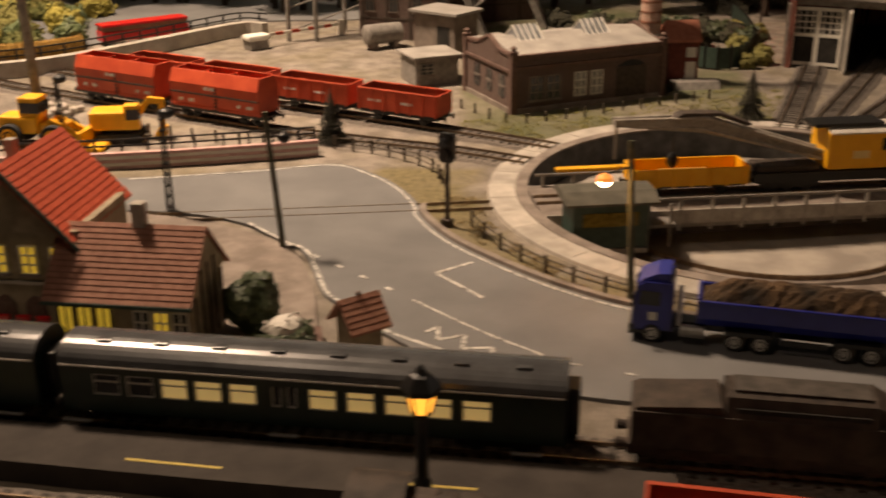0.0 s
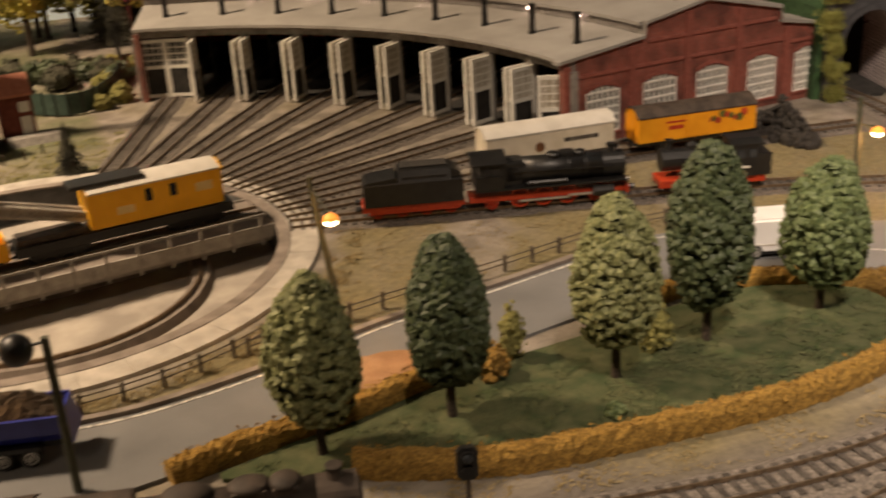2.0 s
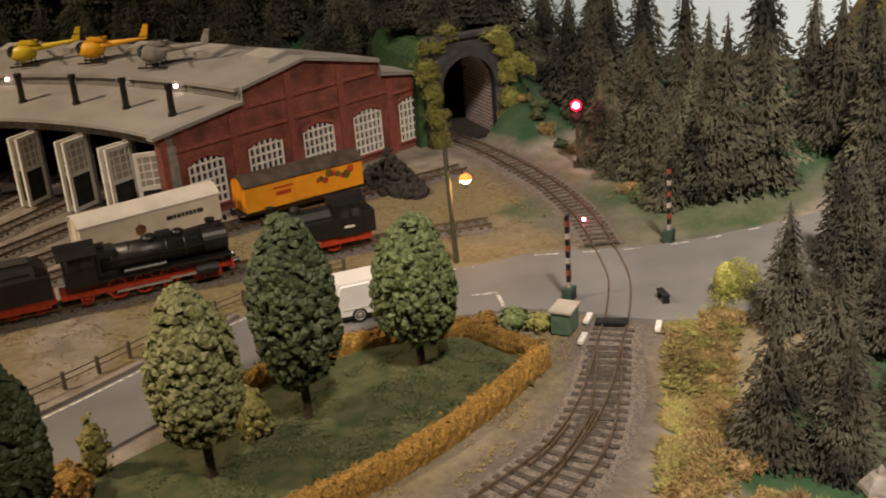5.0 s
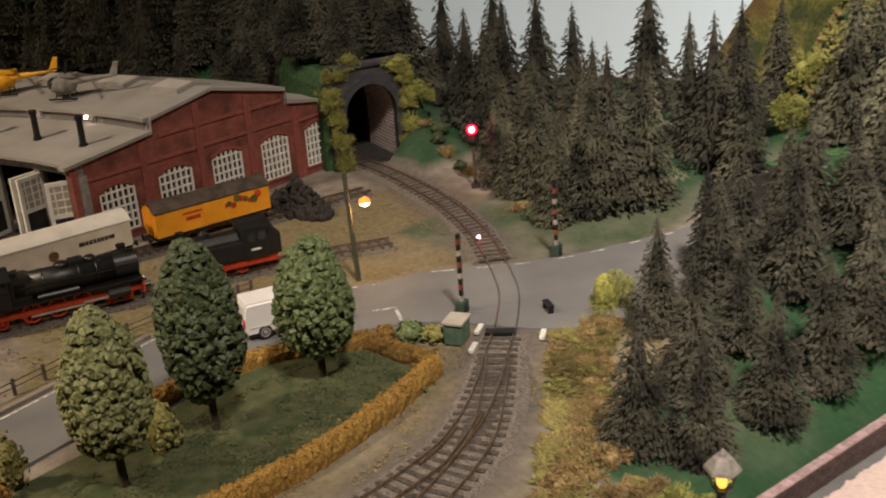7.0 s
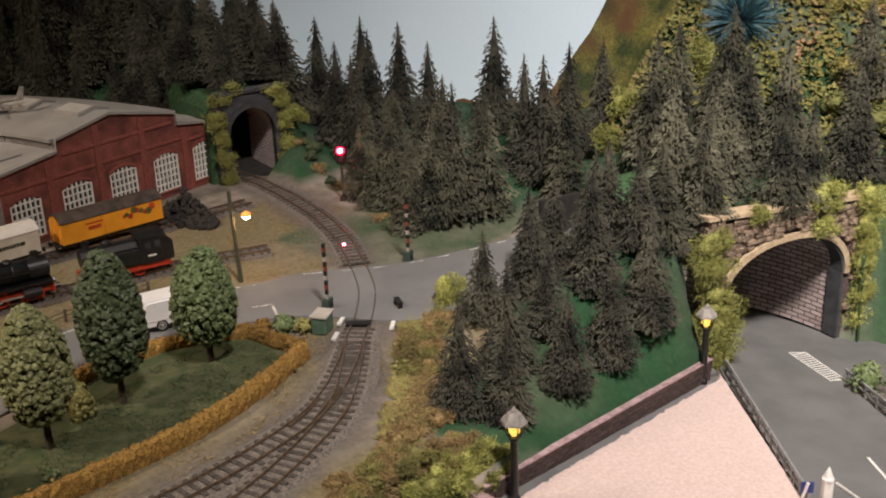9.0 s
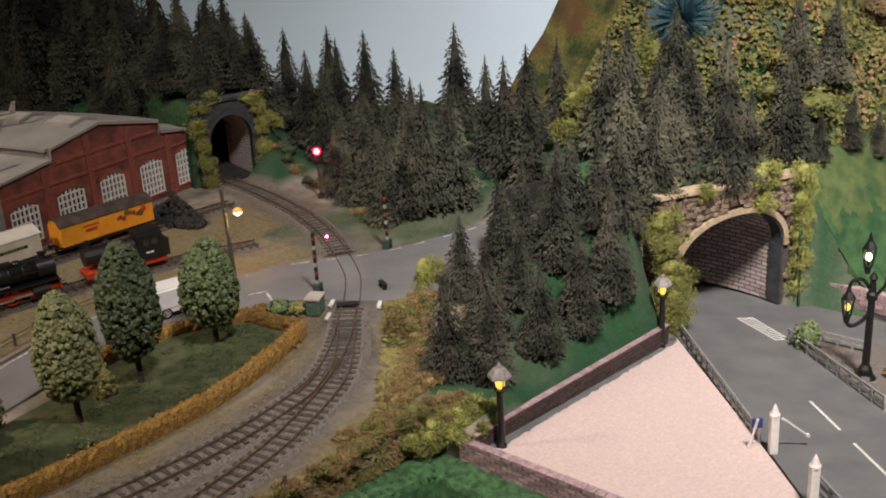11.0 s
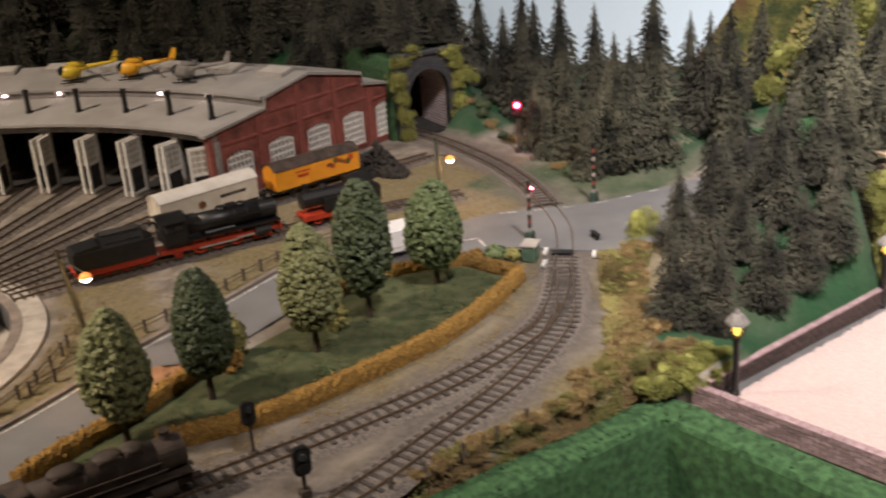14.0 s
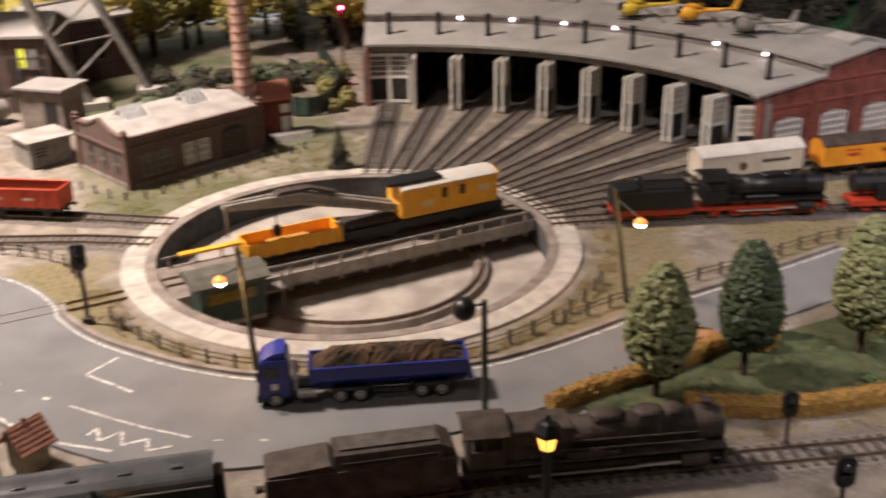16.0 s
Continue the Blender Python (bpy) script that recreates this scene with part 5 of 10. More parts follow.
def rail_portal():
    p = thing("railway_tunnel_portal", 93.1, 77.5, 0, -16, "dark stone railway tunnel portal hung with ivy", "tunnel portal")
    far_lining = tunnel_tube(bmesh.new(), 2.6, 4.6, 2.9, -0.3, 4.9)
    bmesh.ops.translate(far_lining, verts=far_lining.verts, vec=(0, 7.05, 0))
    part("face", portal_face(bmesh.new(), 3.9, 9.2, -0.3, 2.55, 4.6, 2.9, 0, 0.8), PORTAL_GREY, p)
    part("arch_ring", arch_ring(bmesh.new(), 2.55, 4.6, 2.9, 0.5, -0.16, 0.0), PORTAL_GREY, p)
    part("cornice", boxed(-3.9, 3.9, -0.3, 0.9, 9.1, 9.5, 0.05), PORTAL_GREY, p)
    # black lining stands in for the unlit depth behind the pale stones
    part("sooty_lining", far_lining, DARK, p, "black lining painted for the tunnel shade")
    part("lining", tunnel_tube(bmesh.new(), 2.6, 4.6, 2.9, -0.3, 7.0), brickwork("pale_lining", (0.62, 0.52, 0.51), (0.82, 0.71, 0.70), (0.2, 0.16, 0.16), 0.75, 0.33, mortar=0.04, axis="yz"), p, "pale stone tunnel lining")
    # near-black floor imitates the shade inside the tunnel
    part("tunnel_floor", boxed(-2.7, 2.7, 0.5, 11.9, -0.2, 0.15), DARK, p, "black floor painted for the tunnel shade")
    # black sheet at the end, in place of deep shade
    part("end_stop", boxed(-3.6, 3.6, 12, 12.3, -0.4, 7.6), DARK, p)
    return p


rail_portal()
hill = thing("tunnel_hill", 93.1, 77.5, 0, -16, "steep green turf bank over the railway tunnel", "hill")
part("bank", prism(bmesh.new(), [(-3.55, -0.3), (-4.6, -0.3), (-4.3, 7.6), (-3.55, 8.6)], 0.85, 13, "y"), TURF, hill)
part("bank", prism(bmesh.new(), [(3.55, -0.3), (8.0, -0.3), (6.0, 3.5), (4.3, 7.6), (3.55, 8.6)], 0.85, 13, "y"), TURF, hill)
part("crown", prism(bmesh.new(), [(-3.55, 7.75), (3.55, 7.75), (3.55, 8.6), (0, 8.7), (-3.55, 8.6)], 0.95, 13, "y"), TURF, hill)


def ivy(spots, x, y, rz, label, seed, z=0.0, material=IVY, size=0.26):
    rng = random.Random(seed)
    bm = bmesh.new()
    many = [(sx + rng.uniform(-0.45, 0.45), sy, sz + rng.uniform(-0.3, 0.7), r * rng.uniform(0.45, 0.95), h * rng.uniform(0.4, 0.85)) for sx, sy, sz, r, h in spots for _ in range(4)]
    for sx, sy, sz, r, h in many:
        part_bm = fluff(rng, int(330 * r * h) + 140, r * 1.1, r * 0.7, h, size * 0.55)
        bmesh.ops.translate(part_bm, verts=part_bm.verts, vec=(sx, sy, sz))
        mesh = bpy.data.meshes.new("tmp")
        part_bm.to_mesh(mesh)
        part_bm.free()
        bm.from_mesh(mesh)
        bpy.data.meshes.remove(mesh)
    ob = tagged(part("ivy", bm, material), label, "ivy", "ivy on the portals")
    ob.matrix_world = at(x, y, z, rz)
    return ob


ivy([(-3.3, -0.4, -0.2, 1.0, 1.3), (-3.4, -0.4, 1.8, 1.1, 1.4), (-3.5, -0.4, 3.8, 1.1, 1.4), (-3.6, -0.3, 5.8, 1.2, 1.3), (-3.3, -0.1, 7.8, 1.5, 1.0), (-1.7, -0.1, 9.0, 1.1, 0.6)], 93.1, 77.5, -16, "yellow-green ivy climbing beside the railway tunnel", 41)
ivy([(2.6, -0.3, 8.6, 1.2, 0.9), (3.3, -0.3, 7.0, 1.1, 1.2), (3.6, -0.4, 5.0, 1.0, 1.2), (4.6, -0.2, 5.4, 1.2, 1.0), (5.6, -0.1, 5.0, 0.8, 0.8), (3.7, -0.4, 2.8, 0.9, 1.2), (3.6, -0.4, 1.0, 0.7, 0.9), (5.2, 0, 0.2, 0.9, 0.6), (6.2, -0.6, 0.1, 0.7, 0.5)], 93.1, 77.5, -16, "yellow-green ivy over the tunnel shoulder", 42)

for x, y, h in ((92.4, 80.4, 7), (95.2, 82.2, 8), (97.6, 80.0, 7.5), (93.8, 84.6, 9), (98.6, 84.4, 9), (96.4, 87.6, 10), (91.8, 86.0, 9)):
    fir(x, y, h, 1.0, 9.4)
for i, (x, y, r) in enumerate(((97.4, 75.6, 0.8), (97.2, 73.4, 0.7), (96.6, 71.6, 0.8), (96.2, 69.6, 0.6), (95.6, 67.6, 0.8), (98.4, 74.4, 0.9), (91.0, 57.6, 0.7), (90.0, 55.4, 0.8), (95.0, 65.0, 0.9), (94.2, 62.0, 0.7))):
    bush(x, y, land(x, y), r, r * 0.7, (SCRUB_DRY, LEAF_DARK)[i % 2], "low dark and ochre scrub along the tunnel track", 260 + i, 220, "scrub along the tunnel track", 0.13)

# ---- the road tunnel ----
PX, PY, PTURN, PZ = 103.3, 24.0, -21.0, -8.26


def road_portal():
    p = thing("road_tunnel_portal", PX, PY, PZ, PTURN, "rough brown stone road tunnel portal with a round arch", "tunnel portal")
    half, spring, rise, top = 6.72, 5.7, 4.35, 12.0
    part("backing", portal_face(bmesh.new(), 8.6, top, -0.4, half, spring, rise, 0.15, 1.2, 26, 0.9), MORTAR, p)
    part("arch_ring", arch_ring(bmesh.new(), half - 0.02, spring, rise, 0.55, -0.2, 0.3, 26, 0.9), PORTAL_STONE, p, "pale dressed arch stones")
    part("soffit", arch_ring(bmesh.new(), half - 0.22, spring, rise - 0.2, 0.2, 0.0, 1.3, 26, 0.9), PORTAL_GREY, p)
    for s in (-1, 1):
        part("jamb", boxed(s * half if s < 0 else half - 0.25, s * half + 0.25 if s < 0 else half, 0.0, 1.5, -0.3, spring, 0.03), PORTAL_GREY, p, "grey arch edge")
    part("parapet", prism(bmesh.new(), [(-8.6, top), (8.6, top), (8.6, top + 0.1), (-8.6, top + 1.4)], 0.15, 1.2, "y"), MORTAR, p)
    part("coping", prism(bmesh.new(), [(-8.8, top + 1.4), (8.8, top + 0.08), (8.8, top + 0.4), (-8.8, top + 1.72)], -0.35, 1.3, "y"), PORTAL_STONE, p, "thin pale stone coping")
    # brick colours lowered to carry part of the shade inside
    part("lining", bent_tube(bmesh.new(), half, spring, rise, -0.4, 0.9), brickwork("brick_lining", (0.31, 0.24, 0.22), (0.52, 0.43, 0.41), (0.05, 0.05, 0.05), 1.2, 0.42, mortar=0.05, axis="yz"), p, "brick lining toned down for the tunnel shade")
    # black sheet stands in for the shade deep in the road tunnel
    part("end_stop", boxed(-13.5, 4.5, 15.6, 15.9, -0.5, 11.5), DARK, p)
    rng = random.Random(77)
    stone_meshes = []
    for k in range(6):
        bm = boxed(-0.5, 0.5, -0.5, 0.5, -0.5, 0.5)
        bmesh.ops.bevel(bm, geom=bm.edges[:], offset=0.12, segments=1, affect="EDGES")
        for v in bm.verts:
            v.co += Vector((rng.uniform(-1, 1), rng.uniform(-1, 1), rng.uniform(-1, 1))) * 0.12
        stone_meshes.append(shared("stone", bm, STONE))
    zz = -0.2
    while zz < top + 1.2:
        h = rng.uniform(0.36, 0.56)
        x = -8.6 - rng.uniform(0, 0.4)
        while x < 8.5:
            w = rng.uniform(0.45, 1.2)
            cx, cz = x + w / 2, zz + h / 2
            inside = abs(cx) < half + 0.75 and (cz < spring or (abs(cx / (half + 0.75)) ** 2.44 + ((cz - spring) / (rise + 0.75)) ** 2.44 < 1))
            if not inside and cz < top + 0.55 - 0.076 * cx:
                piece("stone", stone_meshes[rng.randrange(6)], p, cx, 0.06 + rng.uniform(-0.12, 0.10), cz + rng.uniform(-0.05, 0.05), 0, rng.uniform(-6, 6), (w * 0.95, 0.55, h * 0.93))
            x += w
        zz += h
    return p


PORTAL_STONE = surface("pale_arch_stone", (0.36, 0.27, 0.17), (0.52, 0.41, 0.27), 160, 0.85, 0.4, vary=0.25)
road_portal()
ivy([(-8.8, -0.7, 10.4, 2.0, 2.0), (-8.7, -0.9, 8.0, 2.1, 2.0), (-8.2, -0.9, 6.0, 1.8, 1.6), (-7.9, -1.2, 4.0, 1.8, 2.0), (-8.1, -1.3, 2.0, 2.0, 2.2), (-7.7, -1.3, 0.2, 1.8, 2.0), (-3.4, -0.3, 12.0, 1.1, 1.2)], PX, PY, PTURN, "yellow-green ivy beside the road tunnel", 51, PZ)
ivy([(2.8, -0.5, 10.4, 1.6, 1.4), (2.8, -0.3, 12.3, 1.9, 1.6), (4.4, -0.2, 12.0, 1.6, 1.5), (8.4, -0.6, 11.0, 1.6, 1.6), (8.4, -0.6, 9.0, 1.5, 1.8), (8.4, -0.6, 7.0, 1.4, 1.8), (8.4, -0.6, 5.0, 1.4, 1.8), (8.3, -0.7, 3.0, 1.3, 1.8), (8.2, -0.8, 0.8, 1.2, 1.6)], PX, PY, PTURN, "yellow-green ivy hanging over the road tunnel", 52, PZ)
roof = boxed(-8.6, 8.6, 0.9, 16.5, 3.5, 3.8)
ob = tagged(part("tunnel_roof", roof, TURF), "green turf over the road tunnel", "ground", kind="structure")
ob.matrix_world = at(PX, PY, 0, PTURN)

# ---- broad-leaved hillside at the side of the layout ----
rng = random.Random(61)
HILL_LEAF = [surface("hill_leaf_olive", (0.13, 0.115, 0.026), (0.28, 0.245, 0.068), 300, 0.95, 0.5, vary=0.35), surface("hill_leaf_green", (0.075, 0.088, 0.022), (0.17, 0.17, 0.052), 300, 0.95, 0.5, vary=0.35),
             surface("hill_leaf_rust", (0.12, 0.085, 0.032), (0.22, 0.16, 0.075), 300, 0.95, 0.5, vary=0.35), SCRUB]
clumps = [shared("clump", leafy(random.Random(300 + i), 1500, 1.0, 1.0, 0.8, 0.055, 0.5, 0.5), HILL_LEAF[i]) for i in range(4)]
for i in range(170):
    u = rng.random()
    x, y = 115 + 45 * rng.random(), 6 + 46 * u
    if x < 113 + (y - 8) * 0.12:
        continue
    if (land(x, y) < 5.5 and y < 30) or (113.5 < x < 122 and 31 < y < 38.5) or y > 36 + (x - 113) * 0.12:
        continue
    tree = thing("hillside_tree", x, y, land(x, y) - 0.5, rng.uniform(0, 360), "bushy autumn-tinted broad-leaved tree on the hillside", "tree", "trees of the hillside")
    s = rng.uniform(1.1, 2.0) if x < 130 else rng.uniform(1.6, 2.6)
    piece("crown", clumps[rng.choice((0, 0, 1, 1, 2))], tree, 0, 0, 0.2, s=(s * 1.2, s * 1.2, s * 0.8))
    piece("trunk", FIR_TRUNK, tree, 0, 0, 0, s=(4, 4, 3))

# blue tinsel-like spruce at the top of the hillside
for x, y, h, k in ((113.8, 23.0, 9.0, 0), (116.2, 21.1, 4.9, 1), (120.0, 19.4, 5.5, 2), (122.7, 17.7, 4.8, 3)):
    fir(x, y, h, 0.9, None, k)
spiky = thing("blue_spiky_tree", 119.6, 37.0, 11.6, 0, "teal-blue tree of stiff radiating needles on the hillside", "tree")
part("stem", rodded((0, 0, -1.5), (0, 0, 4.5), 0.5, 0.3, 8), BARK, spiky)
rng = random.Random(5)
bm = bmesh.new()
for i in range(420):
    d = Vector((rng.gauss(0, 1), rng.gauss(0, 1), rng.gauss(0.25, 0.8))).normalized()
    rod(bm, Vector((0, 0, 4.2)) + d * 0.6, Vector((0, 0, 4.2)) + d * rng.uniform(3.2, 4.8), 0.10, 0.015, 3, False)
part("needles", bm, surface("teal_needles", (0.015, 0.055, 0.075), (0.07, 0.16, 0.19), 300, 0.5, 0, vary=0.3), spiky, "teal-blue needles")

# ---- the parking place and the lower road ----
def tilted(points, lift):
    return [(x, y, parking(x, y) + lift) for x, y in points]


def tilted_plate(name, points, lift, material, label, category, thick=0.4):
    bm = bmesh.new()
    hi = [bm.verts.new(p) for p in tilted(points, lift)]
    lo = [bm.verts.new((x, y, z - thick)) for x, y, z in tilted(points, lift)]
    bm.faces.new(hi)
    for i in range(len(hi)):
        j = (i + 1) % len(hi)
        bm.faces.new((lo[i], lo[j], hi[j], hi[i]))
    bmesh.ops.triangulate(bm, faces=[f for f in bm.faces if len(f.verts) > 4])
    return tagged(part(name, bm, material), label, category, kind="structure")


rng = random.Random(8)
ragged = [(64.9 + 27.6 * i / 150, 23.0 + 0.9 * i / 150 + 0.18 * noise.noise(Vector((i * 0.21, 0, 0))) + rng.uniform(-0.09, 0.09)) for i in range(151)]
tilted_plate("parking_place", [(63.9, 21.5), *ragged, (93.4, 24.4), (76.4, 9.9), (66.5, 1.8), (62.4, -2), (61.6, 6)], 0.10, SAND, "pinkish sand-coloured paved parking place", "parking place")
tilted_plate("lower_road", [(60, -8), (62.4, -2.4), (66.5, 1.5), (76.6, 9.7), (93.6, 24.3), (96.9, 26.6), (97.5, 35.5), (103.5, 39.5), (114.5, 33.5), (109.8, 21.6), (111.6, 20.0), (111, 9), (100, 4), (84, -8)], 0.0, ASPHALT_DARK, "smooth dark grey lower road", "road")
tilted_plate("gutter", [(63.7, 22.2), (63.7, 24.2), (92.4, 24.8), (92.4, 22.9)], 0.04, ASPHALT_DARK, "dull grey strip at the foot of the long wall", "kerb")
tilted_plate("verge", [(93.8, 24.7), (92.2, 25.0), (91.0, 25.3), (94.2, 25.9)], 0.05, ASPHALT_DARK, "grey kerb strip by the tunnel", "kerb")


def tilted_strip(a, b, width, name="road_marking", lift=0.02, label="white painted line"):
    a, b = Vector(a), Vector(b)
    n = Vector((-(b - a).y, (b - a).x)).normalized() * width / 2
    pts = [a + n, b + n, b - n, a - n]
    return tilted_plate(name, [(p.x, p.y) for p in pts], lift, PAINT_LINE, label, "road marking", 0.02)


for k in range(4):
    a, d = Vector((87.2, 10.8)), Vector((-7.4, -6.6)) / 10.0
    tilted_strip(a + d * k * 7.4, a + d * (k * 7.4 + 5.2), 0.22)
# the hatched island before the tunnel
h0, h1 = Vector((103.2, 22.4)), Vector((99.6, 17.6))
d = (h1 - h0)
n = Vector((-d.y, d.x)).normalized()
for s in (-0.75, 0.75):
    tilted_strip(h0 + n * s, h1 + n * s * 0.9, 0.12)
tilted_strip(h0 + n * 0.75, h0 - n * 0.75, 0.12)
tilted_strip(h1 + n * 0.7, h1 - n * 0.7, 0.12)
for k in range(15):
    p = h0 + d * (k + 0.5) / 15
    tilted_strip(p + n * 0.72 - d * 0.02, p - n * 0.72 + d * 0.05, 0.14)

# ---- low brick walls, brick by brick ----
# the third brick tone is darkened for a face in grazing light
BRICK_DATA = [shared("brick", boxed(-0.5, 0.5, -0.5, 0.5, -0.5, 0.5, 0.06), m) for m in (PURPLE_BRICK, surface("purple_brick_dark", (0.20, 0.13, 0.135), (0.33, 0.235, 0.24), 160, 0.85, 0.3, vary=0.3), surface("brown_brick", (0.036, 0.022, 0.020), (0.072, 0.047, 0.042), 160, 0.85, 0.3, vary=0.4))]


def brick_wall(a, b, foot, height, label, courses=4, length=1.15, thick=0.7, dark=False):
    """A low wall between two points; foot gives the base height at each end; dark puts shade into the face bricks."""
    a, b = Vector(a), Vector(b)
    run = (b - a).length
    turn = math.degrees(math.atan2((b - a).y, (b - a).x))
    slope = math.degrees(math.atan2(foot[1] - foot[0], run))
    w = thing("brick_wall", a.x, a.y, foot[0], turn, label, "wall", "low brick walls")
    w.matrix_world = at(a.x, a.y, foot[0], turn) @ pose(0, 0, 0, 0, -slope, 0)
    part("core", boxed(0, run, -thick / 2 + 0.05, thick / 2 - 0.05, -0.4, height - 0.06), MORTAR, w)
    rng = random.Random(int(a.x * 3 + b.y))
    ch = height / courses
    for c in range(courses):
        x = -0.5 * length * (c % 2)
        while x < run - 0.05:
            x0, x1 = max(0, x), min(run, x + length)
            if x1 - x0 > 0.15:
                for side in (-1, 1):
                    piece("brick", BRICK_DATA[2 if dark else int(rng.random() < 0.3)], w, (x0 + x1) / 2, side * (thick / 2 - 0.06), ch * (c + 0.5), 0, 0, (x1 - x0 - 0.08, 0.18 + rng.uniform(-0.02, 0.03), ch - 0.05))
            x += length
    x = 0.0
    while x < run - 0.1:
        x1 = min(run, x + length * 0.8)
        piece("coping_brick", BRICK_DATA[0], w, (x + x1) / 2, 0, height + 0.04, 0, 0, (x1 - x - 0.04, thick + 0.08, 0.10))
        x = x1
    return w


brick_wall((63.5, 24.7), (62.2, 6.0), (-2.5, -2.2), 1.5, "low purple-grey brick wall before the parking place", 5, 0.85, 0.55)
brick_wall((62.2, 6.0), (61.5, -3.0), (-2.2, -2.0), 1.5, "low purple-grey brick wall before the parking place", 5, 0.85, 0.55)
# face bricks toned down to imitate light at a grazing angle
brick_wall((63.6, 23.97), (92.0, 24.6), (-2.34, -6.1), 1.65, "long brown brick wall with shade-darkened face below the firs", 5, 1.0, 0.42, True)
brick_wall((113.4, 21.4), (113.3, 17.0), (-8.9, -8.9), 1.9, "low purple brick wall beyond the road tunnel", 4)
brick_wall((113.3, 16.9), (111.6, 4.0), (-8.9, -8.9), 1.9, "low purple brick wall along the grassy slope", 4)


# ---- fences and posts on the parking place ----
def road_fence(a, b, label, posts=11, height=1.15):
    a, b = Vector(a), Vector(b)
    za, zb = parking(*a), parking(*b)
    run, turn = (b - a).length, math.degrees(math.atan2((b - a).y, (b - a).x))
    slope = math.degrees(math.atan2(zb - za, run))
    f = thing("road_fence", a.x, a.y, za, turn, label, "fence", "fences along the lower road")
    f.matrix_world = at(a.x, a.y, za, turn) @ pose(0, 0, 0, 0, -slope, 0)
    for z in (0.45, 0.95):
        part("rail", boxed(0, run, -0.07, 0.07, z, z + 0.2, 0.02), FENCE_GREY, f)
    for k in range(posts):
        x = run * k / (posts - 1)
        part("post", boxed(x - 0.11, x + 0.11, -0.1, 0.1, -0.1, height, 0.02), FENCE_GREY, f)
    return f


road_fence((94.0, 24.2), (77.2, 10.6), "grey wooden rail fence between parking place and road", 14)
road_fence((73.2, 5.4), (64.0, -3.0), "grey wooden rail fence between parking place and road", 8)
road_fence((99.6, 17.0), (89.0, 6.0), "grey wooden rail fence on the road island", 10)
road_fence((101.0, 14.6), (100.8, 10.8), "short pale rail fence on the road island", 4, 0.8)
tilted_plate("island", [(99.4, 16.6), (89.2, 5.6), (92, 3), (103, 8), (104, 14)], 0.12, BALLAST, "brown gravelled traffic island", "ground")
bush(99.0, 15.2, parking(99, 15.2) + 0.1, 1.25, 1.35, LEAF_MID, "yellow-green bush on the road island", 71, 170, "bushes on the road island")
bush(96.2, 7.0, parking(96, 7) + 0.1, 1.0, 0.6, HEDGE, "ochre flower bush on the road island", 72, 120, "bushes on the road island")
for x, y in ((76.6, 9.5), (70.8, 4.9)):
    z = parking(x, y)
    p = thing("barrier_post", x, y, z, 38, "white wooden gate post with a pointed cap", "post", "gate posts")
    part("shaft", boxed(-0.27, 0.27, -0.27, 0.27, 0, 2.75, 0.08), POST_WHITE, p)
    part("cap", lathe(bmesh.new(), [(0.34, 2.72), (0.35, 2.86), (0.27, 2.95), (0.15, 3.3), (0.02, 3.6)], 12), POST_WHITE, p)
sign = thing("parking_sign", 76.1, 10.3, parking(76.1, 10.3), 126, "small blue parking sign on a slanting white stake", "sign")
part("stake", rodded((0.6, -0.2, 0), (0.1, 0, 2.4), 0.09, 0.09, 6), POST_WHITE, sign)
part("plate", boxed(-0.25, 0.45, -0.12, -0.06, 1.7, 2.4), surface("blue_plate", (0.02, 0.03, 0.14), (0.03, 0.05, 0.2), 100, 0.5, 0), sign, "blue plate")
arm = thing("boom_arm", 77.0, 9.3, parking(77, 9.3), -30, "white slanting boom on the gate post", "barrier")
part("boom", rodded((0.2, 0, 2.4), (2.4, 0, 0.5), 0.09, 0.07, 6), POST_WHITE, arm)
part("boom_tip", rodded((2.3, 0, 0.62), (2.5, 0, 0.4), 0.16, 0.10, 6), POST_WHITE, arm)

# ---- felt-covered box in the foreground ----
box_thing = thing("turf_box", 0, 0, 0, 0, "hollow corner box lined with bright green turf", "box")
bm = bmesh.new()
lip = [Vector(p) for p in curve([(30.0, 30.3, -1.2), (36, 29.6, -1.25), (40, 29.0, -1.3), (46, 28.1, -1.4), (52.0, 27.4, -1.7), (57.5, 26.8, -2.0), (60.6, 26.3, -2.2), (61.7, 25.7, -2.25), (62.1, 24.5, -2.3), (61.9, 20.0, -2.45), (61.5, 13.0, -2.5), (60.4, 0, -2.4), (59.8, -8, -2.4)], 0.5)]
sweep(bm, lip, [(-1.35, -6), (1.6, -6), (1.6, -0.3), (1.2, 0.02), (0.4, 0.12), (-0.5, 0.10), (-1.05, -0.06), (-1.3, -0.4), (-1.4, -1.5)], None, 0.05, random.Random(14))
part("rim", bm, TURF, box_thing, "bright green felt rim")
part("inner_floor", flat(bmesh.new(), [(61.5, 26.5), (40, 32), (30, 20), (60.5, 0)], -7.9, 0.3), TURF, box_thing, "dark green felt floor")

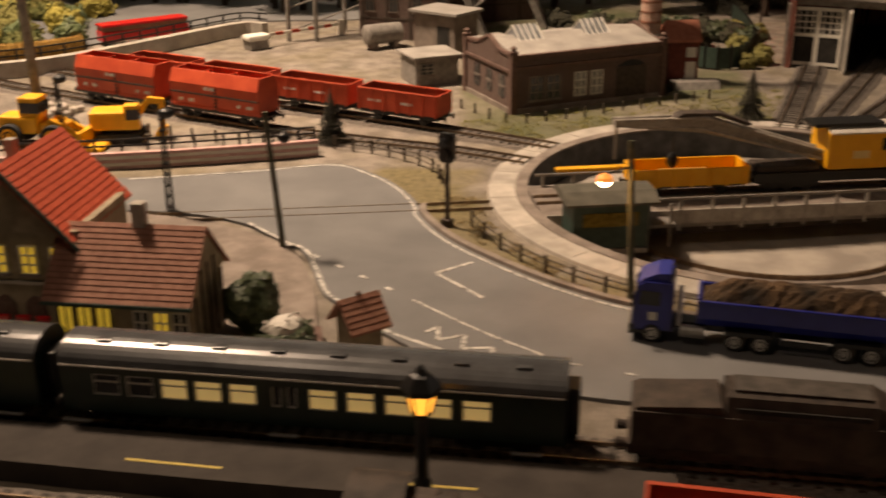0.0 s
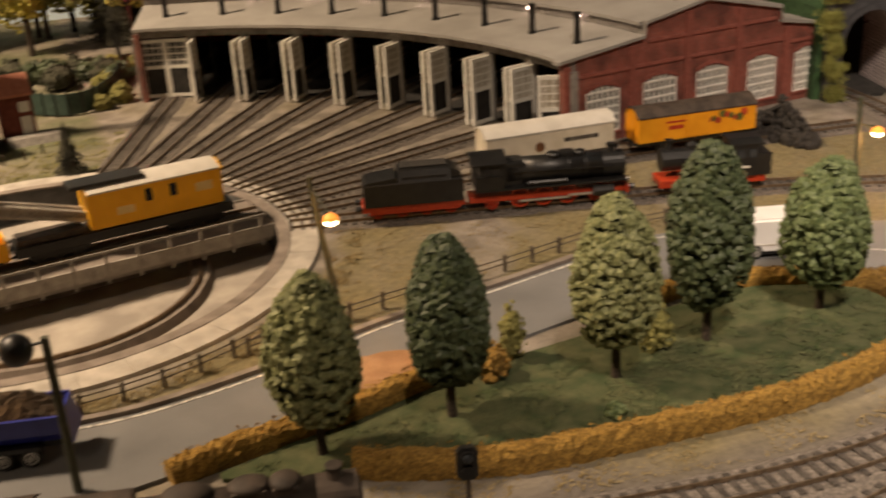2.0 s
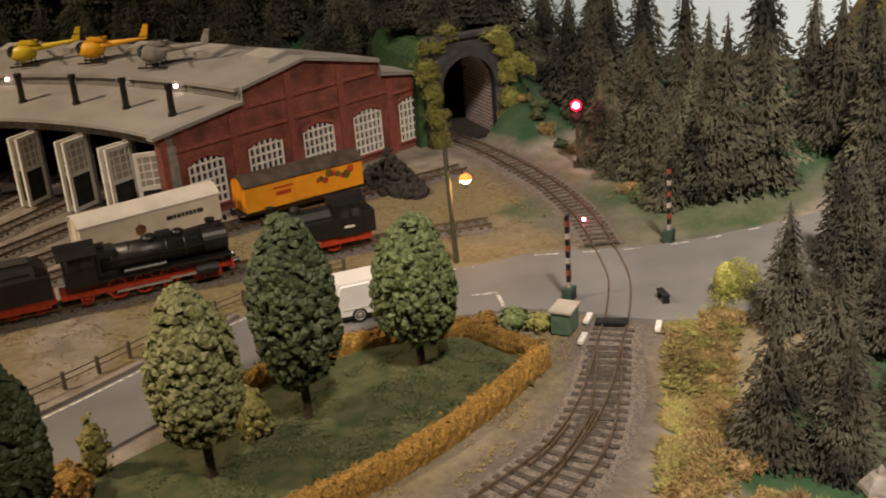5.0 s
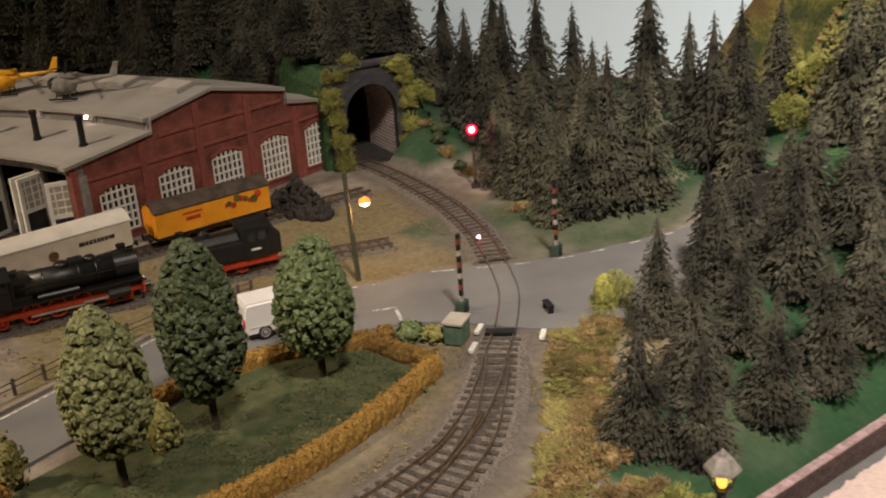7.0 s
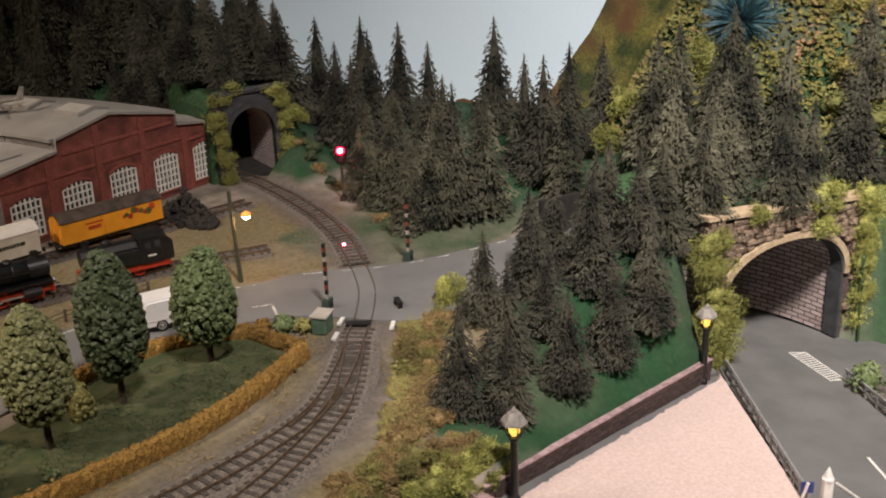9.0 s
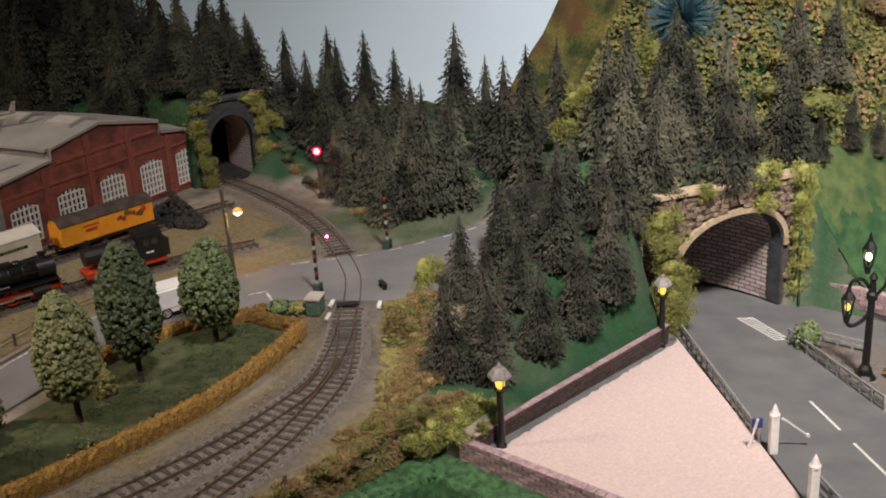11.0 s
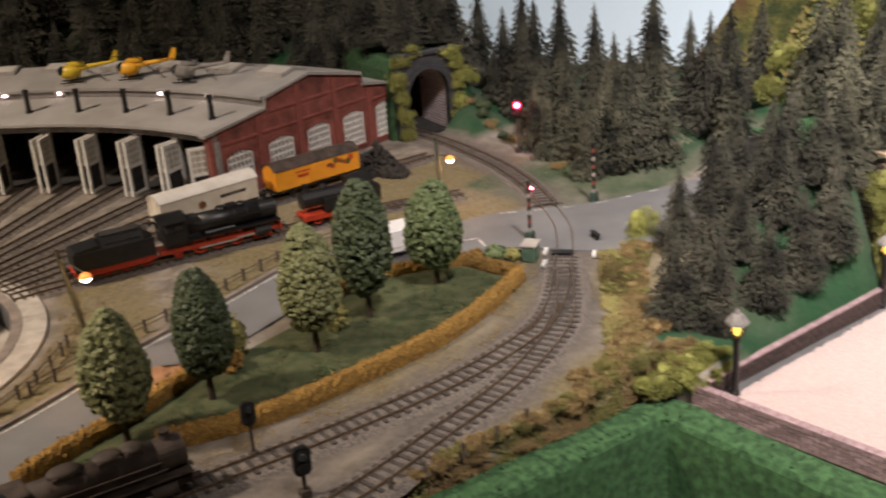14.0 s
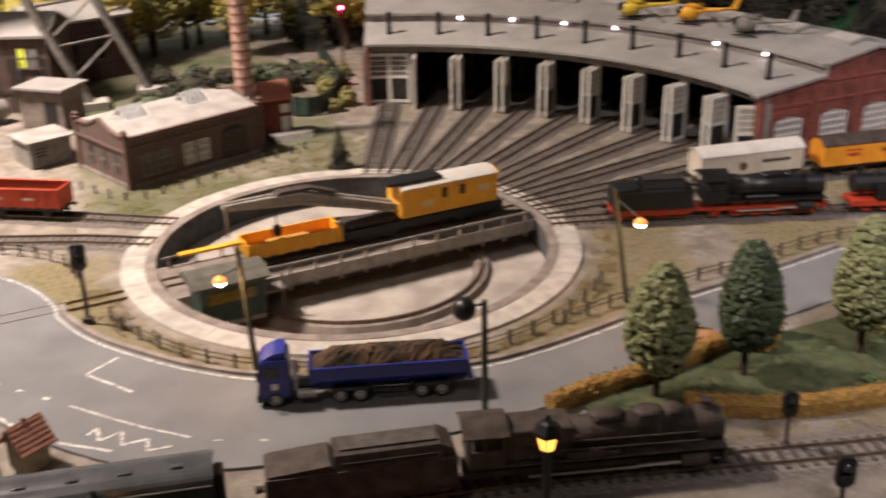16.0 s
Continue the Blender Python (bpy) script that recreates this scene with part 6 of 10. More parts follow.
# ---- lamps ----
def lantern(x, y, z, height, label, group, glow=BULB_YELLOW, scale=1.0, turn=0):
    """An old-fashioned street lantern: black post, glazed head, hipped cap."""
    la = thing("street_lantern", x, y, z, turn, label, "street lamp", group)
    h, s = height, scale
    part("post", lathe(bmesh.new(), [(0.34 * s, 0), (0.34 * s, 0.4 * s), (0.24 * s, 0.55 * s), (0.22 * s, h - 2.1 * s), (0.28 * s, h - 1.95 * s)], 12), BLACK, la)
    head = part("head_frame", lathe(bmesh.new(), [(0.2 * s, h - 2.0 * s), (0.38 * s, h - 1.85 * s), (0.40 * s, h - 1.75 * s)], 6), BLACK, la)
    part("glass", lathe(bmesh.new(), [(0.36 * s, h - 1.75 * s), (0.58 * s, h - 0.85 * s)] if glow is EMBER else [(0.14 * s, h - 1.72 * s), (0.34 * s, h - 1.45 * s), (0.30 * s, h - 1.1 * s), (0.12 * s, h - 0.88 * s)], 6), glow, head, "glowing yellow lantern light")
    for k in range(6):
        a = math.tau * k / 6
        part("bar", rodded((0.38 * s * math.cos(a), 0.38 * s * math.sin(a), h - 1.75 * s), (0.60 * s * math.cos(a), 0.60 * s * math.sin(a), h - 0.85 * s), 0.04 * s, 0.04 * s, 5), BLACK, head)
    part("cap", lathe(bmesh.new(), [(0.78 * s, h - 0.88 * s), (0.74 * s, h - 0.72 * s), (0.42 * s, h - 0.32 * s), (0.2 * s, h - 0.24 * s), (0.16 * s, h - 0.08 * s), (0.03 * s, h + 0.1 * s)], 6), GIRDER if glow is BULB_YELLOW else BLACK, head, "hipped cap")
    return la


lantern(65.5, 23.0, -2.2, 6.1, "black street lantern with a yellow light by the parking place", "parking lanterns")
lantern(90.6, 24.4, -5.9, 6.5, "black street lantern with a yellow light by the parking place", "parking lanterns")
lantern(4.3, 39.5, 0.9, 5.0, "black platform lantern with an orange light", "platform lanterns", EMBER)
lantern(24.7, 36.9, 0.0, 6.6, "black platform lantern with an orange light", "platform lanterns", EMBER)
# twin lantern on the road island
tw = thing("twin_lantern", 94.7, 9.2, parking(94.7, 9.2), 126, "tall black candelabra street lamp with two lit lanterns", "street lamp")
part("post", lathe(bmesh.new(), [(0.85, 0), (0.85, 0.25), (0.6, 0.5), (0.5, 1.0), (0.3, 1.3), (0.26, 6.6), (0.42, 6.8), (0.42, 7.2), (0.28, 7.4), (0.2, 8.3), (0.34, 8.5), (0.05, 9.0)], 14), BLACK, tw)
part("scroll", curved_rod([(0.1, 0, 5.6), (0.7, 0, 4.9), (1.4, 0, 4.6), (1.75, 0, 4.9)], 0.16), BLACK, tw)
part("scroll", curved_rod([(0.2, 0, 7.6), (0.8, 0, 8.4), (1.5, 0, 8.3), (1.75, 0, 7.7)], 0.14), BLACK, tw)
part("scroll", curved_rod([(-0.2, 0, 7.0), (-0.9, 0, 7.8), (-1.0, 0, 8.6)], 0.14), BLACK, tw)
for ax, az in ((1.75, 4.9), (0.5, 8.9)):
    head = part("lantern_head", lathe(bmesh.new(), [(0.2, az), (0.30, az + 0.5), (0.29, az + 0.6)], 6, ax), BLACK, tw)
    for k in range(6):
        a = math.tau * k / 6
        part("bar", rodded((ax + 0.29 * math.cos(a), 0.29 * math.sin(a), az + 0.55), (ax + 0.50 * math.cos(a), 0.50 * math.sin(a), az + 2.0), 0.055, 0.055, 5), BLACK, head)
    part("cap", lathe(bmesh.new(), [(0.56, az + 2.0), (0.45, az + 2.2), (0.22, az + 2.55), (0.16, az + 2.8), (0.03, az + 3.3)], 6, ax), BLACK, head)
    part("flame_bulb", ball(bmesh.new(), ax, 0, az + 1.3, 0.26, 0.8, 0.8, 1.3), BULB if ax < 1 else BULB_YELLOW, head, "glowing flame-shaped bulb")


def mast_lamp(foot, top, bulb, lit, label):
    """A wooden mast, a little out of plumb, with a shaded lamp on an arm."""
    m = thing("mast_lamp", foot[0], foot[1], 0, 0, label, "street lamp", "lamps on wooden masts")
    tip = Vector((top[0] - foot[0], top[1] - foot[1], top[2]))
    b = Vector((bulb[0] - foot[0], bulb[1] - foot[1], bulb[2]))
    part("mast", rodded((0, 0, -0.1), tip, 0.19, 0.15, 9), POLE_GREEN, m)
    arm = part("arm", rodded(tip * (b.z + 0.5) / tip.z, b + Vector((0, 0, 0.3)), 0.05, 0.05, 6), POLE_GREEN, m)
    # a lit shade glows itself, to imitate the halo of its bulb
    part("lamp_shade", lathe(bmesh.new(), [(0.42, b.z - 0.02), (0.35, b.z + 0.17), (0.12, b.z + 0.34)], 12, b.x, b.y), HALO_SHADE if lit else BLACK, arm, "enamel shade glowing to imitate the bulb halo" if lit else "dark shade")
    part("lamp_bulb", ball(bmesh.new(), b.x, b.y, b.z - 0.06, 0.36, 1, 1, 0.8), BULB if lit else BLACK, arm, "glowing warm bulb" if lit else "dark unlit globe")
    if lit:
        data = bpy.data.lights.new("mast_bulb", "POINT")
        data.energy, data.color, data.shadow_soft_size = 0.07, (1.0, 0.5, 0.16), 0.006
        ob = new("mast_bulb", data)
        ob.matrix_world = at(bulb[0], bulb[1], bulb[2] - 0.8)
    return m


mast_lamp((14.3, 57.3), (13.9, 58.0, 8.5), (12.6, 57.3, 6.7), True, "olive wooden mast with a glowing lamp beside the road")
mast_lamp((40.4, 57.9), (39.6, 58.8, 8.2), (39.7, 55.4, 7.0), True, "olive wooden mast with a glowing lamp beside the road")
mast_lamp((74.0, 57.0), (73.7, 57.0, 7.7), (74.7, 56.4, 5.55), True, "olive wooden mast with a glowing lamp near the crossing")
mast_lamp((-4.7, 64.6), (-5.3, 64.7, 8.1), (-4.3, 64.6, 6.7), False, "dark olive wooden mast with an unlit lamp")
globe = thing("globe_lamp", 25.8, 47.8, 0, 170, "black mast with a dark unlit globe on its arm", "street lamp", "lamps on wooden masts")
part("mast", rodded((0, 0, -0.1), (0, 0, 7.4), 0.2, 0.17, 9), POLE_GREEN, globe)
part("arm", rodded((0, 0, 7.2), (0.9, 0, 7.1), 0.07, 0.07, 6), BLACK, globe)
part("globe", ball(bmesh.new(), 1.15, 0, 7.0, 0.68, 1, 1, 1, 3), BLACK, globe, "dark globe", True)
for x, y, h, lab in ((-12.8, 70.7, 6.4, "dark lattice road lamp on a white base"), (-24.4, 84.7, 5.2, "dark mast before the builder's yard")):
    m = thing("lattice_mast", x, y, 0, 0, lab, "mast", "dark masts by the road")
    for dx, dy in ((-0.18, -0.18), (0.18, -0.18), (0.18, 0.18), (-0.18, 0.18)):
        part("leg", rodded((dx, dy, 0), (dx * 0.5, dy * 0.5, h), 0.06, 0.05, 5), BLACK, m)
    for k in range(9):
        z = h * (k + 0.5) / 9
        part("brace", boxed(-0.2, 0.2, -0.2, 0.2, z - 0.04, z + 0.04), BLACK, m)
    part("lamp_head", ball(bmesh.new(), 0.3, 0, h, 0.42, 1.3, 1, 0.8), BLACK, m)
big = thing("telegraph_pole", -27.0, 87.5, 0, 0, "thick grey wooden pole at the builder's yard", "pole")
part("shaft", rodded((0, 0, 0), (-0.3, 0, 14), 0.42, 0.34, 10), GIRDER, big)


def light_signal(x, y, h, turn, label, lit=False, k=1.0):
    s = thing("light_signal", x, y, 0, turn, label, "signal", "railway signals")
    part("post", boxed(-0.12 * k, 0.12 * k, -0.12 * k, 0.12 * k, 0, h - 0.6, 0.02), SOOT, s)
    head = part("head", prism(bmesh.new(), [(u * k, h + v * k) for u, v in ((-0.34, -1.9), (0.34, -1.9), (0.55, -1.65), (0.55, -0.25), (0.34, 0), (-0.34, 0), (-0.55, -0.25), (-0.55, -1.65))], -0.18 * k, 0.18 * k, "y"), BLACK, s)
    part("foot", boxed(-0.35 * k, 0.35 * k, -0.3 * k, 0.3 * k, -0.05, 0.4, 0.05), SOOT, s)
    for z in (0.5, 1.35):
        part("lens_hood", rodded((0, -0.18 * k, h - z * k), (0, -0.42 * k, h - (z - 0.04) * k), 0.34 * k, 0.34 * k, 12), BLACK, head)
    part("lens", ball(bmesh.new(), 0, -0.46 * k, h - 0.5 * k, 0.28 * k, 1, 0.4, 1), RED_LAMP if lit else GLASS, s, "glowing red lens" if lit else "dark lens")
    if lit:
        # glowing disc wider than the hood, imitates the red halo of the lens
        part("lens_halo", rodded((0, -0.40 * k, h - 0.5 * k), (0, -0.46 * k, h - 0.5 * k), 0.44 * k, 0.44 * k, 16), RED_RING, s, "red glowing disc for the halo of the lens")
        data = bpy.data.lights.new("signal_light", "POINT")
        data.energy, data.color, data.shadow_soft_size = 0.035, (1.0, 0.03, 0.08), 0.004
        ob = new("signal_light", data)
        ob.matrix_world = at(x, y, h - 0.5) @ Matrix.Translation(Vector((math.sin(math.radians(turn)), -math.cos(math.radians(turn)), 0)) * 0.014)
    return s


light_signal(93.3, 64.8, 5.6, -50, "black light signal showing red beside the tunnel track", True)
light_signal(4.7, 68.6, 5.8, -30, "dark rusty light signal by the turntable track", k=0.95)
light_signal(39.8, 38.7, 3.6, -15, "small dark dwarf signal before the hedge", k=0.75)
light_signal(39.3, 33.4, 3.0, -20, "small black dwarf signal between the tracks", k=0.88)


STRIPE = (surface("dull_white_stripe", (0.30, 0.27, 0.24), (0.42, 0.38, 0.34), 200, 0.7, 0.1), surface("dull_red_stripe", (0.16, 0.035, 0.02), (0.24, 0.06, 0.035), 200, 0.7, 0.1))


def half_barrier(x, y, h, turn, label):
    b = thing("crossing_barrier", x, y, 0, turn, label, "level crossing barrier", "barriers of the level crossing")
    part("housing", boxed(-0.4, 0.4, -0.3, 0.3, 0, 0.9, 0.06), CABIN_GREEN, b)
    boom = part("boom", boxed(-0.14, 0.14, -0.1, 0.1, 0.6, h, 0.02), BLACK, b, "raised boom")
    k, z = 0, 0.9
    while z < h - 0.5:
        part("stripe", boxed(-0.145, 0.145, -0.105, 0.105, z, z + 0.34), STRIPE[k % len(STRIPE)], boom)
        z += 0.75
        k += 1
    part("weight", boxed(-0.25, 0.25, -0.35, 0.35, 0.2, 0.6, 0.05), BLACK, b)
    return b


half_barrier(74.4, 47.3, 5.3, 20, "upright black and white crossing barrier by the park")
half_barrier(85.2, 48.9, 5.6, 20, "upright red and dark crossing barrier by the firs")
cab = thing("relay_cabinet", 71.5, 44.8, 0.05, 25, "small green relay cabinet with a pale lid by the crossing", "cabinet")
part("body", boxed(-0.75, 0.75, -0.55, 0.55, 0, 1.25, 0.05), surface("cabinet_green", (0.06, 0.11, 0.075), (0.10, 0.16, 0.11), 150, 0.6, 0.15), cab)
part("lid", boxed(-0.85, 0.85, -0.65, 0.65, 1.25, 1.42, 0.05), CONCRETE, cab, "pale lid")
for x, y, r in ((73.2, 44.7, 30), (75.0, 41.2, 35), (71.2, 43.2, 30)):
    ob = tagged(part("kerb_stone", boxed(-0.6, 0.6, -0.16, 0.16, 0, 0.2, 0.04), PAINT_LINE), "white kerb stone beside the crossing", "kerb stone", "kerb stones of the crossing")
    ob.matrix_world = at(x, y, 0.05, r)
ob = tagged(part("crossing_timber", boxed(-0.35, 0.35, -0.9, 0.9, 0, 0.2, 0.03), BLACK), "dark timber between the rails at the crossing", "timber")
ob.matrix_world = at(73.5, 43.2, 0.2, 40)
bench = thing("bench", 77.8, 43.2, 0.1, 60, "tiny dark bench beside the road", "bench")
part("seat", boxed(-0.6, 0.6, -0.2, 0.2, 0.45, 0.55), BLACK, bench)
for x in (-0.45, 0.45):
    part("leg", boxed(x - 0.06, x + 0.06, -0.18, 0.18, 0, 0.46), BLACK, bench)


# orange light on the road, painted as a flat coloured patch
rng = random.Random(12)
rust = tagged(part("rusty_grit", flat(bmesh.new(), [(40.3 + 3.6 * math.cos(a * 0.26) * rng.uniform(0.75, 1.1), 51.4 + 2.2 * math.sin(a * 0.26) * rng.uniform(0.75, 1.1)) for a in range(24)], 0.124, 0.01), surface("rusty_grit", (0.30, 0.155, 0.075), (0.42, 0.24, 0.125), 60, 0.95, 0.4, vary=0.25)), "patch of orange light painted on the road", "road surface", kind="structure")


# ---- weathered post fence round the turntable and yard ----
def post_fence(points, label, step=1.9, height=1.0, rail=True):
    line = curve(points, step)
    f = thing("post_fence", 0, 0, 0, 0, label, "fence", "post fences")
    for p in line:
        part("post", boxed(p.x - 0.09, p.x + 0.09, p.y - 0.09, p.y + 0.09, -0.1, height), FENCE_BROWN, f)
    if rail:
        for z in (0.45, 0.8):
            part("rail", sweep(bmesh.new(), [Vector((p.x, p.y, z)) for p in line], [(-0.03, -0.03), (0.03, -0.03), (0.03, 0.03), (-0.03, 0.03)]), FENCE_BROWN, f)
    return f


ring = [polar(20.0, a) for a in range(198, 322, 8)]
post_fence(ring, "weathered post and rail fence round the turntable", rail=True)
post_fence([(35, 56.6), (42.5, 58.4), (51, 59.8), (60, 61.6), (68, 61.0)], "weathered post and rail fence along the road")
post_fence([(-4, 84.6), (0, 82.8), (3.2, 79.6), (4.2, 76.6)], "weathered post fence along the curve", 1.5)
post_fence([(5.4, 96.4), (9.4, 91.8), (14, 93.2), (22, 97.4), (27, 100)], "weathered post fence below the workshop", 1.7, 0.8, False)
post_fence([(-31, 93.5), (-20, 88.5), (-11, 85.6), (-6.5, 84.6)], "weathered post fence before the hopper wagons", 1.8, 0.9, False)
post_fence([(52.4, 29.0), (48.9, 29.1), (46.2, 29.5), (42.5, 30.1)], "row of short weathered stumps above the turf", 2.4, 0.9, False)
tagged(part("kerb", sweep(bmesh.new(), curve([(p[0], p[1], 0) for p in FAR_EDGE[7:20]], 0.6), [(-0.02, -0.1), (0.42, -0.1), (0.42, 0.34), (0.02, 0.34)]), CONCRETE_DARK), "weathered grey kerb along the road bend", "kerb", kind="structure")

# small red glowing ball on a black stub at the crossing track
lamp = thing("track_dot", 84.0, 55.3, 0.0, 0, "tiny red glowing ball at the crossing track", "lamp")
part("stub", rodded((0, 0, -0.1), (0, 0, 0.35), 0.10, 0.08, 8), BLACK, lamp)
part("red_ball", ball(bmesh.new(), 0, 0, 0.42, 0.14), RED_LAMP, lamp, "glowing red ball")

# ---- loose grass and scatter: tufts too small to count ----
def tufts(name, spots, material, label, height=0.28, seed=1):
    rng = random.Random(seed)
    verts, faces = [], []
    for x, y, z in spots:
        h = height * rng.uniform(0.5, 1.4)
        for k in range(4):
            a = rng.uniform(0, math.tau)
            w, l = h * 0.45, h * rng.uniform(0.8, 2.4)
            c, s = math.cos(a), math.sin(a)
            n = len(verts)
            for px, py, pz in ((x - s * w, y + c * w, z - 0.03), (x + s * w, y - c * w, z - 0.03), (x + c * l, y + s * l, z + h * 0.6)):
                verts.append((px * UNIT, py * UNIT, pz * UNIT))
            faces.append((n, n + 1, n + 2))
    mesh = bpy.data.meshes.new(name)
    mesh.from_pydata(verts, [], faces)
    mesh.materials.append(material)
    return tagged(new(name, mesh), label, "grass", kind="stuff")


def scatter(n, x0, x1, y0, y1, keep, seed, lift=0.0):
    rng = random.Random(seed)
    out = []
    while len(out) < n:
        x, y = rng.uniform(x0, x1), rng.uniform(y0, y1)
        if keep(x, y) and noise.noise(Vector((x * 0.45, y * 0.45, seed))) > -0.12:
            out.append((x, y, land(x, y) - 0.02 + lift))
    return out


def off_track(x, y, d=2.0):
    return min(math.hypot(x - p.x, y - p.y) for p in TRACK_LINES) > d


tufts("dry_grass", scatter(2600, 40, 92, 55, 72, lambda x, y: y < 73.5 - (x - 60) * 0.10 and y > 61.2 - abs(x - 60) * 0.12 and math.hypot(x - HUB[0], y - HUB[1]) > 19 and off_track(x, y), 1), DRY_GRASS, "dry yellowish grass between road and engine shed", 0.08, 1)
tufts("dry_grass", scatter(2400, 2, 50, 52, 74, lambda x, y: 18.6 < math.hypot(x - HUB[0], y - HUB[1]) < 20.6, 2), DRY_GRASS, "dry yellowish grass round the turntable", 0.09, 2)
tufts("scrub_grass", scatter(3000, 55, 79, 26, 41, lambda x, y: 2.6 < min(math.hypot(x - p.x, y - p.y) for p in TRACK_LINES) < 5.2 and y < 35 + (x - 68) * 0.8, 3), SCRUB_DRY, "ochre dry weeds beside the track", 0.20, 3)
tufts("scrub_grass", scatter(1500, 55, 79, 26, 41, lambda x, y: 2.2 < min(math.hypot(x - p.x, y - p.y) for p in TRACK_LINES) < 5.2 and y < 35 + (x - 68) * 0.8, 4), SCRUB, "yellow-green weeds beside the track", 0.26, 4)
tufts("verge_grass", scatter(1500, 36, 72, 34, 46, lambda x, y: 1.9 < min(math.hypot(x - p.x, y - p.y) for p in TRACK_LINES) < 4.2 and y > 37.5, 5), DRY_GRASS, "short dry grass between hedge and track", 0.07, 5)
tufts("lawn_grass", [(x, y, 0.17) for x, y, z in scatter(2600, 33, 67, 41.5, 50, lambda x, y: y < 46 + (x - 31) * 0.12 and y > 43.2 - (x - 37) * 0.13 and y > 41.2, 6)], LAWN, "short grass of the park lawn", 0.13, 6)
tufts("yard_grass", scatter(2200, 4, 34, 86, 104, lambda x, y: math.hypot(x - HUB[0], y - HUB[1]) > 17.5 and y < 94 + (x - 9) * 0.45, 7), SCRUB, "thin olive grass below the workshop", 0.11, 7)
box_spots = []
rng = random.Random(9)
for p, n in zip(lip, sides(lip)):
    for _ in range(16):
        u = rng.uniform(-1.35, 1.5)
        box_spots.append((p.x + n.x * u, p.y + n.y * u, p.z + (0.1 if -0.9 < u < 0.9 else -0.12)))
tufts("turf_pile", box_spots, TURF, "rough pile of the green turf", 0.10, 8)


# ---- leaf scatter and flock on the hillside ----
def flakes(name, count, material, label, seed, patch):
    """Small leaf flakes strewn over the lumpy slope."""
    rng = random.Random(seed)
    verts, faces, tries = [], [], 0
    while len(faces) < count and tries < count * 30:
        tries += 1
        x, y = rng.uniform(110, 150), rng.uniform(12, 52)
        z = land(x, y)
        if z < 4.5 or noise.noise(Vector((x * 0.22, y * 0.22, seed))) < patch:
            continue
        z += 0.25 + 0.7 * noise.noise(Vector((x * 0.6, y * 0.6, 2))) + rng.uniform(0, 0.5)
        s = rng.uniform(0.16, 0.42)
        u = Vector((rng.gauss(0, 1), rng.gauss(0, 1), rng.gauss(0, 1))).normalized()
        v = u.orthogonal().normalized()
        n = len(verts)
        c = Vector((x, y, z))
        for p in (c + u * s, c + v * s * 0.7, c - u * s, c - v * s * 0.7):
            verts.append(tuple(p * UNIT))
        faces.append((n, n + 1, n + 2, n + 3))
    mesh = bpy.data.meshes.new(name)
    mesh.from_pydata(verts, [], faces)
    mesh.materials.append(material)
    return tagged(new(name, mesh), label, "foliage", kind="stuff")


flakes("leaf_scatter", 11000, HILL_LEAF[0], "olive leaf flakes strewn over the hillside", 21, -0.5)
flakes("leaf_scatter", 9000, HILL_LEAF[1], "green leaf flakes strewn over the hillside", 22, -0.1)
flakes("leaf_scatter", 7000, SCRUB, "yellow-green leaf flakes strewn over the hillside", 23, 0.05)
flakes("leaf_scatter", 2600, surface("pink_rust_leaf", (0.26, 0.15, 0.075), (0.42, 0.27, 0.15), 300, 0.95, 0.3, vary=0.3), "pale rust-coloured leaf flakes on the hillside", 24, 0.12)
FLOCK = surface("yellow_green_flock", (0.032, 0.064, 0.018), (0.082, 0.105, 0.034), 45, 0.95, 0.9, fine=1400, vary=0.5)
BANK = surface("dark_green_flock", (0.016, 0.055, 0.018), (0.048, 0.102, 0.034), 60, 0.95, 0.9, fine=1400, vary=0.5)


def bank(name, x0, x1, y0, y1, keep, material, label, lift):
    """A flocked mat that follows the slope."""
    step = 0.25
    nx, ny = int((x1 - x0) / step) + 1, int((y1 - y0) / step) + 1
    verts, faces = [], []
    for j in range(ny):
        for i in range(nx):
            x, y = x0 + i * step, y0 + j * step
            z = land(x, y) + lift + 0.5 * max(0.0, noise.noise(Vector((x * 0.3, y * 0.3, 3)))) + 0.12 * noise.noise(Vector((x * 1.7, y * 1.7, 5)))
            verts.append((x * UNIT, y * UNIT, z * UNIT))
    for j in range(ny - 1):
        for i in range(nx - 1):
            if keep(x0 + (i + 0.5) * step, y0 + (j + 0.5) * step):
                a = j * nx + i
                faces.append((a, a + 1, a + nx + 1, a + nx))
    mesh = bpy.data.meshes.new(name)
    mesh.from_pydata(verts, [], faces)
    mesh.materials.append(material)
    return tagged(new(name, mesh), label, "ground", kind="structure")


def above(x, y):
    return land(x, y) - parking(112, y) + 3.5 * noise.noise(Vector((x * 0.9, y * 0.9, 9)))


bank("bank_flock", 110, 130, 2, 27, lambda x, y: above(x, y) >= 7.5 and land(x, y) < 7, FLOCK, "yellow-green flocked bank by the road tunnel", 0.14)
bank("bank_turf", 110, 126, 2, 27, lambda x, y: 1.0 < above(x, y) < 9.0, BANK, "dark green flocked bank behind the low wall", 0.08)


# ---- low ochre scrub running down to the turf ----
rng = random.Random(44)
dry_spots, fresh_spots = [], []
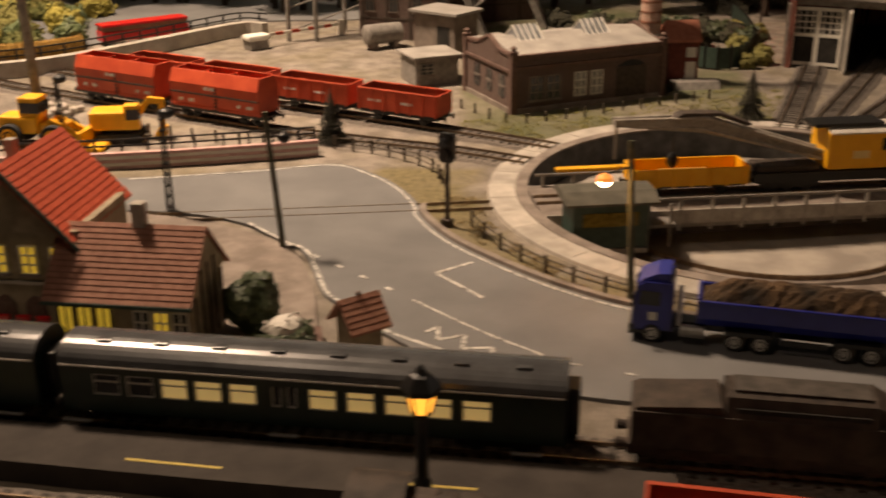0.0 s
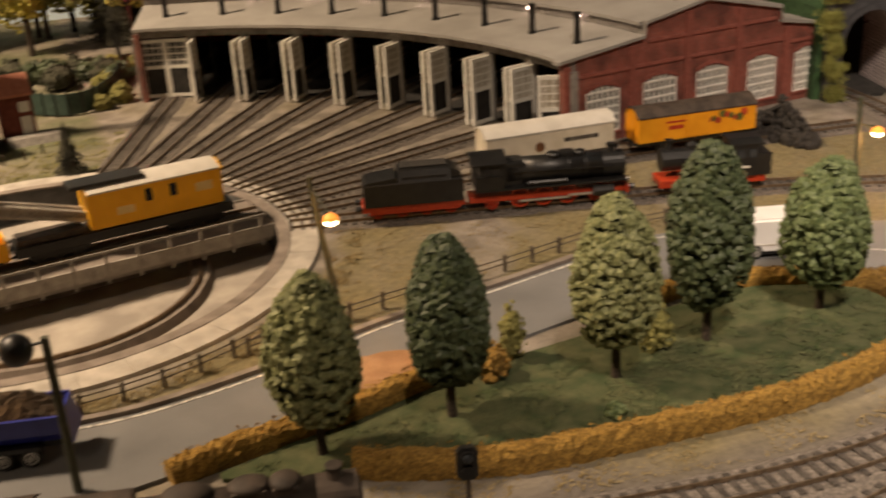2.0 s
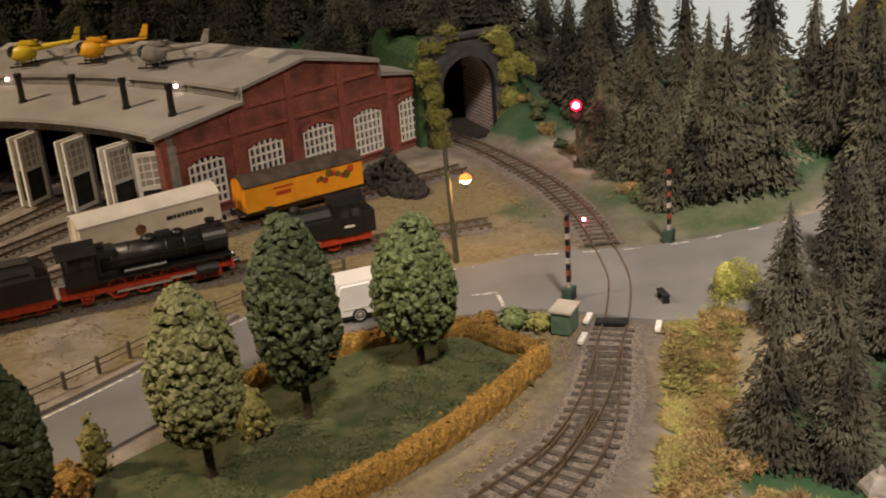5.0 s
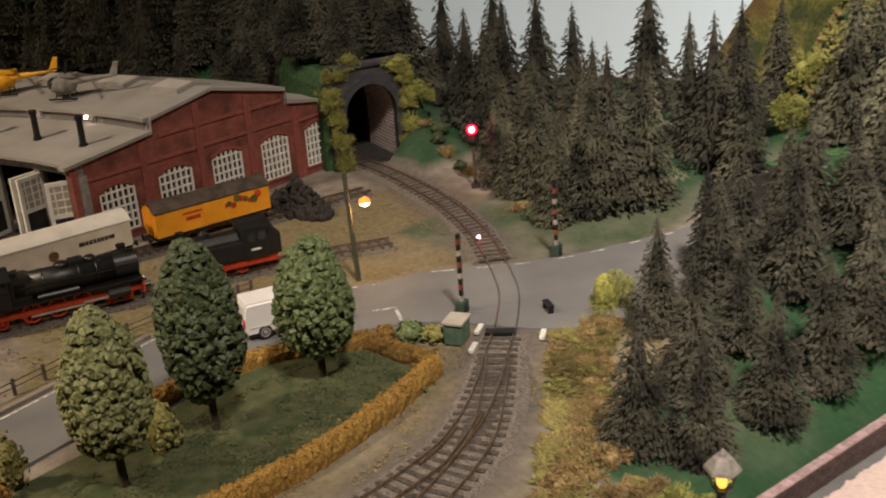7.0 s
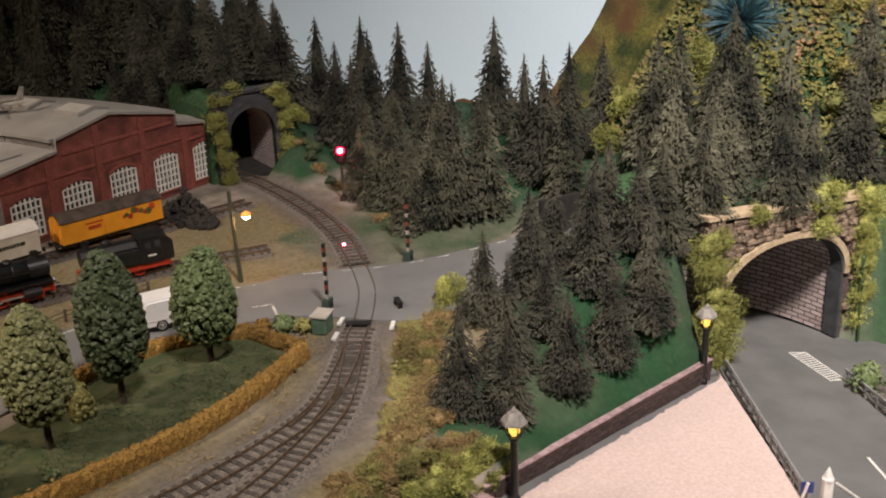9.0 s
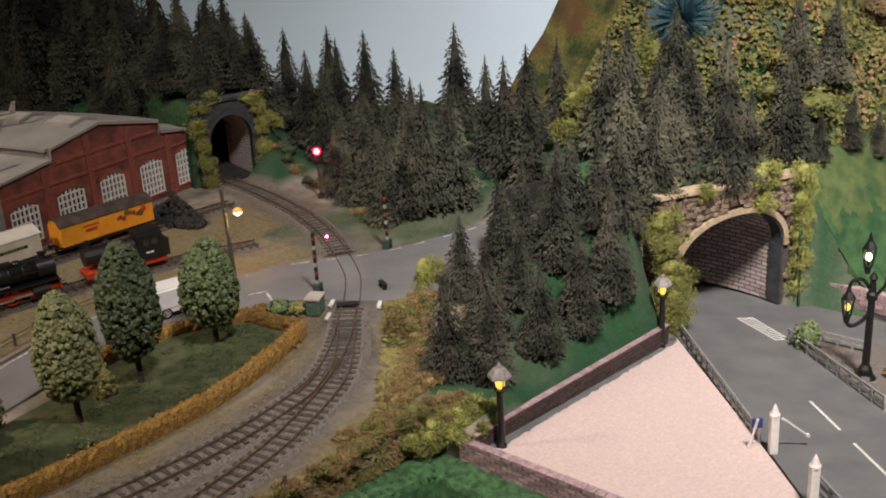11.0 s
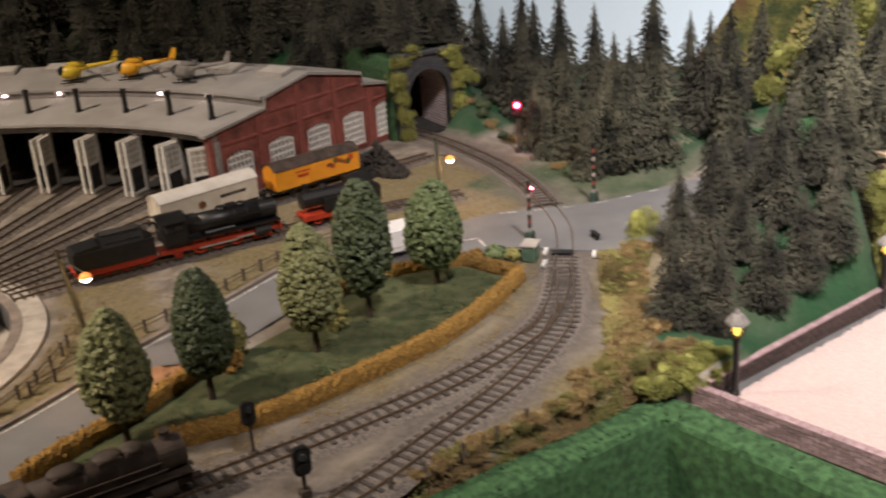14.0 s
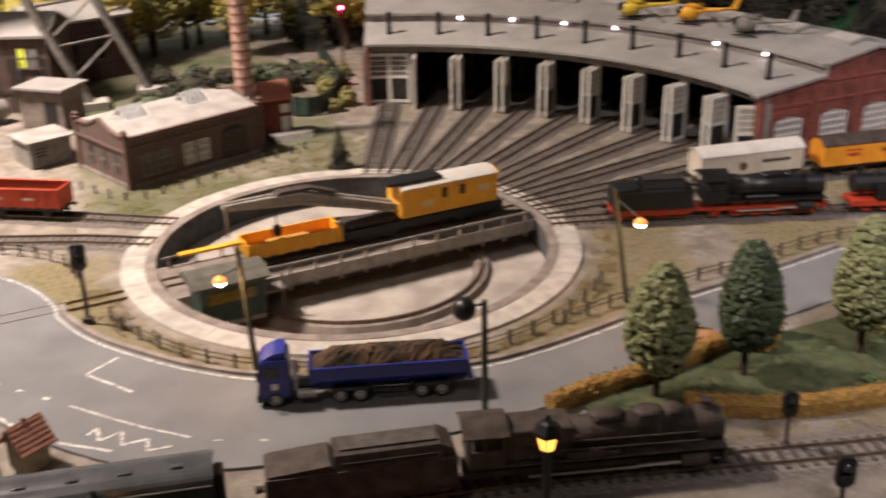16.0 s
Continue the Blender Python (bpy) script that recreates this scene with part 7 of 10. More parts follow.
while len(dry_spots) + len(fresh_spots) < 11000:
    x = rng.uniform(42.0, 66.5)
    up = rng.uniform(-0.5, 0.6) + 0.35 * noise.noise(Vector((x * 0.7, 0, 4))) + max(0.0, (x - 58) * 0.16) * rng.random()
    y = turf_edge(x) + 0.25 + up
    z = min(max(land(x, y), -1.3 + 1.5 * up), 0.0) + 0.12 * abs(noise.noise(Vector((x * 1.1, y * 1.1, 6))))
    (fresh_spots if noise.noise(Vector((x * 0.6, y * 0.6, 1))) > 0.16 else dry_spots).append((x, y, z))
strip = [p for p in band if p.x > 60]
for i in range(6000):
    p = rng.choice(strip)
    x, y = p.x + rng.uniform(-1.2, 1.2), p.y + rng.uniform(-0.9, 0.9)
    (fresh_spots if noise.noise(Vector((x * 0.5, y * 0.5, 1))) + 0.5 * (x - p.x) > 0.25 else dry_spots).append((x, y, land(x, y) + 0.05))
tufts("scrub_mat", dry_spots, SCRUB_DRY, "matted ochre scrub beside the track", 0.085, 31)
tufts("scrub_mat", fresh_spots, SCRUB, "matted yellow-green scrub beside the track", 0.085, 32)

# ---- rolling stock: built along x, rail top at z = 0 ----
RAILTOP = 0.36


def rolling(name, x, y, turn, label, category, group="", z=RAILTOP):
    return thing(name, x, y, z, turn, label, category, group)


def wheelset(parent, x, r=0.40, material=BLACK):
    bm = bmesh.new()
    for y in (-0.62, 0.62):
        rod(bm, (x, y - 0.09, r), (x, y + 0.09, r), r, r, 16)
    rod(bm, (x, -0.6, r), (x, 0.6, r), 0.08, 0.08, 8)
    return part("wheelset", bm, material, parent)


def underframe(parent, length, axles, material=BLACK, z=0.75, wheel=0.40):
    frame_part = part("underframe", boxed(-length / 2, length / 2, -1.0, 1.0, z - 0.15, z + 0.15, 0.03), material, parent)
    for x in axles:
        wheelset(parent, x, wheel)
        for y in (-0.85, 0.85):
            part("axle_box", boxed(x - 0.2, x + 0.2, y - 0.1, y + 0.1, 0.28, z, 0.03), material, frame_part)
    for s in (-1, 1):
        for y in (-0.65, 0.65):
            bm = rodded((s * length / 2, y, z), (s * (length / 2 + 0.42), y, z), 0.09, 0.09, 8)
            rod(bm, (s * (length / 2 + 0.40), y, z), (s * (length / 2 + 0.48), y, z), 0.22, 0.22, 12)
            part("buffer", bm, material, frame_part)
    return frame_part


def bars(parent, spots, z0, z1, y, material, label, width=0.12):
    """Lettering too small to read, as plain bars on a side."""
    for x0, x1 in spots:
        part("marking", boxed(x0, x1, y - 0.012, y + 0.012, z0, z1), material, parent, label)


def hopper(x, y, turn):
    w = rolling("hopper_wagon", x, y, turn, "rust-red self-discharging hopper wagon with slanted sides", "hopper wagon", "red hopper wagons")
    underframe(w, 9.6, (-3.6, -2.4, 2.4, 3.6))
    body = part("body", prism(bmesh.new(), [(-1.15, 1.0), (-1.32, 2.0), (-1.36, 2.9), (-0.95, 3.9), (-0.82, 3.9), (-1.2, 2.85), (-1.1, 1.3), (1.1, 1.3), (1.2, 2.85), (0.82, 3.9), (0.95, 3.9), (1.36, 2.9), (1.32, 2.0), (1.15, 1.0)], -4.4, 4.4), WAGON_RED, w)
    for s in (-1, 1):
        end = prism(bmesh.new(), [(-1.3, 1.2), (-1.36, 2.9), (-0.95, 3.85), (0.95, 3.85), (1.36, 2.9), (1.3, 1.2)], 4.3 * s, 4.42 * s)
        part("end_wall", end, WAGON_RED, body)
    for y in (-1, 1):
        part("rib", boxed(-4.42, 4.42, y * 1.34 - 0.07, y * 1.34 + 0.07, 2.05, 2.18), SOOT, body, "dark seam")
        part("sill", boxed(-4.5, 4.5, y * 1.15 - 0.08, y * 1.15 + 0.08, 0.92, 1.1), WAGON_RED, body)
        for k in range(7):
            part("seam_link", boxed(0.1, 0.3, y * 1.36 - 0.06, y * 1.36 + 0.06, 0.95 + k * 0.27, 1.08 + k * 0.27), SOOT, body)
    for k in (-1.8, 0.9):
        part("partition", boxed(k - 0.05, k + 0.05, -0.9, 0.9, 2.0, 3.7), WAGON_RED, body)
    bars(body, ((-0.9, -0.5), (-0.35, 0.1)), 2.5, 2.75, -1.36, PAINT_LINE, "faded white lettering")
    bars(body, ((-3.6, -3.2), (-2.6, -2.1), (2.3, 2.6), (3.2, 3.8)), 1.4, 1.65, -1.28, PAINT_LINE, "faded white lettering")
    return w


def open_wagon(x, y, turn, length=7.2, group="red open wagons", z=RAILTOP):
    w = rolling("open_wagon", x, y, turn, "rust-red open goods wagon, empty", "open wagon", group, z)
    underframe(w, length, (-length * 0.29, length * 0.29))
    part("floor", boxed(-length / 2, length / 2, -1.15, 1.15, 0.95, 1.08), SOOT, w)
    for s in (-1, 1):
        side = part("side_wall", boxed(-length / 2, length / 2, s * 1.16 - 0.06, s * 1.16 + 0.06, 0.95, 2.55, 0.02), WAGON_RED, w)
        for k in range(7):
            x0 = -length / 2 + 0.1 + (length - 0.2) * k / 6
            part("stanchion", boxed(x0 - 0.06, x0 + 0.06, s * 1.24 - 0.05, s * 1.24 + 0.05, 0.85, 2.5), WAGON_RED, side)
        part("top_rail", boxed(-length / 2, length / 2, s * 1.16 - 0.1, s * 1.16 + 0.1, 2.5, 2.62), WAGON_RED, side)
        part("end_wall", boxed(s * length / 2 - 0.06, s * length / 2 + 0.06, -1.2, 1.2, 0.95, 2.62, 0.02), WAGON_RED, w)
    bars(w, ((-2.6, -2.1), (-1.9, -1.5), (0.4, 1.4)), 1.6, 1.8, -1.225, PAINT_LINE, "faded white lettering")
    return w


def van_wagon(x, y, turn, side_mat, roof_mat, label, length=10.0):
    w = rolling("covered_wagon", x, y, turn, label, "covered wagon", "refrigerator wagons")
    underframe(w, length, (-length * 0.3, length * 0.3))
    top = [(-1.2 + 0.16 * i, 2.75 + 0.62 * (1 - ((-1.2 + 0.16 * i) / 1.2) ** 2)) for i in range(16)]
    body = part("body", prism(bmesh.new(), [(-1.18, 0.9), *[(u, v - 0.05) for u, v in top], (1.18, 0.9)], -length / 2, length / 2), side_mat, w)
    part("roof", prism(bmesh.new(), [(u * 1.04, v) for u, v in top] + [(u * 1.04, v + 0.1) for u, v in top[::-1]], -length / 2 - 0.1, length / 2 + 0.1), roof_mat, w)
    for s in (-1, 1):
        part("door", boxed(-0.9, 0.9, s * 1.2 - 0.05, s * 1.2 + 0.05, 1.0, 2.65, 0.02), side_mat, body)
        part("end_hoop", boxed(s * length / 2 - 0.08, s * length / 2 + 0.08, -0.75, -0.6, 0.9, 3.2), side_mat, body)
        part("end_hoop", boxed(s * length / 2 - 0.08, s * length / 2 + 0.08, 0.6, 0.75, 0.9, 3.2), side_mat, body)
    return w, body


for x, y, a in ((-13.6, 91.6, 152.5), (-23.0, 96.6, 152.5)):
    hopper(x, y, a - 180)
for x, y in ((0.9, 91.05), (-6.4, 94.85), (-13.8, 98.75), (-21.2, 102.7)):
    open_wagon(x, y, -27.5)

w, body = van_wagon(61.4, 75.2, -4.0, CREAM, PALE_GREY, "cream covered beer wagon with an arched pale roof")
INK = surface("dark_ink", (0.03, 0.025, 0.02), (0.06, 0.05, 0.045), 200, 0.6, 0)
bars(body, ((1.0, 1.45), (1.5, 1.7), (1.76, 2.05), (2.1, 2.32), (2.38, 2.6), (2.64, 2.92), (2.97, 3.2), (3.25, 3.7)), 1.82, 2.12, -1.2, INK, "dark brand lettering")
bm = bmesh.new()
rod(bm, (-0.9, -1.26, 1.7), (-0.9, -1.2, 1.7), 0.4, 0.4, 6)
part("emblem", bm, surface("brown_emblem", (0.12, 0.05, 0.02), (0.2, 0.09, 0.04), 200, 0.6, 0), body, "dark round emblem")
bars(body, ((-4.2, -3.6),), 1.45, 1.6, -1.2, INK, "small dark lettering")
w, body = van_wagon(72.9, 73.7, -6.0, ORANGE, SOOT, "orange covered wagon with a dark arched roof and painted fruit", 9.6)
bars(body, ((-2.6, -1.0),), 2.2, 2.35, -1.2, RED_FRAME, "red lettering")
bars(body, ((-2.4, -1.2),), 1.7, 2.0, -1.2, RED_FRAME, "red lettering")
FRUIT = [surface("fruit_red", (0.35, 0.03, 0.015), (0.5, 0.07, 0.02), 200, 0.6, 0), surface("fruit_leaf", (0.06, 0.07, 0.01), (0.12, 0.13, 0.03), 200, 0.6, 0)]
rng = random.Random(4)
for k in range(9):
    fx, fz = 0.9 + 0.36 * k, 2.2 + rng.uniform(-0.3, 0.25)
    bm = bmesh.new()
    rod(bm, (fx, -1.23, fz), (fx, -1.2, fz), rng.uniform(0.2, 0.34), 0.2, 9)
    part("painted_fruit", bm, FRUIT[k % 2], body, "painted red fruit and leaves")


def spoked(parent, x, y, r, material, name="driving_wheel"):
    bm = bmesh.new()
    n = 20
    outer = [(r * math.cos(math.tau * i / n), r * math.sin(math.tau * i / n)) for i in range(n)]
    inner = [(0.82 * u, 0.82 * v) for u, v in outer]
    for i in range(n):
        j = (i + 1) % n
        prism(bm, [(x + inner[i][0], r + inner[i][1]), (x + outer[i][0], r + outer[i][1]), (x + outer[j][0], r + outer[j][1]), (x + inner[j][0], r + inner[j][1])], y - 0.08, y + 0.08, "y")
    for k in range(10):
        a = math.tau * k / 10
        rod(bm, (x, y, r), (x + 0.85 * r * math.cos(a), y, r + 0.85 * r * math.sin(a)), 0.05, 0.04, 5)
    rod(bm, (x, y - 0.1, r), (x, y + 0.1, r), r * 0.22, r * 0.22, 10)
    return part(name, bm, material, parent)


def steam_engine(x, y, turn, label, body, frame_mat, boiler=0.85, long=11.6, wheels=(-2.6, -0.6, 1.4), wheel_r=0.62, small=(3.4, 4.4), cab_at=-4.6, deflect=True, heavy=False, z=RAILTOP):
    """A tender engine without its tender, chimney at +x."""
    e = rolling("steam_locomotive", x, y, turn, label, "steam locomotive", "steam locomotives", z)
    part("frame", boxed(-long / 2, long / 2, -0.75, 0.75, 0.55, 0.95, 0.03), frame_mat, e, "main frame")
    board = part("running_board", boxed(-long / 2 + 0.4, long / 2, -1.25, 1.25, 1.42, 1.54, 0.02), body, e)
    bz = 2.35
    bm = bmesh.new()
    rod(bm, (cab_at + 1.3, 0, bz), (long / 2 - 1.6, 0, bz), boiler, boiler * 0.95, 24)
    part("boiler", bm, body, e, "", True)
    sm = part("smokebox", rodded((long / 2 - 1.6, 0, bz), (long / 2 - 0.1, 0, bz), boiler * 0.97, boiler * 0.97, 24), body, e)
    part("smokebox_door", ball(bmesh.new(), long / 2 - 0.1, 0, bz, boiler * 0.8, 0.22, 1, 1), body, sm)
    for k in range(5):
        xx = cab_at + 2.0 + k * (long - 5.0) / 5
        part("boiler_band", rodded((xx, 0, bz), (xx + 0.08, 0, bz), boiler * 1.02, boiler * 1.02, 24), body, e)
    part("chimney", lathe(bmesh.new(), [(0.34, bz + boiler * 0.9), (0.27, bz + boiler + 0.18), (0.34, bz + boiler + 0.42), (0.3, bz + boiler + 0.44)], 14, long / 2 - 0.9), body, e)
    if heavy:
        for xx, rx, rz in ((0.7, 0.95, 0.34), (2.9, 0.8, 0.30), (4.2, 0.6, 0.28)):
            part("dome", ball(bmesh.new(), xx, 0, bz + boiler + 0.02, 1.0, rx, 0.62, rz, 3), body, e, "flat oval dome", True)
            part("dome_saddle", boxed(xx - rx * 0.8, xx + rx * 0.8, -0.55, 0.55, bz + boiler * 0.7, bz + boiler + 0.05, 0.08), body, e)
        part("wide_firebox", boxed(cab_at + 0.9, cab_at + 4.6, -1.0, 1.0, 1.45, bz + boiler * 1.04, 0.18), body, e, "broad brown firebox")
        for s in (-1, 1):
            part("feed_pump", boxed(-1.6, 0.4, s * 1.1 - 0.16, s * 1.1 + 0.16, 1.55, 2.0, 0.12), body, e)
            part("foot_rail", rodded((-3.8, s * 1.2, 2.15), (5.6, s * 1.2, 2.05), 0.06, 0.06, 6), body, e)
    for xx, rr in ((long / 2 - 3.0, 0.42), (long / 2 - 4.8, 0.5)):
        if heavy:
            continue
        part("dome", lathe(bmesh.new(), [(rr, bz + boiler * 0.8), (rr * 0.98, bz + boiler + 0.06), (rr * 0.7, bz + boiler + 0.17), (rr * 0.2, bz + boiler + 0.21)], 16, xx), body, e, "", True)
    part("sand_box", boxed(long / 2 - 4.4, long / 2 - 3.4, -0.42, 0.42, bz + boiler * 0.8, bz + boiler + 0.22, 0.12), body, e)
    # firebox and cab
    part("firebox", boxed(cab_at + 0.9, cab_at + 2.4, -0.8, 0.8, 1.3, bz + boiler * 0.95, 0.2), body, e)
    bm = boxed(cab_at - 0.9, cab_at + 1.0, -1.25, 1.25, 1.45, 2.45, 0.03)
    for xx in (cab_at - 0.85, cab_at - 0.05, cab_at + 0.92):
        for yy in (-1.2, 1.2):
            box(bm, xx - 0.08, xx + 0.08, yy - 0.05, yy + 0.05, 2.4, 3.3)
    box(bm, cab_at + 0.9, cab_at + 1.0, -1.2, 1.2, 2.4, 3.3)
    cab = part("cab", bm, body, e)
    # dark block stands in for the shade inside the cab
    part("cab_inside", boxed(cab_at - 0.6, cab_at + 0.88, -1.1, 1.1, 2.3, 3.2), DARK, cab)
    roof = [(-1.35 + 0.225 * i, 3.25 + 0.5 * (1 - ((-1.35 + 0.225 * i) / 1.35) ** 2)) for i in range(13)]
    part("cab_roof", prism(bmesh.new(), roof + [(u, v + 0.09) for u, v in roof[::-1]], cab_at - 1.2, cab_at + 1.2), body, cab)
    for s in (-1, 1):
        for xx in wheels:
            spoked(e, xx, s * 0.66, wheel_r, frame_mat)
        for xx in small:
            spoked(e, xx, s * 0.64, 0.36, frame_mat, "leading_wheel")
        spoked(e, cab_at + 0.2, s * 0.64, 0.4, frame_mat, "trailing_wheel")
        cyl = part("cylinder", rodded((long / 2 - 2.4, s * 1.12, 0.85), (long / 2 - 1.0, s * 1.12, 0.85), 0.36, 0.36, 14), body, e)
        part("piston_rod", boxed(wheels[-1], long / 2 - 2.3, s * 1.05 - 0.05, s * 1.05 + 0.05, 0.62, 0.76), STEEL, cyl, "bright piston rod")
        part("coupling_rod", boxed(wheels[0] - 0.1, wheels[-1] + 0.1, s * 0.86 - 0.05, s * 0.86 + 0.05, 0.42, 0.56, 0.02), STEEL, e, "bright coupling rod")
        part("pipe", rodded((cab_at + 1.6, s * (boiler + 0.08), bz + 0.2), (long / 2 - 1.5, s * (boiler + 0.08), bz + 0.1), 0.05, 0.05, 6), body, e)
        part("air_tank", rodded((-1.4, s * 1.0, 1.72), (1.2, s * 1.0, 1.72), 0.2, 0.2, 10), body, e)
        if deflect:
            part("smoke_deflector", boxed(long / 2 - 1.6, long / 2 + 0.1, s * 1.18 - 0.04, s * 1.18 + 0.04, 1.6, 3.2, 0.03), body, e)
        part("buffer", rodded((long / 2, s * 0.65, 0.78), (long / 2 + 0.5, s * 0.65, 0.78), 0.18, 0.22, 10), body, e)
        part("headlamp", rodded((long / 2 - 0.05, s * 0.75, 1.35), (long / 2 + 0.12, s * 0.75, 1.35), 0.17, 0.17, 10), STEEL, e)
    part("buffer_beam", boxed(long / 2 - 0.12, long / 2 + 0.04, -1.15, 1.15, 0.5, 1.1, 0.02), RED_FRAME if frame_mat is RED_FRAME else body, e)
    return e


def tender(x, y, turn, label, body, frame_mat, long=7.2, z=RAILTOP):
    t = rolling("tender", x, y, turn, label, "tender", "tenders of steam locomotives", z)
    part("frame", boxed(-long / 2, long / 2, -1.0, 1.0, 0.55, 0.95, 0.03), frame_mat, t)
    tank = part("water_tank", boxed(-long / 2 + 0.1, long / 2 - 0.1, -1.22, 1.22, 0.95, 2.5, 0.08), body, t)
    bunker = part("coal_bunker", prism(bmesh.new(), [(-1.2, 2.42), (-0.86, 3.2), (-0.5, 3.34), (0.5, 3.34), (0.86, 3.2), (1.2, 2.42)], -long * 0.14, long / 2 - 0.9), body, tank, "closed sloping coal bunker")
    part("bunker_end", prism(bmesh.new(), [(long / 2 - 0.95, 2.42), (long / 2 - 0.95, 3.25), (long / 2 - 0.3, 2.9), (long / 2 - 0.15, 2.42)], -0.95, 0.95, "y"), body, bunker)
    for s in (-1, 1):
        # near-black strip imitates the shaded inset in the bunker side
        part("bunker_panel", boxed(-long * 0.10, long / 2 - 1.2, s * 1.06 - 0.03, s * 1.06 + 0.03, 2.5, 2.86), DARK, bunker, "dark strip for the shade of a side recess")
    part("bunker_lid", boxed(-long * 0.11, long / 2 - 1.1, -0.62, 0.62, 3.32, 3.4, 0.03), COAL if body is BLACK else SOOT_PALE, bunker, "dusty flat bunker lid")
    part("rear_deck", prism(bmesh.new(), [(-long / 2 + 0.15, 2.45), (-long / 2 + 0.3, 2.62), (-long * 0.16, 2.86), (-long * 0.13, 2.45)], -1.1, 1.1, "y"), body, tank, "sloping rear deck")
    for k in range(4):
        xx = -long * 0.36 + long * 0.72 * k / 3
        for s in (-1, 1):
            spoked(t, xx, s * 0.64, 0.4, frame_mat, "tender_wheel")
    for s in (-1, 1):
        part("axle_frame", boxed(-long * 0.45, long * 0.45, s * 0.86 - 0.06, s * 0.86 + 0.06, 0.35, 0.85, 0.02), frame_mat, t)
        part("buffer", rodded((-long / 2, s * 0.65, 0.78), (-long / 2 - 0.45, s * 0.65, 0.78), 0.18, 0.22, 10), body, t)
    return t


# the engine on the main track, chimney towards the tunnel
steam_engine(28.9, 40.36, -12.2, "weathered brown-black heavy steam locomotive on the main track", SOOT, SOOT, 0.95, 13.8, (-3.4, -2.0, -0.6, 0.8, 2.2), 0.5, (4.6,), -5.8, False, True)
tender(16.95, 42.32, -8.5, "weathered brown-black tender with a closed sloping bunker", SOOT, SOOT, 9.8)
# the engine beside the road
steam_engine(57.9, 68.1, -15.5, "black steam locomotive with bright red frame and wheels", BLACK, RED_FRAME, 0.92, 10.6, (-1.9, -0.3, 1.3), 0.68, (3.1, 4.2), -4.0, False)
tender(49.3, 70.65, -15.0, "black tender with a bright red frame", BLACK, RED_FRAME, 6.8)


def tank_engine(x, y, turn, label):
    e = rolling("tank_locomotive", x, y, turn, label, "tank locomotive", "steam locomotives")
    part("frame", boxed(-3.6, 3.6, -1.0, 1.0, 0.5, 1.0, 0.03), RED_FRAME, e)
    part("boiler", rodded((-3.4, 0, 2.2), (1.4, 0, 2.2), 0.78, 0.78, 20), BLACK, e)
    for s in (-1, 1):
        part("side_tank", boxed(-1.6, 1.2, s * 1.0 - 0.22, s * 1.0 + 0.22, 1.1, 2.3, 0.05), BLACK, e)
        for xx in (-2.2, -0.6, 1.0):
            spoked(e, xx, s * 0.66, 0.55, RED_FRAME)
    cab = part("cab", boxed(1.2, 3.0, -1.22, 1.22, 1.0, 3.2, 0.06), BLACK, e)
    part("cab_roof", prism(bmesh.new(), [(-1.3, 3.15), (-0.6, 3.4), (0.6, 3.4), (1.3, 3.15), (1.3, 3.28), (0.6, 3.52), (-0.6, 3.52), (-1.3, 3.28)], 1.0, 3.3), BLACK, cab)
    for xx in (1.55, 2.3):
        part("cab_window", boxed(xx, xx + 0.5, -1.25, 1.25, 2.3, 2.85), GLASS, cab)
    part("bunker", boxed(3.0, 3.9, -1.15, 1.15, 1.0, 2.5, 0.05), BLACK, e)
    part("chimney", lathe(bmesh.new(), [(0.3, 2.8), (0.24, 3.3), (0.3, 3.6)], 12, -2.8), BLACK, e)
    part("dome", lathe(bmesh.new(), [(0.42, 2.8), (0.4, 3.15), (0.15, 3.35)], 12, -1.2), BLACK, e)
    bars(cab, ((1.7, 2.4),), 1.6, 1.75, -1.235, PAINT_LINE, "pale number plate")
    return e


tank_engine(68.6, 65.0, -17, "small black tank locomotive with red frame")

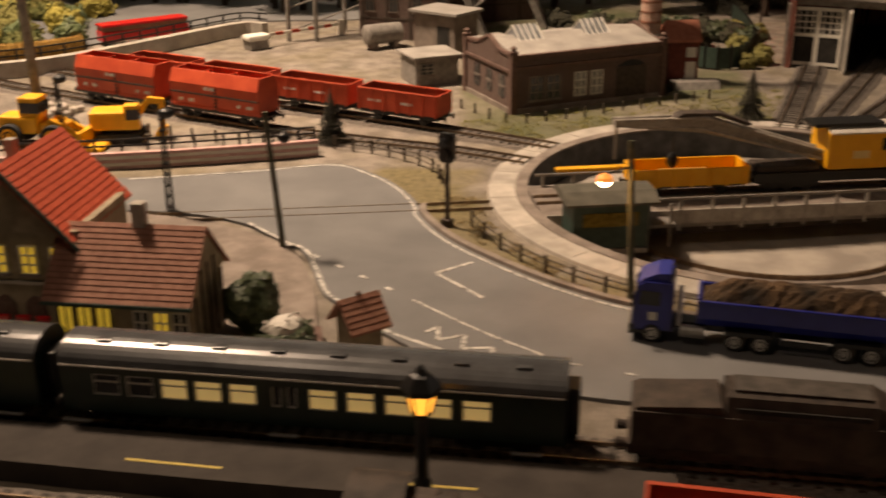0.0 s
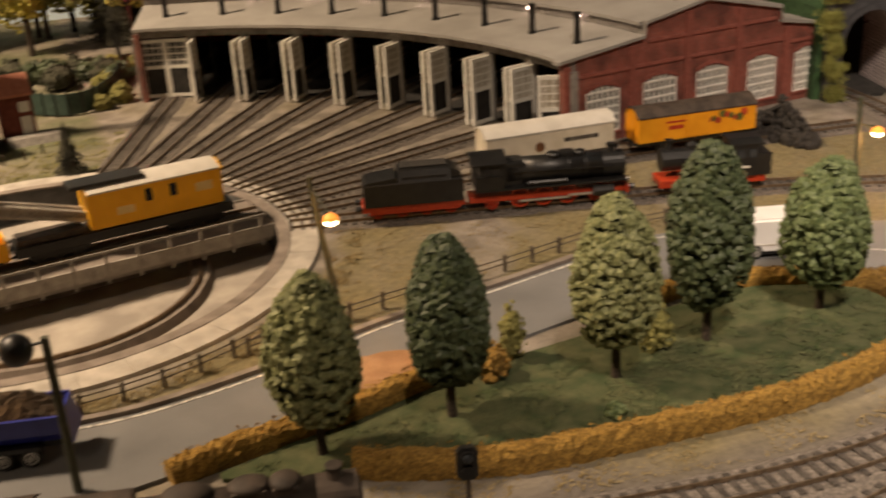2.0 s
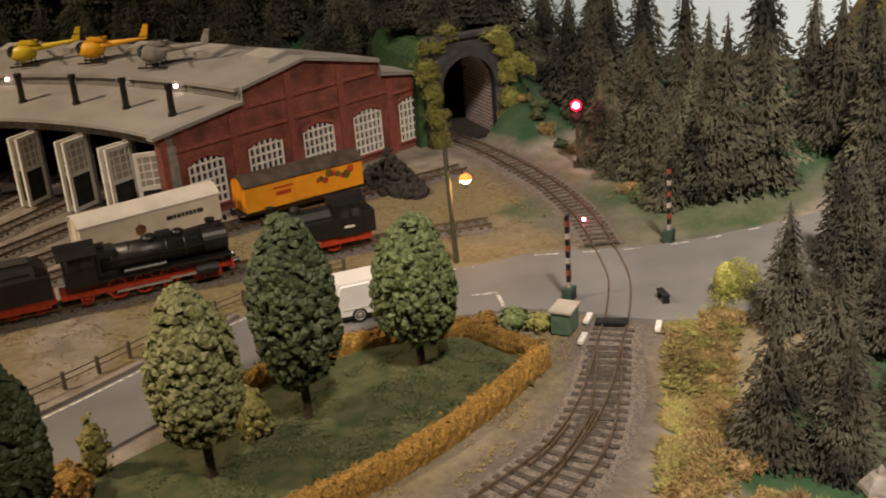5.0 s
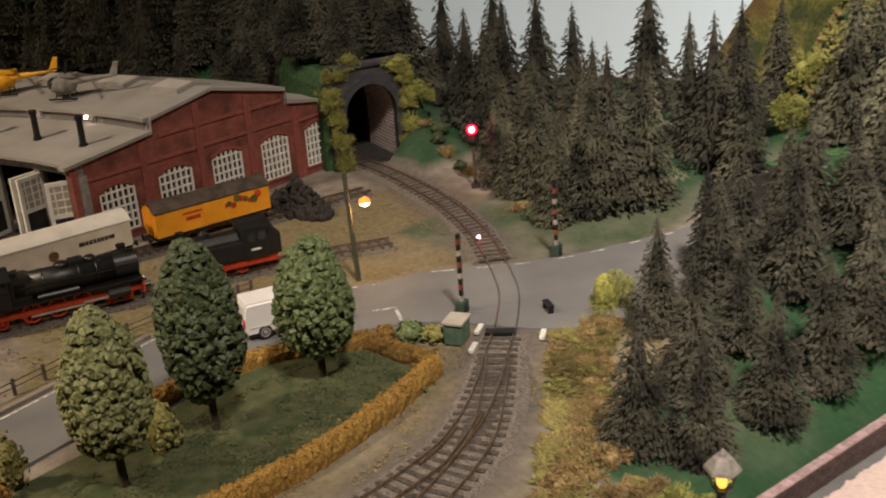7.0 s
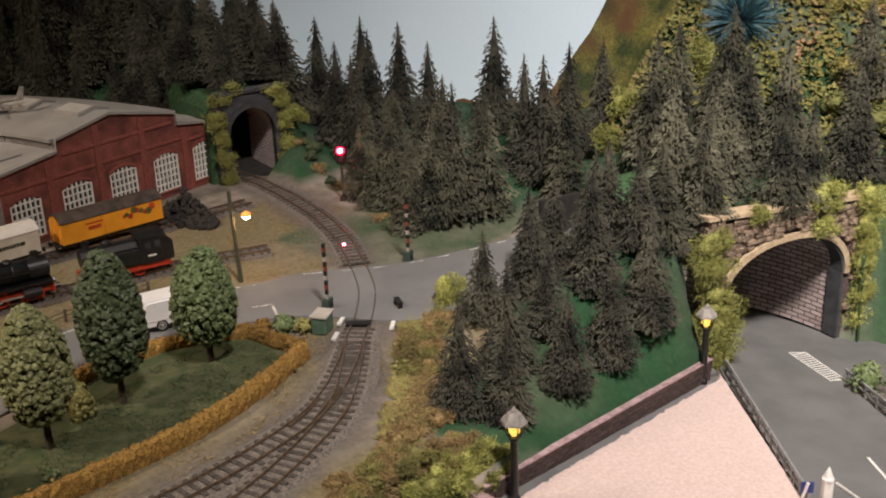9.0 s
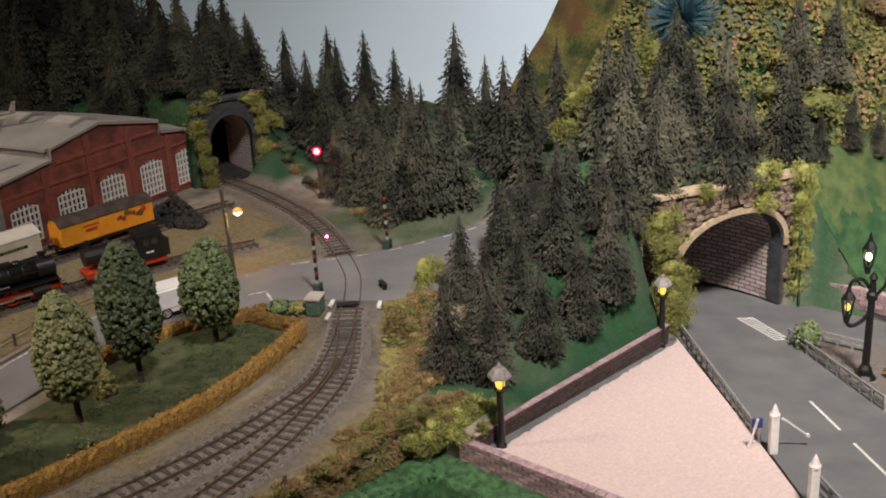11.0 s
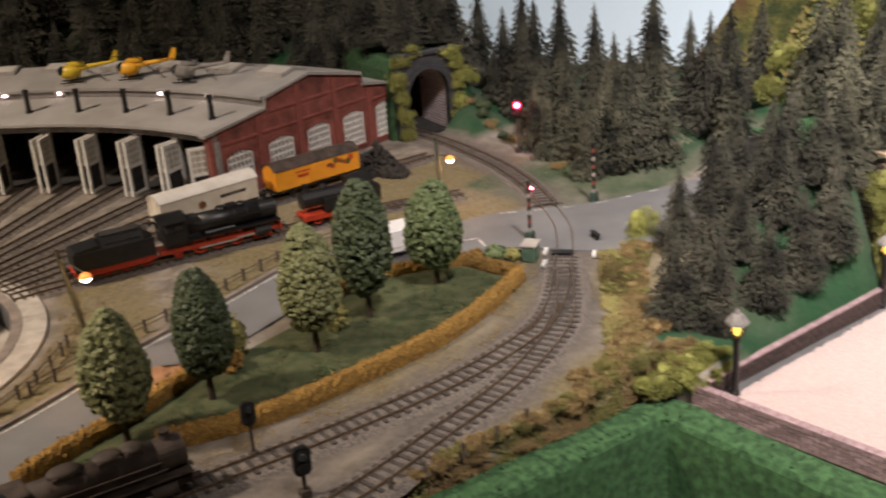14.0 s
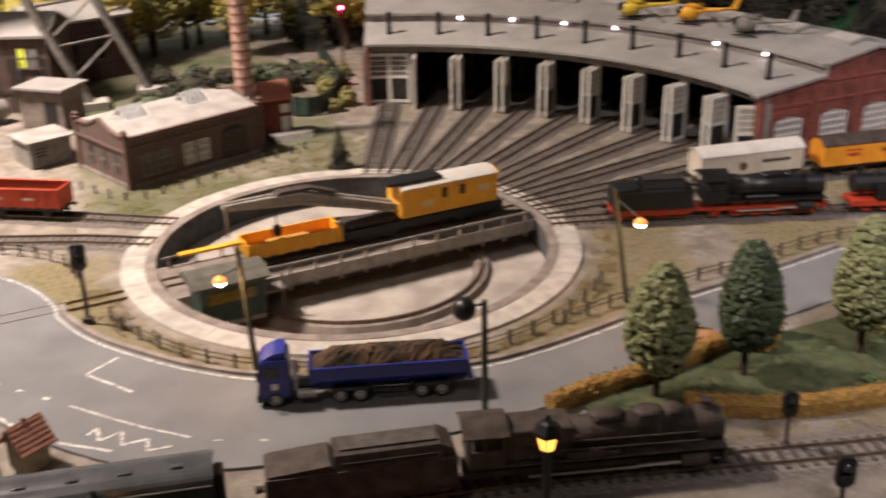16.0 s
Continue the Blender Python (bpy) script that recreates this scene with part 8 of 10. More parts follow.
# ---- coach with lit windows ----
def coach(x, y, turn, label, lit=(2, 3, 4, 6, 7, 8, 9)):
    c = rolling("passenger_coach", x, y, turn, label, "passenger coach", "green coaches")
    half = 10.0
    for s in (-1, 1):
        for xx in (s * 6.6, s * 8.4):
            wheelset(c, xx, 0.38)
        part("bogie", boxed(s * 7.5 - 1.6, s * 7.5 + 1.6, -0.95, 0.95, 0.35, 0.75, 0.04), BLACK, c)
    part("floor", boxed(-half, half, -1.2, 1.2, 0.75, 0.95), BLACK, c)
    slots = [-8.6, -7.2, -5.8, -4.4, -3.0, None, 0.2, 1.7, 3.2, 4.7, 6.2]
    spans = [(xx - 0.08, xx + 1.04) for xx in slots if xx is not None] + [(-1.35, -0.95), (-0.75, -0.35)]
    for s in (-1, 1):
        bm = boxed(-half, half, s * 1.28 - 0.05, s * 1.28 + 0.05, 0.85, 1.62)
        box(bm, -half, half, s * 1.28 - 0.05, s * 1.28 + 0.05, 2.55, 2.95)
        edges = sorted(spans)
        x0 = -half
        for a, b in edges:
            box(bm, x0, a, s * 1.28 - 0.05, s * 1.28 + 0.05, 1.62, 2.55)
            x0 = b
        box(bm, x0, half, s * 1.28 - 0.05, s * 1.28 + 0.05, 1.62, 2.55)
        wall = part("side_wall", bm, COACH_GREEN, c, "bottle-green coach side")
        for i, (a, b) in enumerate(edges):
            wide = b - a > 0.6
            on = wide and (i in lit or i - 2 in lit and i > 6)
            w = part("window", boxed(a, b, s * 1.2 - 0.02, s * 1.2 + 0.02, 1.62, 2.55), WINDOW_GLOW if on else GLASS, wall, "lit window" if on else "dark window")
            bm = bmesh.new()
            for z in ((1.64, 2.22, 2.53) if wide else (1.66,)):
                box(bm, a, b, s * 1.27 - 0.035, s * 1.27 + 0.035, z - 0.03, z + 0.03)
            for xx in (a + 0.03, b - 0.03):
                box(bm, xx - 0.03, xx + 0.03, s * 1.27 - 0.03, s * 1.27 + 0.03, 1.62, 2.55)
            part("window_frame", bm, STEEL, w, "bright metal window frame")
        for xx in (-1.0, 8.6, -9.6):
            part("step", boxed(xx - 0.6, xx + 0.6, s * 1.25 - 0.12, s * 1.25 + 0.12, 0.3, 0.36), STEEL, wall)
            part("door_line", boxed(xx - 0.62, xx - 0.58, s * 1.33 - 0.02, s * 1.33 + 0.02, 0.9, 2.6), BLACK, wall)
    for s in (-1, 1):
        part("end_wall", boxed(s * half - 0.06, s * half + 0.06, -1.3, 1.3, 0.8, 3.0), COACH_GREEN, c)
        part("bellows", boxed(s * (half + 0.3) - 0.25, s * (half + 0.3) + 0.25, -0.6, 0.6, 0.9, 2.9, 0.1), BLACK, c, "black gangway bellows")
        part("buffer_beam", boxed(s * half - 0.02, s * half + 0.14, -1.1, 1.1, 0.6, 0.95), BLACK, c)
        for y in (-0.65, 0.65):
            part("buffer", rodded((s * half, y, 0.78), (s * (half + 0.5), y, 0.78), 0.15, 0.2, 10), BLACK, c)
    arc = [(1.36 * math.cos(math.pi * i / 16), 2.85 + 0.85 * math.sin(math.pi * i / 16)) for i in range(17)]
    roof = part("roof", prism(bmesh.new(), arc + [(u * 0.93, (v - 2.85) * 0.93 + 2.85) for u, v in arc[::-1]], -half - 0.08, half + 0.08), COACH_ROOF, c, "glossy grey roof")
    for s in (-1, 1):
        part("roof_cap", prism(bmesh.new(), [(u * 0.98, v - 0.02) for u, v in arc], s * half - 0.05, s * half + 0.05), COACH_ROOF, roof)
        # bright strip doubles as the lamp's highlight along the roof edge
        part("gutter", boxed(-half, half, s * 1.36 - 0.03, s * 1.36 + 0.03, 2.86, 2.93), STEEL, roof, "bright gutter strip drawn for the roof highlight")
    for k in range(8):
        xx = -8.4 + 2.4 * k
        part("roof_vent", boxed(xx - 0.3, xx + 0.3, -0.62, -0.3, 3.55, 3.72, 0.06), COACH_ROOF, roof)
    part("inside", boxed(-half + 0.2, half - 0.2, -0.9, 0.9, 0.95, 1.7), TIMBER, c, "dim seats")
    return c


coach(-0.2, 44.5, -7.2, "bottle-green passenger coach with lit windows and a glossy grey roof")
coach(-21.2, 47.3, -7.6, "bottle-green passenger coach with a glossy grey roof", ())

# foreground stock on the siding
near_engine = steam_engine(5.6, 36.95, -8.0, "dark small steam locomotive on the siding", SOOT, SOOT, 0.7, 9.0, (-1.6, -0.2, 1.2), 0.5, (2.9,), -3.2, False)
near_engine.matrix_world = near_engine.matrix_world @ Matrix.Diagonal((0.85, 0.85, 0.62, 1))
open_wagon(15.6, 35.2, -10.0, 8.0, "red open wagons on the siding")

# ---- railway crane on the turntable bridge ----
JIB = surface("pale_grey_jib", (0.26, 0.235, 0.205), (0.40, 0.365, 0.32), 150, 0.7, 0.2)
ca, sa = math.cos(math.radians(BRIDGE_TURN)), math.sin(math.radians(BRIDGE_TURN))


def on_bridge(u, v=0.0):
    return HUB[0] + u * ca - v * sa, HUB[1] + u * sa + v * ca


x, y = on_bridge(6.0)
crane = rolling("railway_crane", x, y, BRIDGE_TURN, "yellow railway crane with a long grey jib on a black chassis", "railway crane", "", 0.38)
part("chassis", boxed(-7.0, 7.0, -1.1, 1.1, 0.7, 1.35, 0.05), BLACK, crane)
for s in (-1, 1):
    part("bogie", boxed(s * 4.4 - 1.9, s * 4.4 + 1.9, -0.95, 0.95, 0.3, 0.75, 0.05), BLACK, crane)
    for xx in (s * 3.3, s * 4.5, s * 5.7):
        wheelset(crane, xx, 0.38)
part("deck_box", boxed(-6.8, -2.6, -0.9, 0.9, 1.35, 1.75, 0.1), SOOT, crane)
body = part("crane_house", boxed(-2.2, 6.4, -1.22, 1.22, 1.5, 3.9, 0.06), YELLOW, crane, "yellow boarded crane house")
for k in range(12):
    xx = -2.0 + 8.2 * k / 11
    part("board_strip", boxed(xx - 0.03, xx + 0.03, -1.25, 1.25, 1.55, 3.85), YELLOW, body)
arc = [(-1.35 + 0.27 * i, 3.85 + 0.35 * (1 - ((-1.35 + 0.27 * i) / 1.35) ** 2)) for i in range(11)]
part("house_roof", prism(bmesh.new(), arc + [(u, v + 0.1) for u, v in arc[::-1]], -2.3, 6.3), PALE_GREY, body, "pale arched roof")
part("rear_gable", prism(bmesh.new(), [(-1.3, 3.8), *arc, (1.3, 3.8)], 6.25, 6.5), YELLOW, body)
part("front_gable", prism(bmesh.new(), [(-1.3, 1.6), (-1.3, 3.8), *arc, (1.3, 3.8), (1.3, 1.6)], -2.35, -2.15), YELLOW, body)
for xx in (1.3, 2.9):
    part("house_window", boxed(xx, xx + 0.42, -1.28, -1.2, 2.7, 3.5), DARK, body, "dark narrow window")
part("counterweight_arm", boxed(-3.2, 1.5, -0.9, 0.9, 4.2, 4.45, 0.05), BLACK, crane)
bars(body, ((-0.6, 0.5),), 2.2, 2.7, -1.26, surface("pale_marking", (0.72, 0.52, 0.2), (0.78, 0.58, 0.26), 100, 0.6, 0), "pale marking")
bars(body, ((4.6, 5.7),), 2.6, 3.2, -1.26, surface("pale_marking_b", (0.72, 0.52, 0.2), (0.78, 0.58, 0.26), 100, 0.6, 0), "pale marking")
for s in (-0.55, 0.55):
    bm = bmesh.new()
    low = [Vector((-2.2, s, 2.0)), Vector((-10.5, s * 0.8, 4.3)), Vector((-16.2, s * 0.5, 4.7))]
    high = [Vector((-2.2, s, 2.5)), Vector((-10.3, s * 0.8, 5.0)), Vector((-16.2, s * 0.5, 5.0))]
    for chain in (low, high):
        for a, b in zip(chain, chain[1:]):
            rod(bm, a, b, 0.13, 0.12, 6)
    for i in range(2):
        for k in range(7):
            a = low[i].lerp(low[i + 1], k / 7)
            b = high[i].lerp(high[i + 1], (k + 0.5) / 7)
            c = low[i].lerp(low[i + 1], (k + 1) / 7)
            rod(bm, a, b, 0.07, 0.07, 5)
            rod(bm, b, c, 0.07, 0.07, 5)
    part("jib_truss", bm, JIB, crane, "grey lattice jib")
    part("jib_side", prism(bmesh.new(), [(-2.2, 1.95), (-10.5, 4.05), (-16.2, 4.62), (-16.2, 5.02), (-10.3, 5.08), (-2.2, 2.5)], s * 0.72 - 0.03, s * 0.72 + 0.03, "y"), JIB, crane, "grey jib side plate")
part("jib_plate", prism(bmesh.new(), [(-2.2, 2.1), (-10.5, 4.4), (-16.2, 4.75), (-16.2, 4.95), (-10.3, 4.95), (-2.2, 2.4)], -0.3, 0.3, "y"), JIB, crane)
hook = part("hook_block", ball(bmesh.new(), -12.2, 0, 2.2, 0.5, 0.8, 0.7, 1.1), BLACK, crane, "black hook block")
part("hook_rope", rodded((-12.2, 0, 2.6), (-12.2, 0, 4.6), 0.05, 0.05, 6), BLACK, hook)
part("tip_strut", rodded((-16.0, 0, 2.4), (-16.0, 0, 4.9), 0.1, 0.1, 6), GIRDER, crane)
part("winch_frame", prism(bmesh.new(), [(-12.6, 4.95), (-11.8, 5.35), (-9.4, 5.3), (-7.2, 4.5), (-7.6, 4.4), (-9.5, 5.1), (-11.6, 5.12), (-12.3, 4.9)], -0.45, 0.45, "y"), SOOT, crane)

x, y = on_bridge(-5.2)
gon = rolling("match_wagon", x, y, BRIDGE_TURN, "bright yellow low-sided match wagon of the crane", "open wagon", "", 0.38)
underframe(gon, 7.4, (-2.2, 2.2))
part("floor", boxed(-3.7, 3.7, -1.15, 1.15, 0.9, 1.05), YELLOW, gon)
for s in (-1, 1):
    side = part("side_wall", boxed(-3.8, 3.8, s * 1.18 - 0.07, s * 1.18 + 0.07, 0.8, 1.95, 0.03), YELLOW, gon)
    for k in range(7):
        xx = -3.5 + 7.0 * k / 6
        part("stanchion", prism(bmesh.new(), [(s * 1.22, 0.7), (s * 1.4, 0.85), (s * 1.3, 1.9), (s * 1.22, 1.9)], xx - 0.1, xx + 0.1), YELLOW, side)
    part("end_wall", boxed(s * 3.75 - 0.07, s * 3.75 + 0.07, -1.2, 1.2, 0.85, 1.95, 0.03), YELLOW, gon)
part("extension_plank", boxed(-8.6, -3.6, -0.3, 0.3, 1.75, 1.95, 0.03), YELLOW, gon, "yellow extension beam")
part("load", boxed(-1.8, 1.5, -0.5, 0.5, 1.05, 1.5, 0.1), surface("ochre_load", (0.35, 0.17, 0.02), (0.5, 0.26, 0.04), 200, 0.8, 0.3), gon, "ochre load")


# ---- road vehicles ----
def wheel(parent, x, y, r, w=0.3, rim=STEEL, name="wheel"):
    s = -1 if y < 0 else 1
    t = part(name, lathe(bmesh.new(), [(r * 0.55, -w / 2), (r * 0.95, -w / 2), (r, -w / 4), (r, w / 4), (r * 0.95, w / 2), (r * 0.55, w / 2)], 20), RUBBER, parent, "black tyre")
    t.matrix_basis = at(x, y, r, 0, 90)
    hub = part("rim", lathe(bmesh.new(), [(r * 0.68, -w * 0.48), (r * 0.68, w * 0.52), (r * 0.52, w * 0.54), (r * 0.42, w * 0.44), (r * 0.2, w * 0.62)], 16), rim, t, "pale steel rim")
    hub.matrix_basis = pose(0, 0, 0, 0 if s < 0 else 180, 0, 0)
    return t


def delivery_van(x, y, z, turn, label):
    v = thing("delivery_van", x, y, z, turn, label, "van", "white vans")
    side = [(-3.0, 0.35), (-3.05, 0.8), (-3.0, 2.15), (-2.85, 2.42), (1.0, 2.48), (1.45, 2.36), (2.35, 1.45), (2.95, 1.2), (3.08, 0.9), (3.05, 0.35)]
    bm = prism(bmesh.new(), side, -1.12, 1.12, "y")
    bmesh.ops.bevel(bm, geom=[e for e in bm.edges if abs(e.verts[0].co.y - e.verts[1].co.y) < 0.01], offset=0.14, segments=3, affect="EDGES")
    part("body", bm, VAN_WHITE, v, "plain white body")
    for s in (-1, 1):
        part("side_window", prism(bmesh.new(), [(1.0, 1.45), (1.95, 1.45), (1.55, 2.0), (1.35, 2.15), (1.0, 2.15)], s * 1.135 - 0.02, s * 1.135 + 0.02, "y"), GLASS, v, "dark side window")
        part("mirror", boxed(1.75, 1.95, s * 1.3 - 0.12, s * 1.3 + 0.12, 1.4, 1.7, 0.04), BLACK, v)
        for xx in (-1.85, 1.95):
            wheel(v, xx, s * 1.0, 0.46)
        part("tail_light", boxed(-3.1, -3.02, s * 0.98 - 0.1, s * 0.98 + 0.1, 0.9, 1.5), BUS_RED, v, "red tail light")
        part("side_moulding", boxed(-2.8, 0.9, s * 1.14 - 0.02, s * 1.14 + 0.02, 0.85, 0.93), PALE_GREY, v)
        part("headlight", boxed(2.86, 3.04, s * 0.8 - 0.2, s * 0.8 + 0.2, 0.95, 1.18, 0.05), STEEL, v)
    part("windscreen", prism(bmesh.new(), [(1.50, 2.36), (2.40, 1.47), (2.42, 1.50), (1.53, 2.40)], -0.98, 0.98, "y"), GLASS, v, "dark windscreen")
    part("bumper", boxed(2.9, 3.14, -1.05, 1.05, 0.35, 0.75, 0.06), RUBBER, v)
    part("rear_bumper", boxed(-3.14, -2.95, -1.05, 1.05, 0.35, 0.6, 0.05), RUBBER, v)
    part("underside", boxed(-2.9, 2.9, -1.0, 1.0, 0.25, 0.45), RUBBER, v)
    return v


delivery_van(66.4, 54.4, 0.14, -20, "plain white delivery van on the road behind the park")


def tipper(x, y, z, turn, label):
    """A tractor and half-round tipping trailer, cab at -x."""
    t = thing("tipper_truck", x, y, z, turn, label, "truck")
    bm = prism(bmesh.new(), [(-6.2, 0.45), (-6.25, 1.3), (-6.1, 2.9), (-5.8, 3.15), (-4.5, 3.15), (-4.4, 2.9), (-4.4, 0.6)], -1.05, 1.05, "y")
    bmesh.ops.bevel(bm, geom=[e for e in bm.edges if abs(e.verts[0].co.y - e.verts[1].co.y) < 0.01], offset=0.1, segments=2, affect="EDGES")
    cab = part("cab", bm, TRUCK_BLUE, t, "bright blue driver's cab")
    part("roof_spoiler", prism(bmesh.new(), [(-5.9, 3.1), (-4.6, 3.1), (-4.6, 3.5), (-5.2, 3.45)], -0.9, 0.9, "y"), TRUCK_BLUE, cab)
    for s in (-1, 1):
        part("door_window", prism(bmesh.new(), [(-6.0, 1.9), (-5.0, 1.9), (-5.0, 2.6), (-5.9, 2.6)], s * 1.07 - 0.02, s * 1.07 + 0.02, "y"), GLASS, cab, "dark door window")
        part("emblem", boxed(-5.5, -5.1, s * 1.07 - 0.015, s * 1.07 + 0.015, 1.15, 1.55), WHITE, cab, "small white emblem")
        part("step", boxed(-6.1, -5.5, s * 1.08 - 0.04, s * 1.08 + 0.04, 0.45, 0.6), BLACK, cab)
        part("mirror", boxed(-6.3, -6.15, s * 1.25 - 0.1, s * 1.25 + 0.1, 1.9, 2.5, 0.03), BLACK, cab)
    part("windscreen", prism(bmesh.new(), [(-6.27, 1.75), (-6.14, 2.75), (-6.10, 2.75), (-6.2, 1.75)], -0.92, 0.92, "y"), GLASS, cab)
    part("bumper", boxed(-6.4, -6.1, -1.05, 1.05, 0.3, 0.85, 0.08), BLACK, cab)
    part("chassis", boxed(-4.5, 6.0, -0.45, 0.45, 0.6, 0.95, 0.03), BLACK, t)
    part("fuel_tank", rodded((-4.0, -0.8, 0.65), (-2.9, -0.8, 0.65), 0.3, 0.3, 12), STEEL, t)
    part("exhaust", rodded((-4.1, -0.6, 0.8), (-4.1, -0.6, 2.9), 0.12, 0.12, 8), STEEL, t)
    tub = [(-1.12, 2.35), (-1.05, 1.5), (-0.75, 1.05), (0.75, 1.05), (1.05, 1.5), (1.12, 2.35), (1.02, 2.35), (0.95, 1.55), (0.7, 1.15), (-0.7, 1.15), (-0.95, 1.55), (-1.02, 2.35)]
    body = part("tipping_body", prism(bmesh.new(), tub, -3.2, 6.0), TRUCK_BLUE, t, "blue half-round tipping body")
    part("front_wall", prism(bmesh.new(), [(-1.12, 2.5), (-1.05, 1.5), (-0.75, 1.05), (0.75, 1.05), (1.05, 1.5), (1.12, 2.5)], -3.3, -3.18), TRUCK_BLUE, body)
    tail = part("tailgate", prism(bmesh.new(), [(-1.12, 2.35), (-1.05, 1.5), (-0.75, 0.95), (0.75, 0.95), (1.05, 1.5), (1.12, 2.35)], 5.95, 6.12), TRUCK_BLUE, body)
    part("tail_slope", prism(bmesh.new(), [(6.0, 0.95), (6.45, 1.05), (6.1, 2.35)], -1.08, 1.08, "y"), TRUCK_BLUE, body)
    for s in (-1, 1):
        part("top_rim", boxed(-3.3, 6.1, s * 1.12 - 0.08, s * 1.12 + 0.08, 2.3, 2.42, 0.02), TRUCK_BLUE, body)
    bm = bmesh.new()
    rng = random.Random(3)
    rows = []
    for i in range(37):
        xx = -3.1 + 9.0 * i / 36
        row = []
        for j in range(13):
            u = -1 + 2 * j / 12
            hh = 2.25 + 0.95 * (1 - u * u) * min(1, (xx + 3.4) / 1.6, (6.2 - xx) / 1.6) + rng.uniform(-0.09, 0.09)
            row.append(bm.verts.new((xx, u * 1.0, hh)))
        rows.append(row)
    for a, b in zip(rows, rows[1:]):
        for j in range(12):
            bm.faces.new((a[j], a[j + 1], b[j + 1], b[j]))
    part("soil_load", bm, SOIL, t, "heaped dark brown soil")
    for s in (-1, 1):
        wheel(t, -5.3, s * 0.95, 0.46)
        for xx in (-1.5, -0.35, 3.3, 4.5):
            wheel(t, xx, s * 0.9, 0.46, 0.45)
        for xx in (-0.92, 3.9):
            part("mudguard", prism(bmesh.new(), [(xx - 1.1, 0.8), (xx - 1.0, 1.0), (xx + 1.0, 1.0), (xx + 1.1, 0.8)], s * 0.9 - 0.24, s * 0.9 + 0.24, "y"), BLACK, t)
    part("side_guard", boxed(0.5, 2.6, -1.0, -0.9, 0.5, 0.75), BLACK, t)
    return t


tipper(20.0, 52.6, 0.14, -13.5, "bright blue tipper truck heaped with soil driving round the bend")


# ---- helicopters on the shed roof ----
def helicopter(x, y, z, turn, body, label):
    h = thing("helicopter", x, y, z, turn, label, "helicopter", "helicopters on the shed roof")
    part("cabin", ball(bmesh.new(), 0.4, 0, 0.85, 0.62, 1.5, 0.9, 0.95, 3), body, h, "", True)
    part("canopy", ball(bmesh.new(), 0.85, 0, 0.92, 0.5, 1.05, 0.95, 0.9, 3), GLASS, h, "dark glazed canopy", True)
    part("tail_boom", rodded((-0.2, 0, 1.05), (-3.0, 0, 1.35), 0.24, 0.1, 10), body, h)
    part("tail_fin", prism(bmesh.new(), [(-2.7, 1.2), (-3.3, 1.3), (-3.5, 2.2), (-3.2, 2.2)], -0.05, 0.05, "y"), body, h)
    part("engine_cowl", boxed(-0.7, 0.5, -0.3, 0.3, 1.3, 1.62, 0.1), body, h)
    mast = part("rotor_mast", rodded((0, 0, 1.5), (0, 0, 1.95), 0.07, 0.07, 8), BLACK, h)
    for k in range(4):
        a = math.radians(25 + 90 * k)
        blade = part("rotor_blade", boxed(0, 2.1, -0.08, 0.08, 1.92, 1.96), BLACK, mast)
        blade.matrix_basis = pose(0, 0, 0, 0, 0, math.degrees(a))
    for s in (-1, 1):
        sk = part("skid", rodded((-0.7, s * 0.55, 0.07), (1.2, s * 0.55, 0.07), 0.06, 0.06, 6), BLACK, h)
        for xx in (-0.2, 0.7):
            part("skid_strut", rodded((xx, s * 0.55, 0.07), (xx, s * 0.3, 0.55), 0.04, 0.04, 6), BLACK, sk)
    return h


LEMON = surface("lemon_yellow", (0.66, 0.46, 0.02), (0.78, 0.56, 0.04), 60, 0.4, 0.05, vary=0.06)
HELI = [(48.2, 35.1, "lemon-yellow rescue helicopter on skids", LEMON), (48.9, 27.3, "golden-yellow helicopter on skids", YELLOW), (48.5, 18.9, "dark grey and silver helicopter on skids", GIRDER)]
for r, a, label, mat in HELI:
    rr = r
    x, y = polar(rr, a)
    zz = 8.9 + (rr - 46.4) * 1.15 / 6.6 + 0.02
    heli = helicopter(x, y, zz, a + 110, mat, label + " standing on the shed roof")
    heli.matrix_world = heli.matrix_world @ Matrix.Diagonal((1.35, 1.35, 1.35, 1))

# ---- workshop of brown brick ----
def sash_window(parent, x0, x1, z0, z1, y, bar=WHITE, glass=GLASS, nx=2, nz=3, flip=1):
    """A glazed window on the face y of a wall, bars standing proud."""
    w = part("window", boxed(x0, x1, y - 0.03, y + 0.03, z0, z1), glass, parent, "glazed window")
    bm = bmesh.new()
    for i in range(nx + 1):
        x = x0 + (x1 - x0) * i / nx
        box(bm, x - 0.045, x + 0.045, y - 0.06 * flip - 0.03, y - 0.06 * flip + 0.03, z0, z1)
    for i in range(nz + 1):
        z = z0 + (z1 - z0) * i / nz
        box(bm, x0, x1, y - 0.06 * flip - 0.025, y - 0.06 * flip + 0.025, z - 0.04, z + 0.04)
    part("window_frame", bm, bar, w)
    part("sill", boxed(x0 - 0.12, x1 + 0.12, y - 0.14, y + 0.06, z0 - 0.14, z0 - 0.02), CONCRETE_DARK, w)
    return w


PANE_PALE = surface("pale_pane", (0.20, 0.20, 0.20), (0.34, 0.34, 0.33), 90, 0.2, 0)


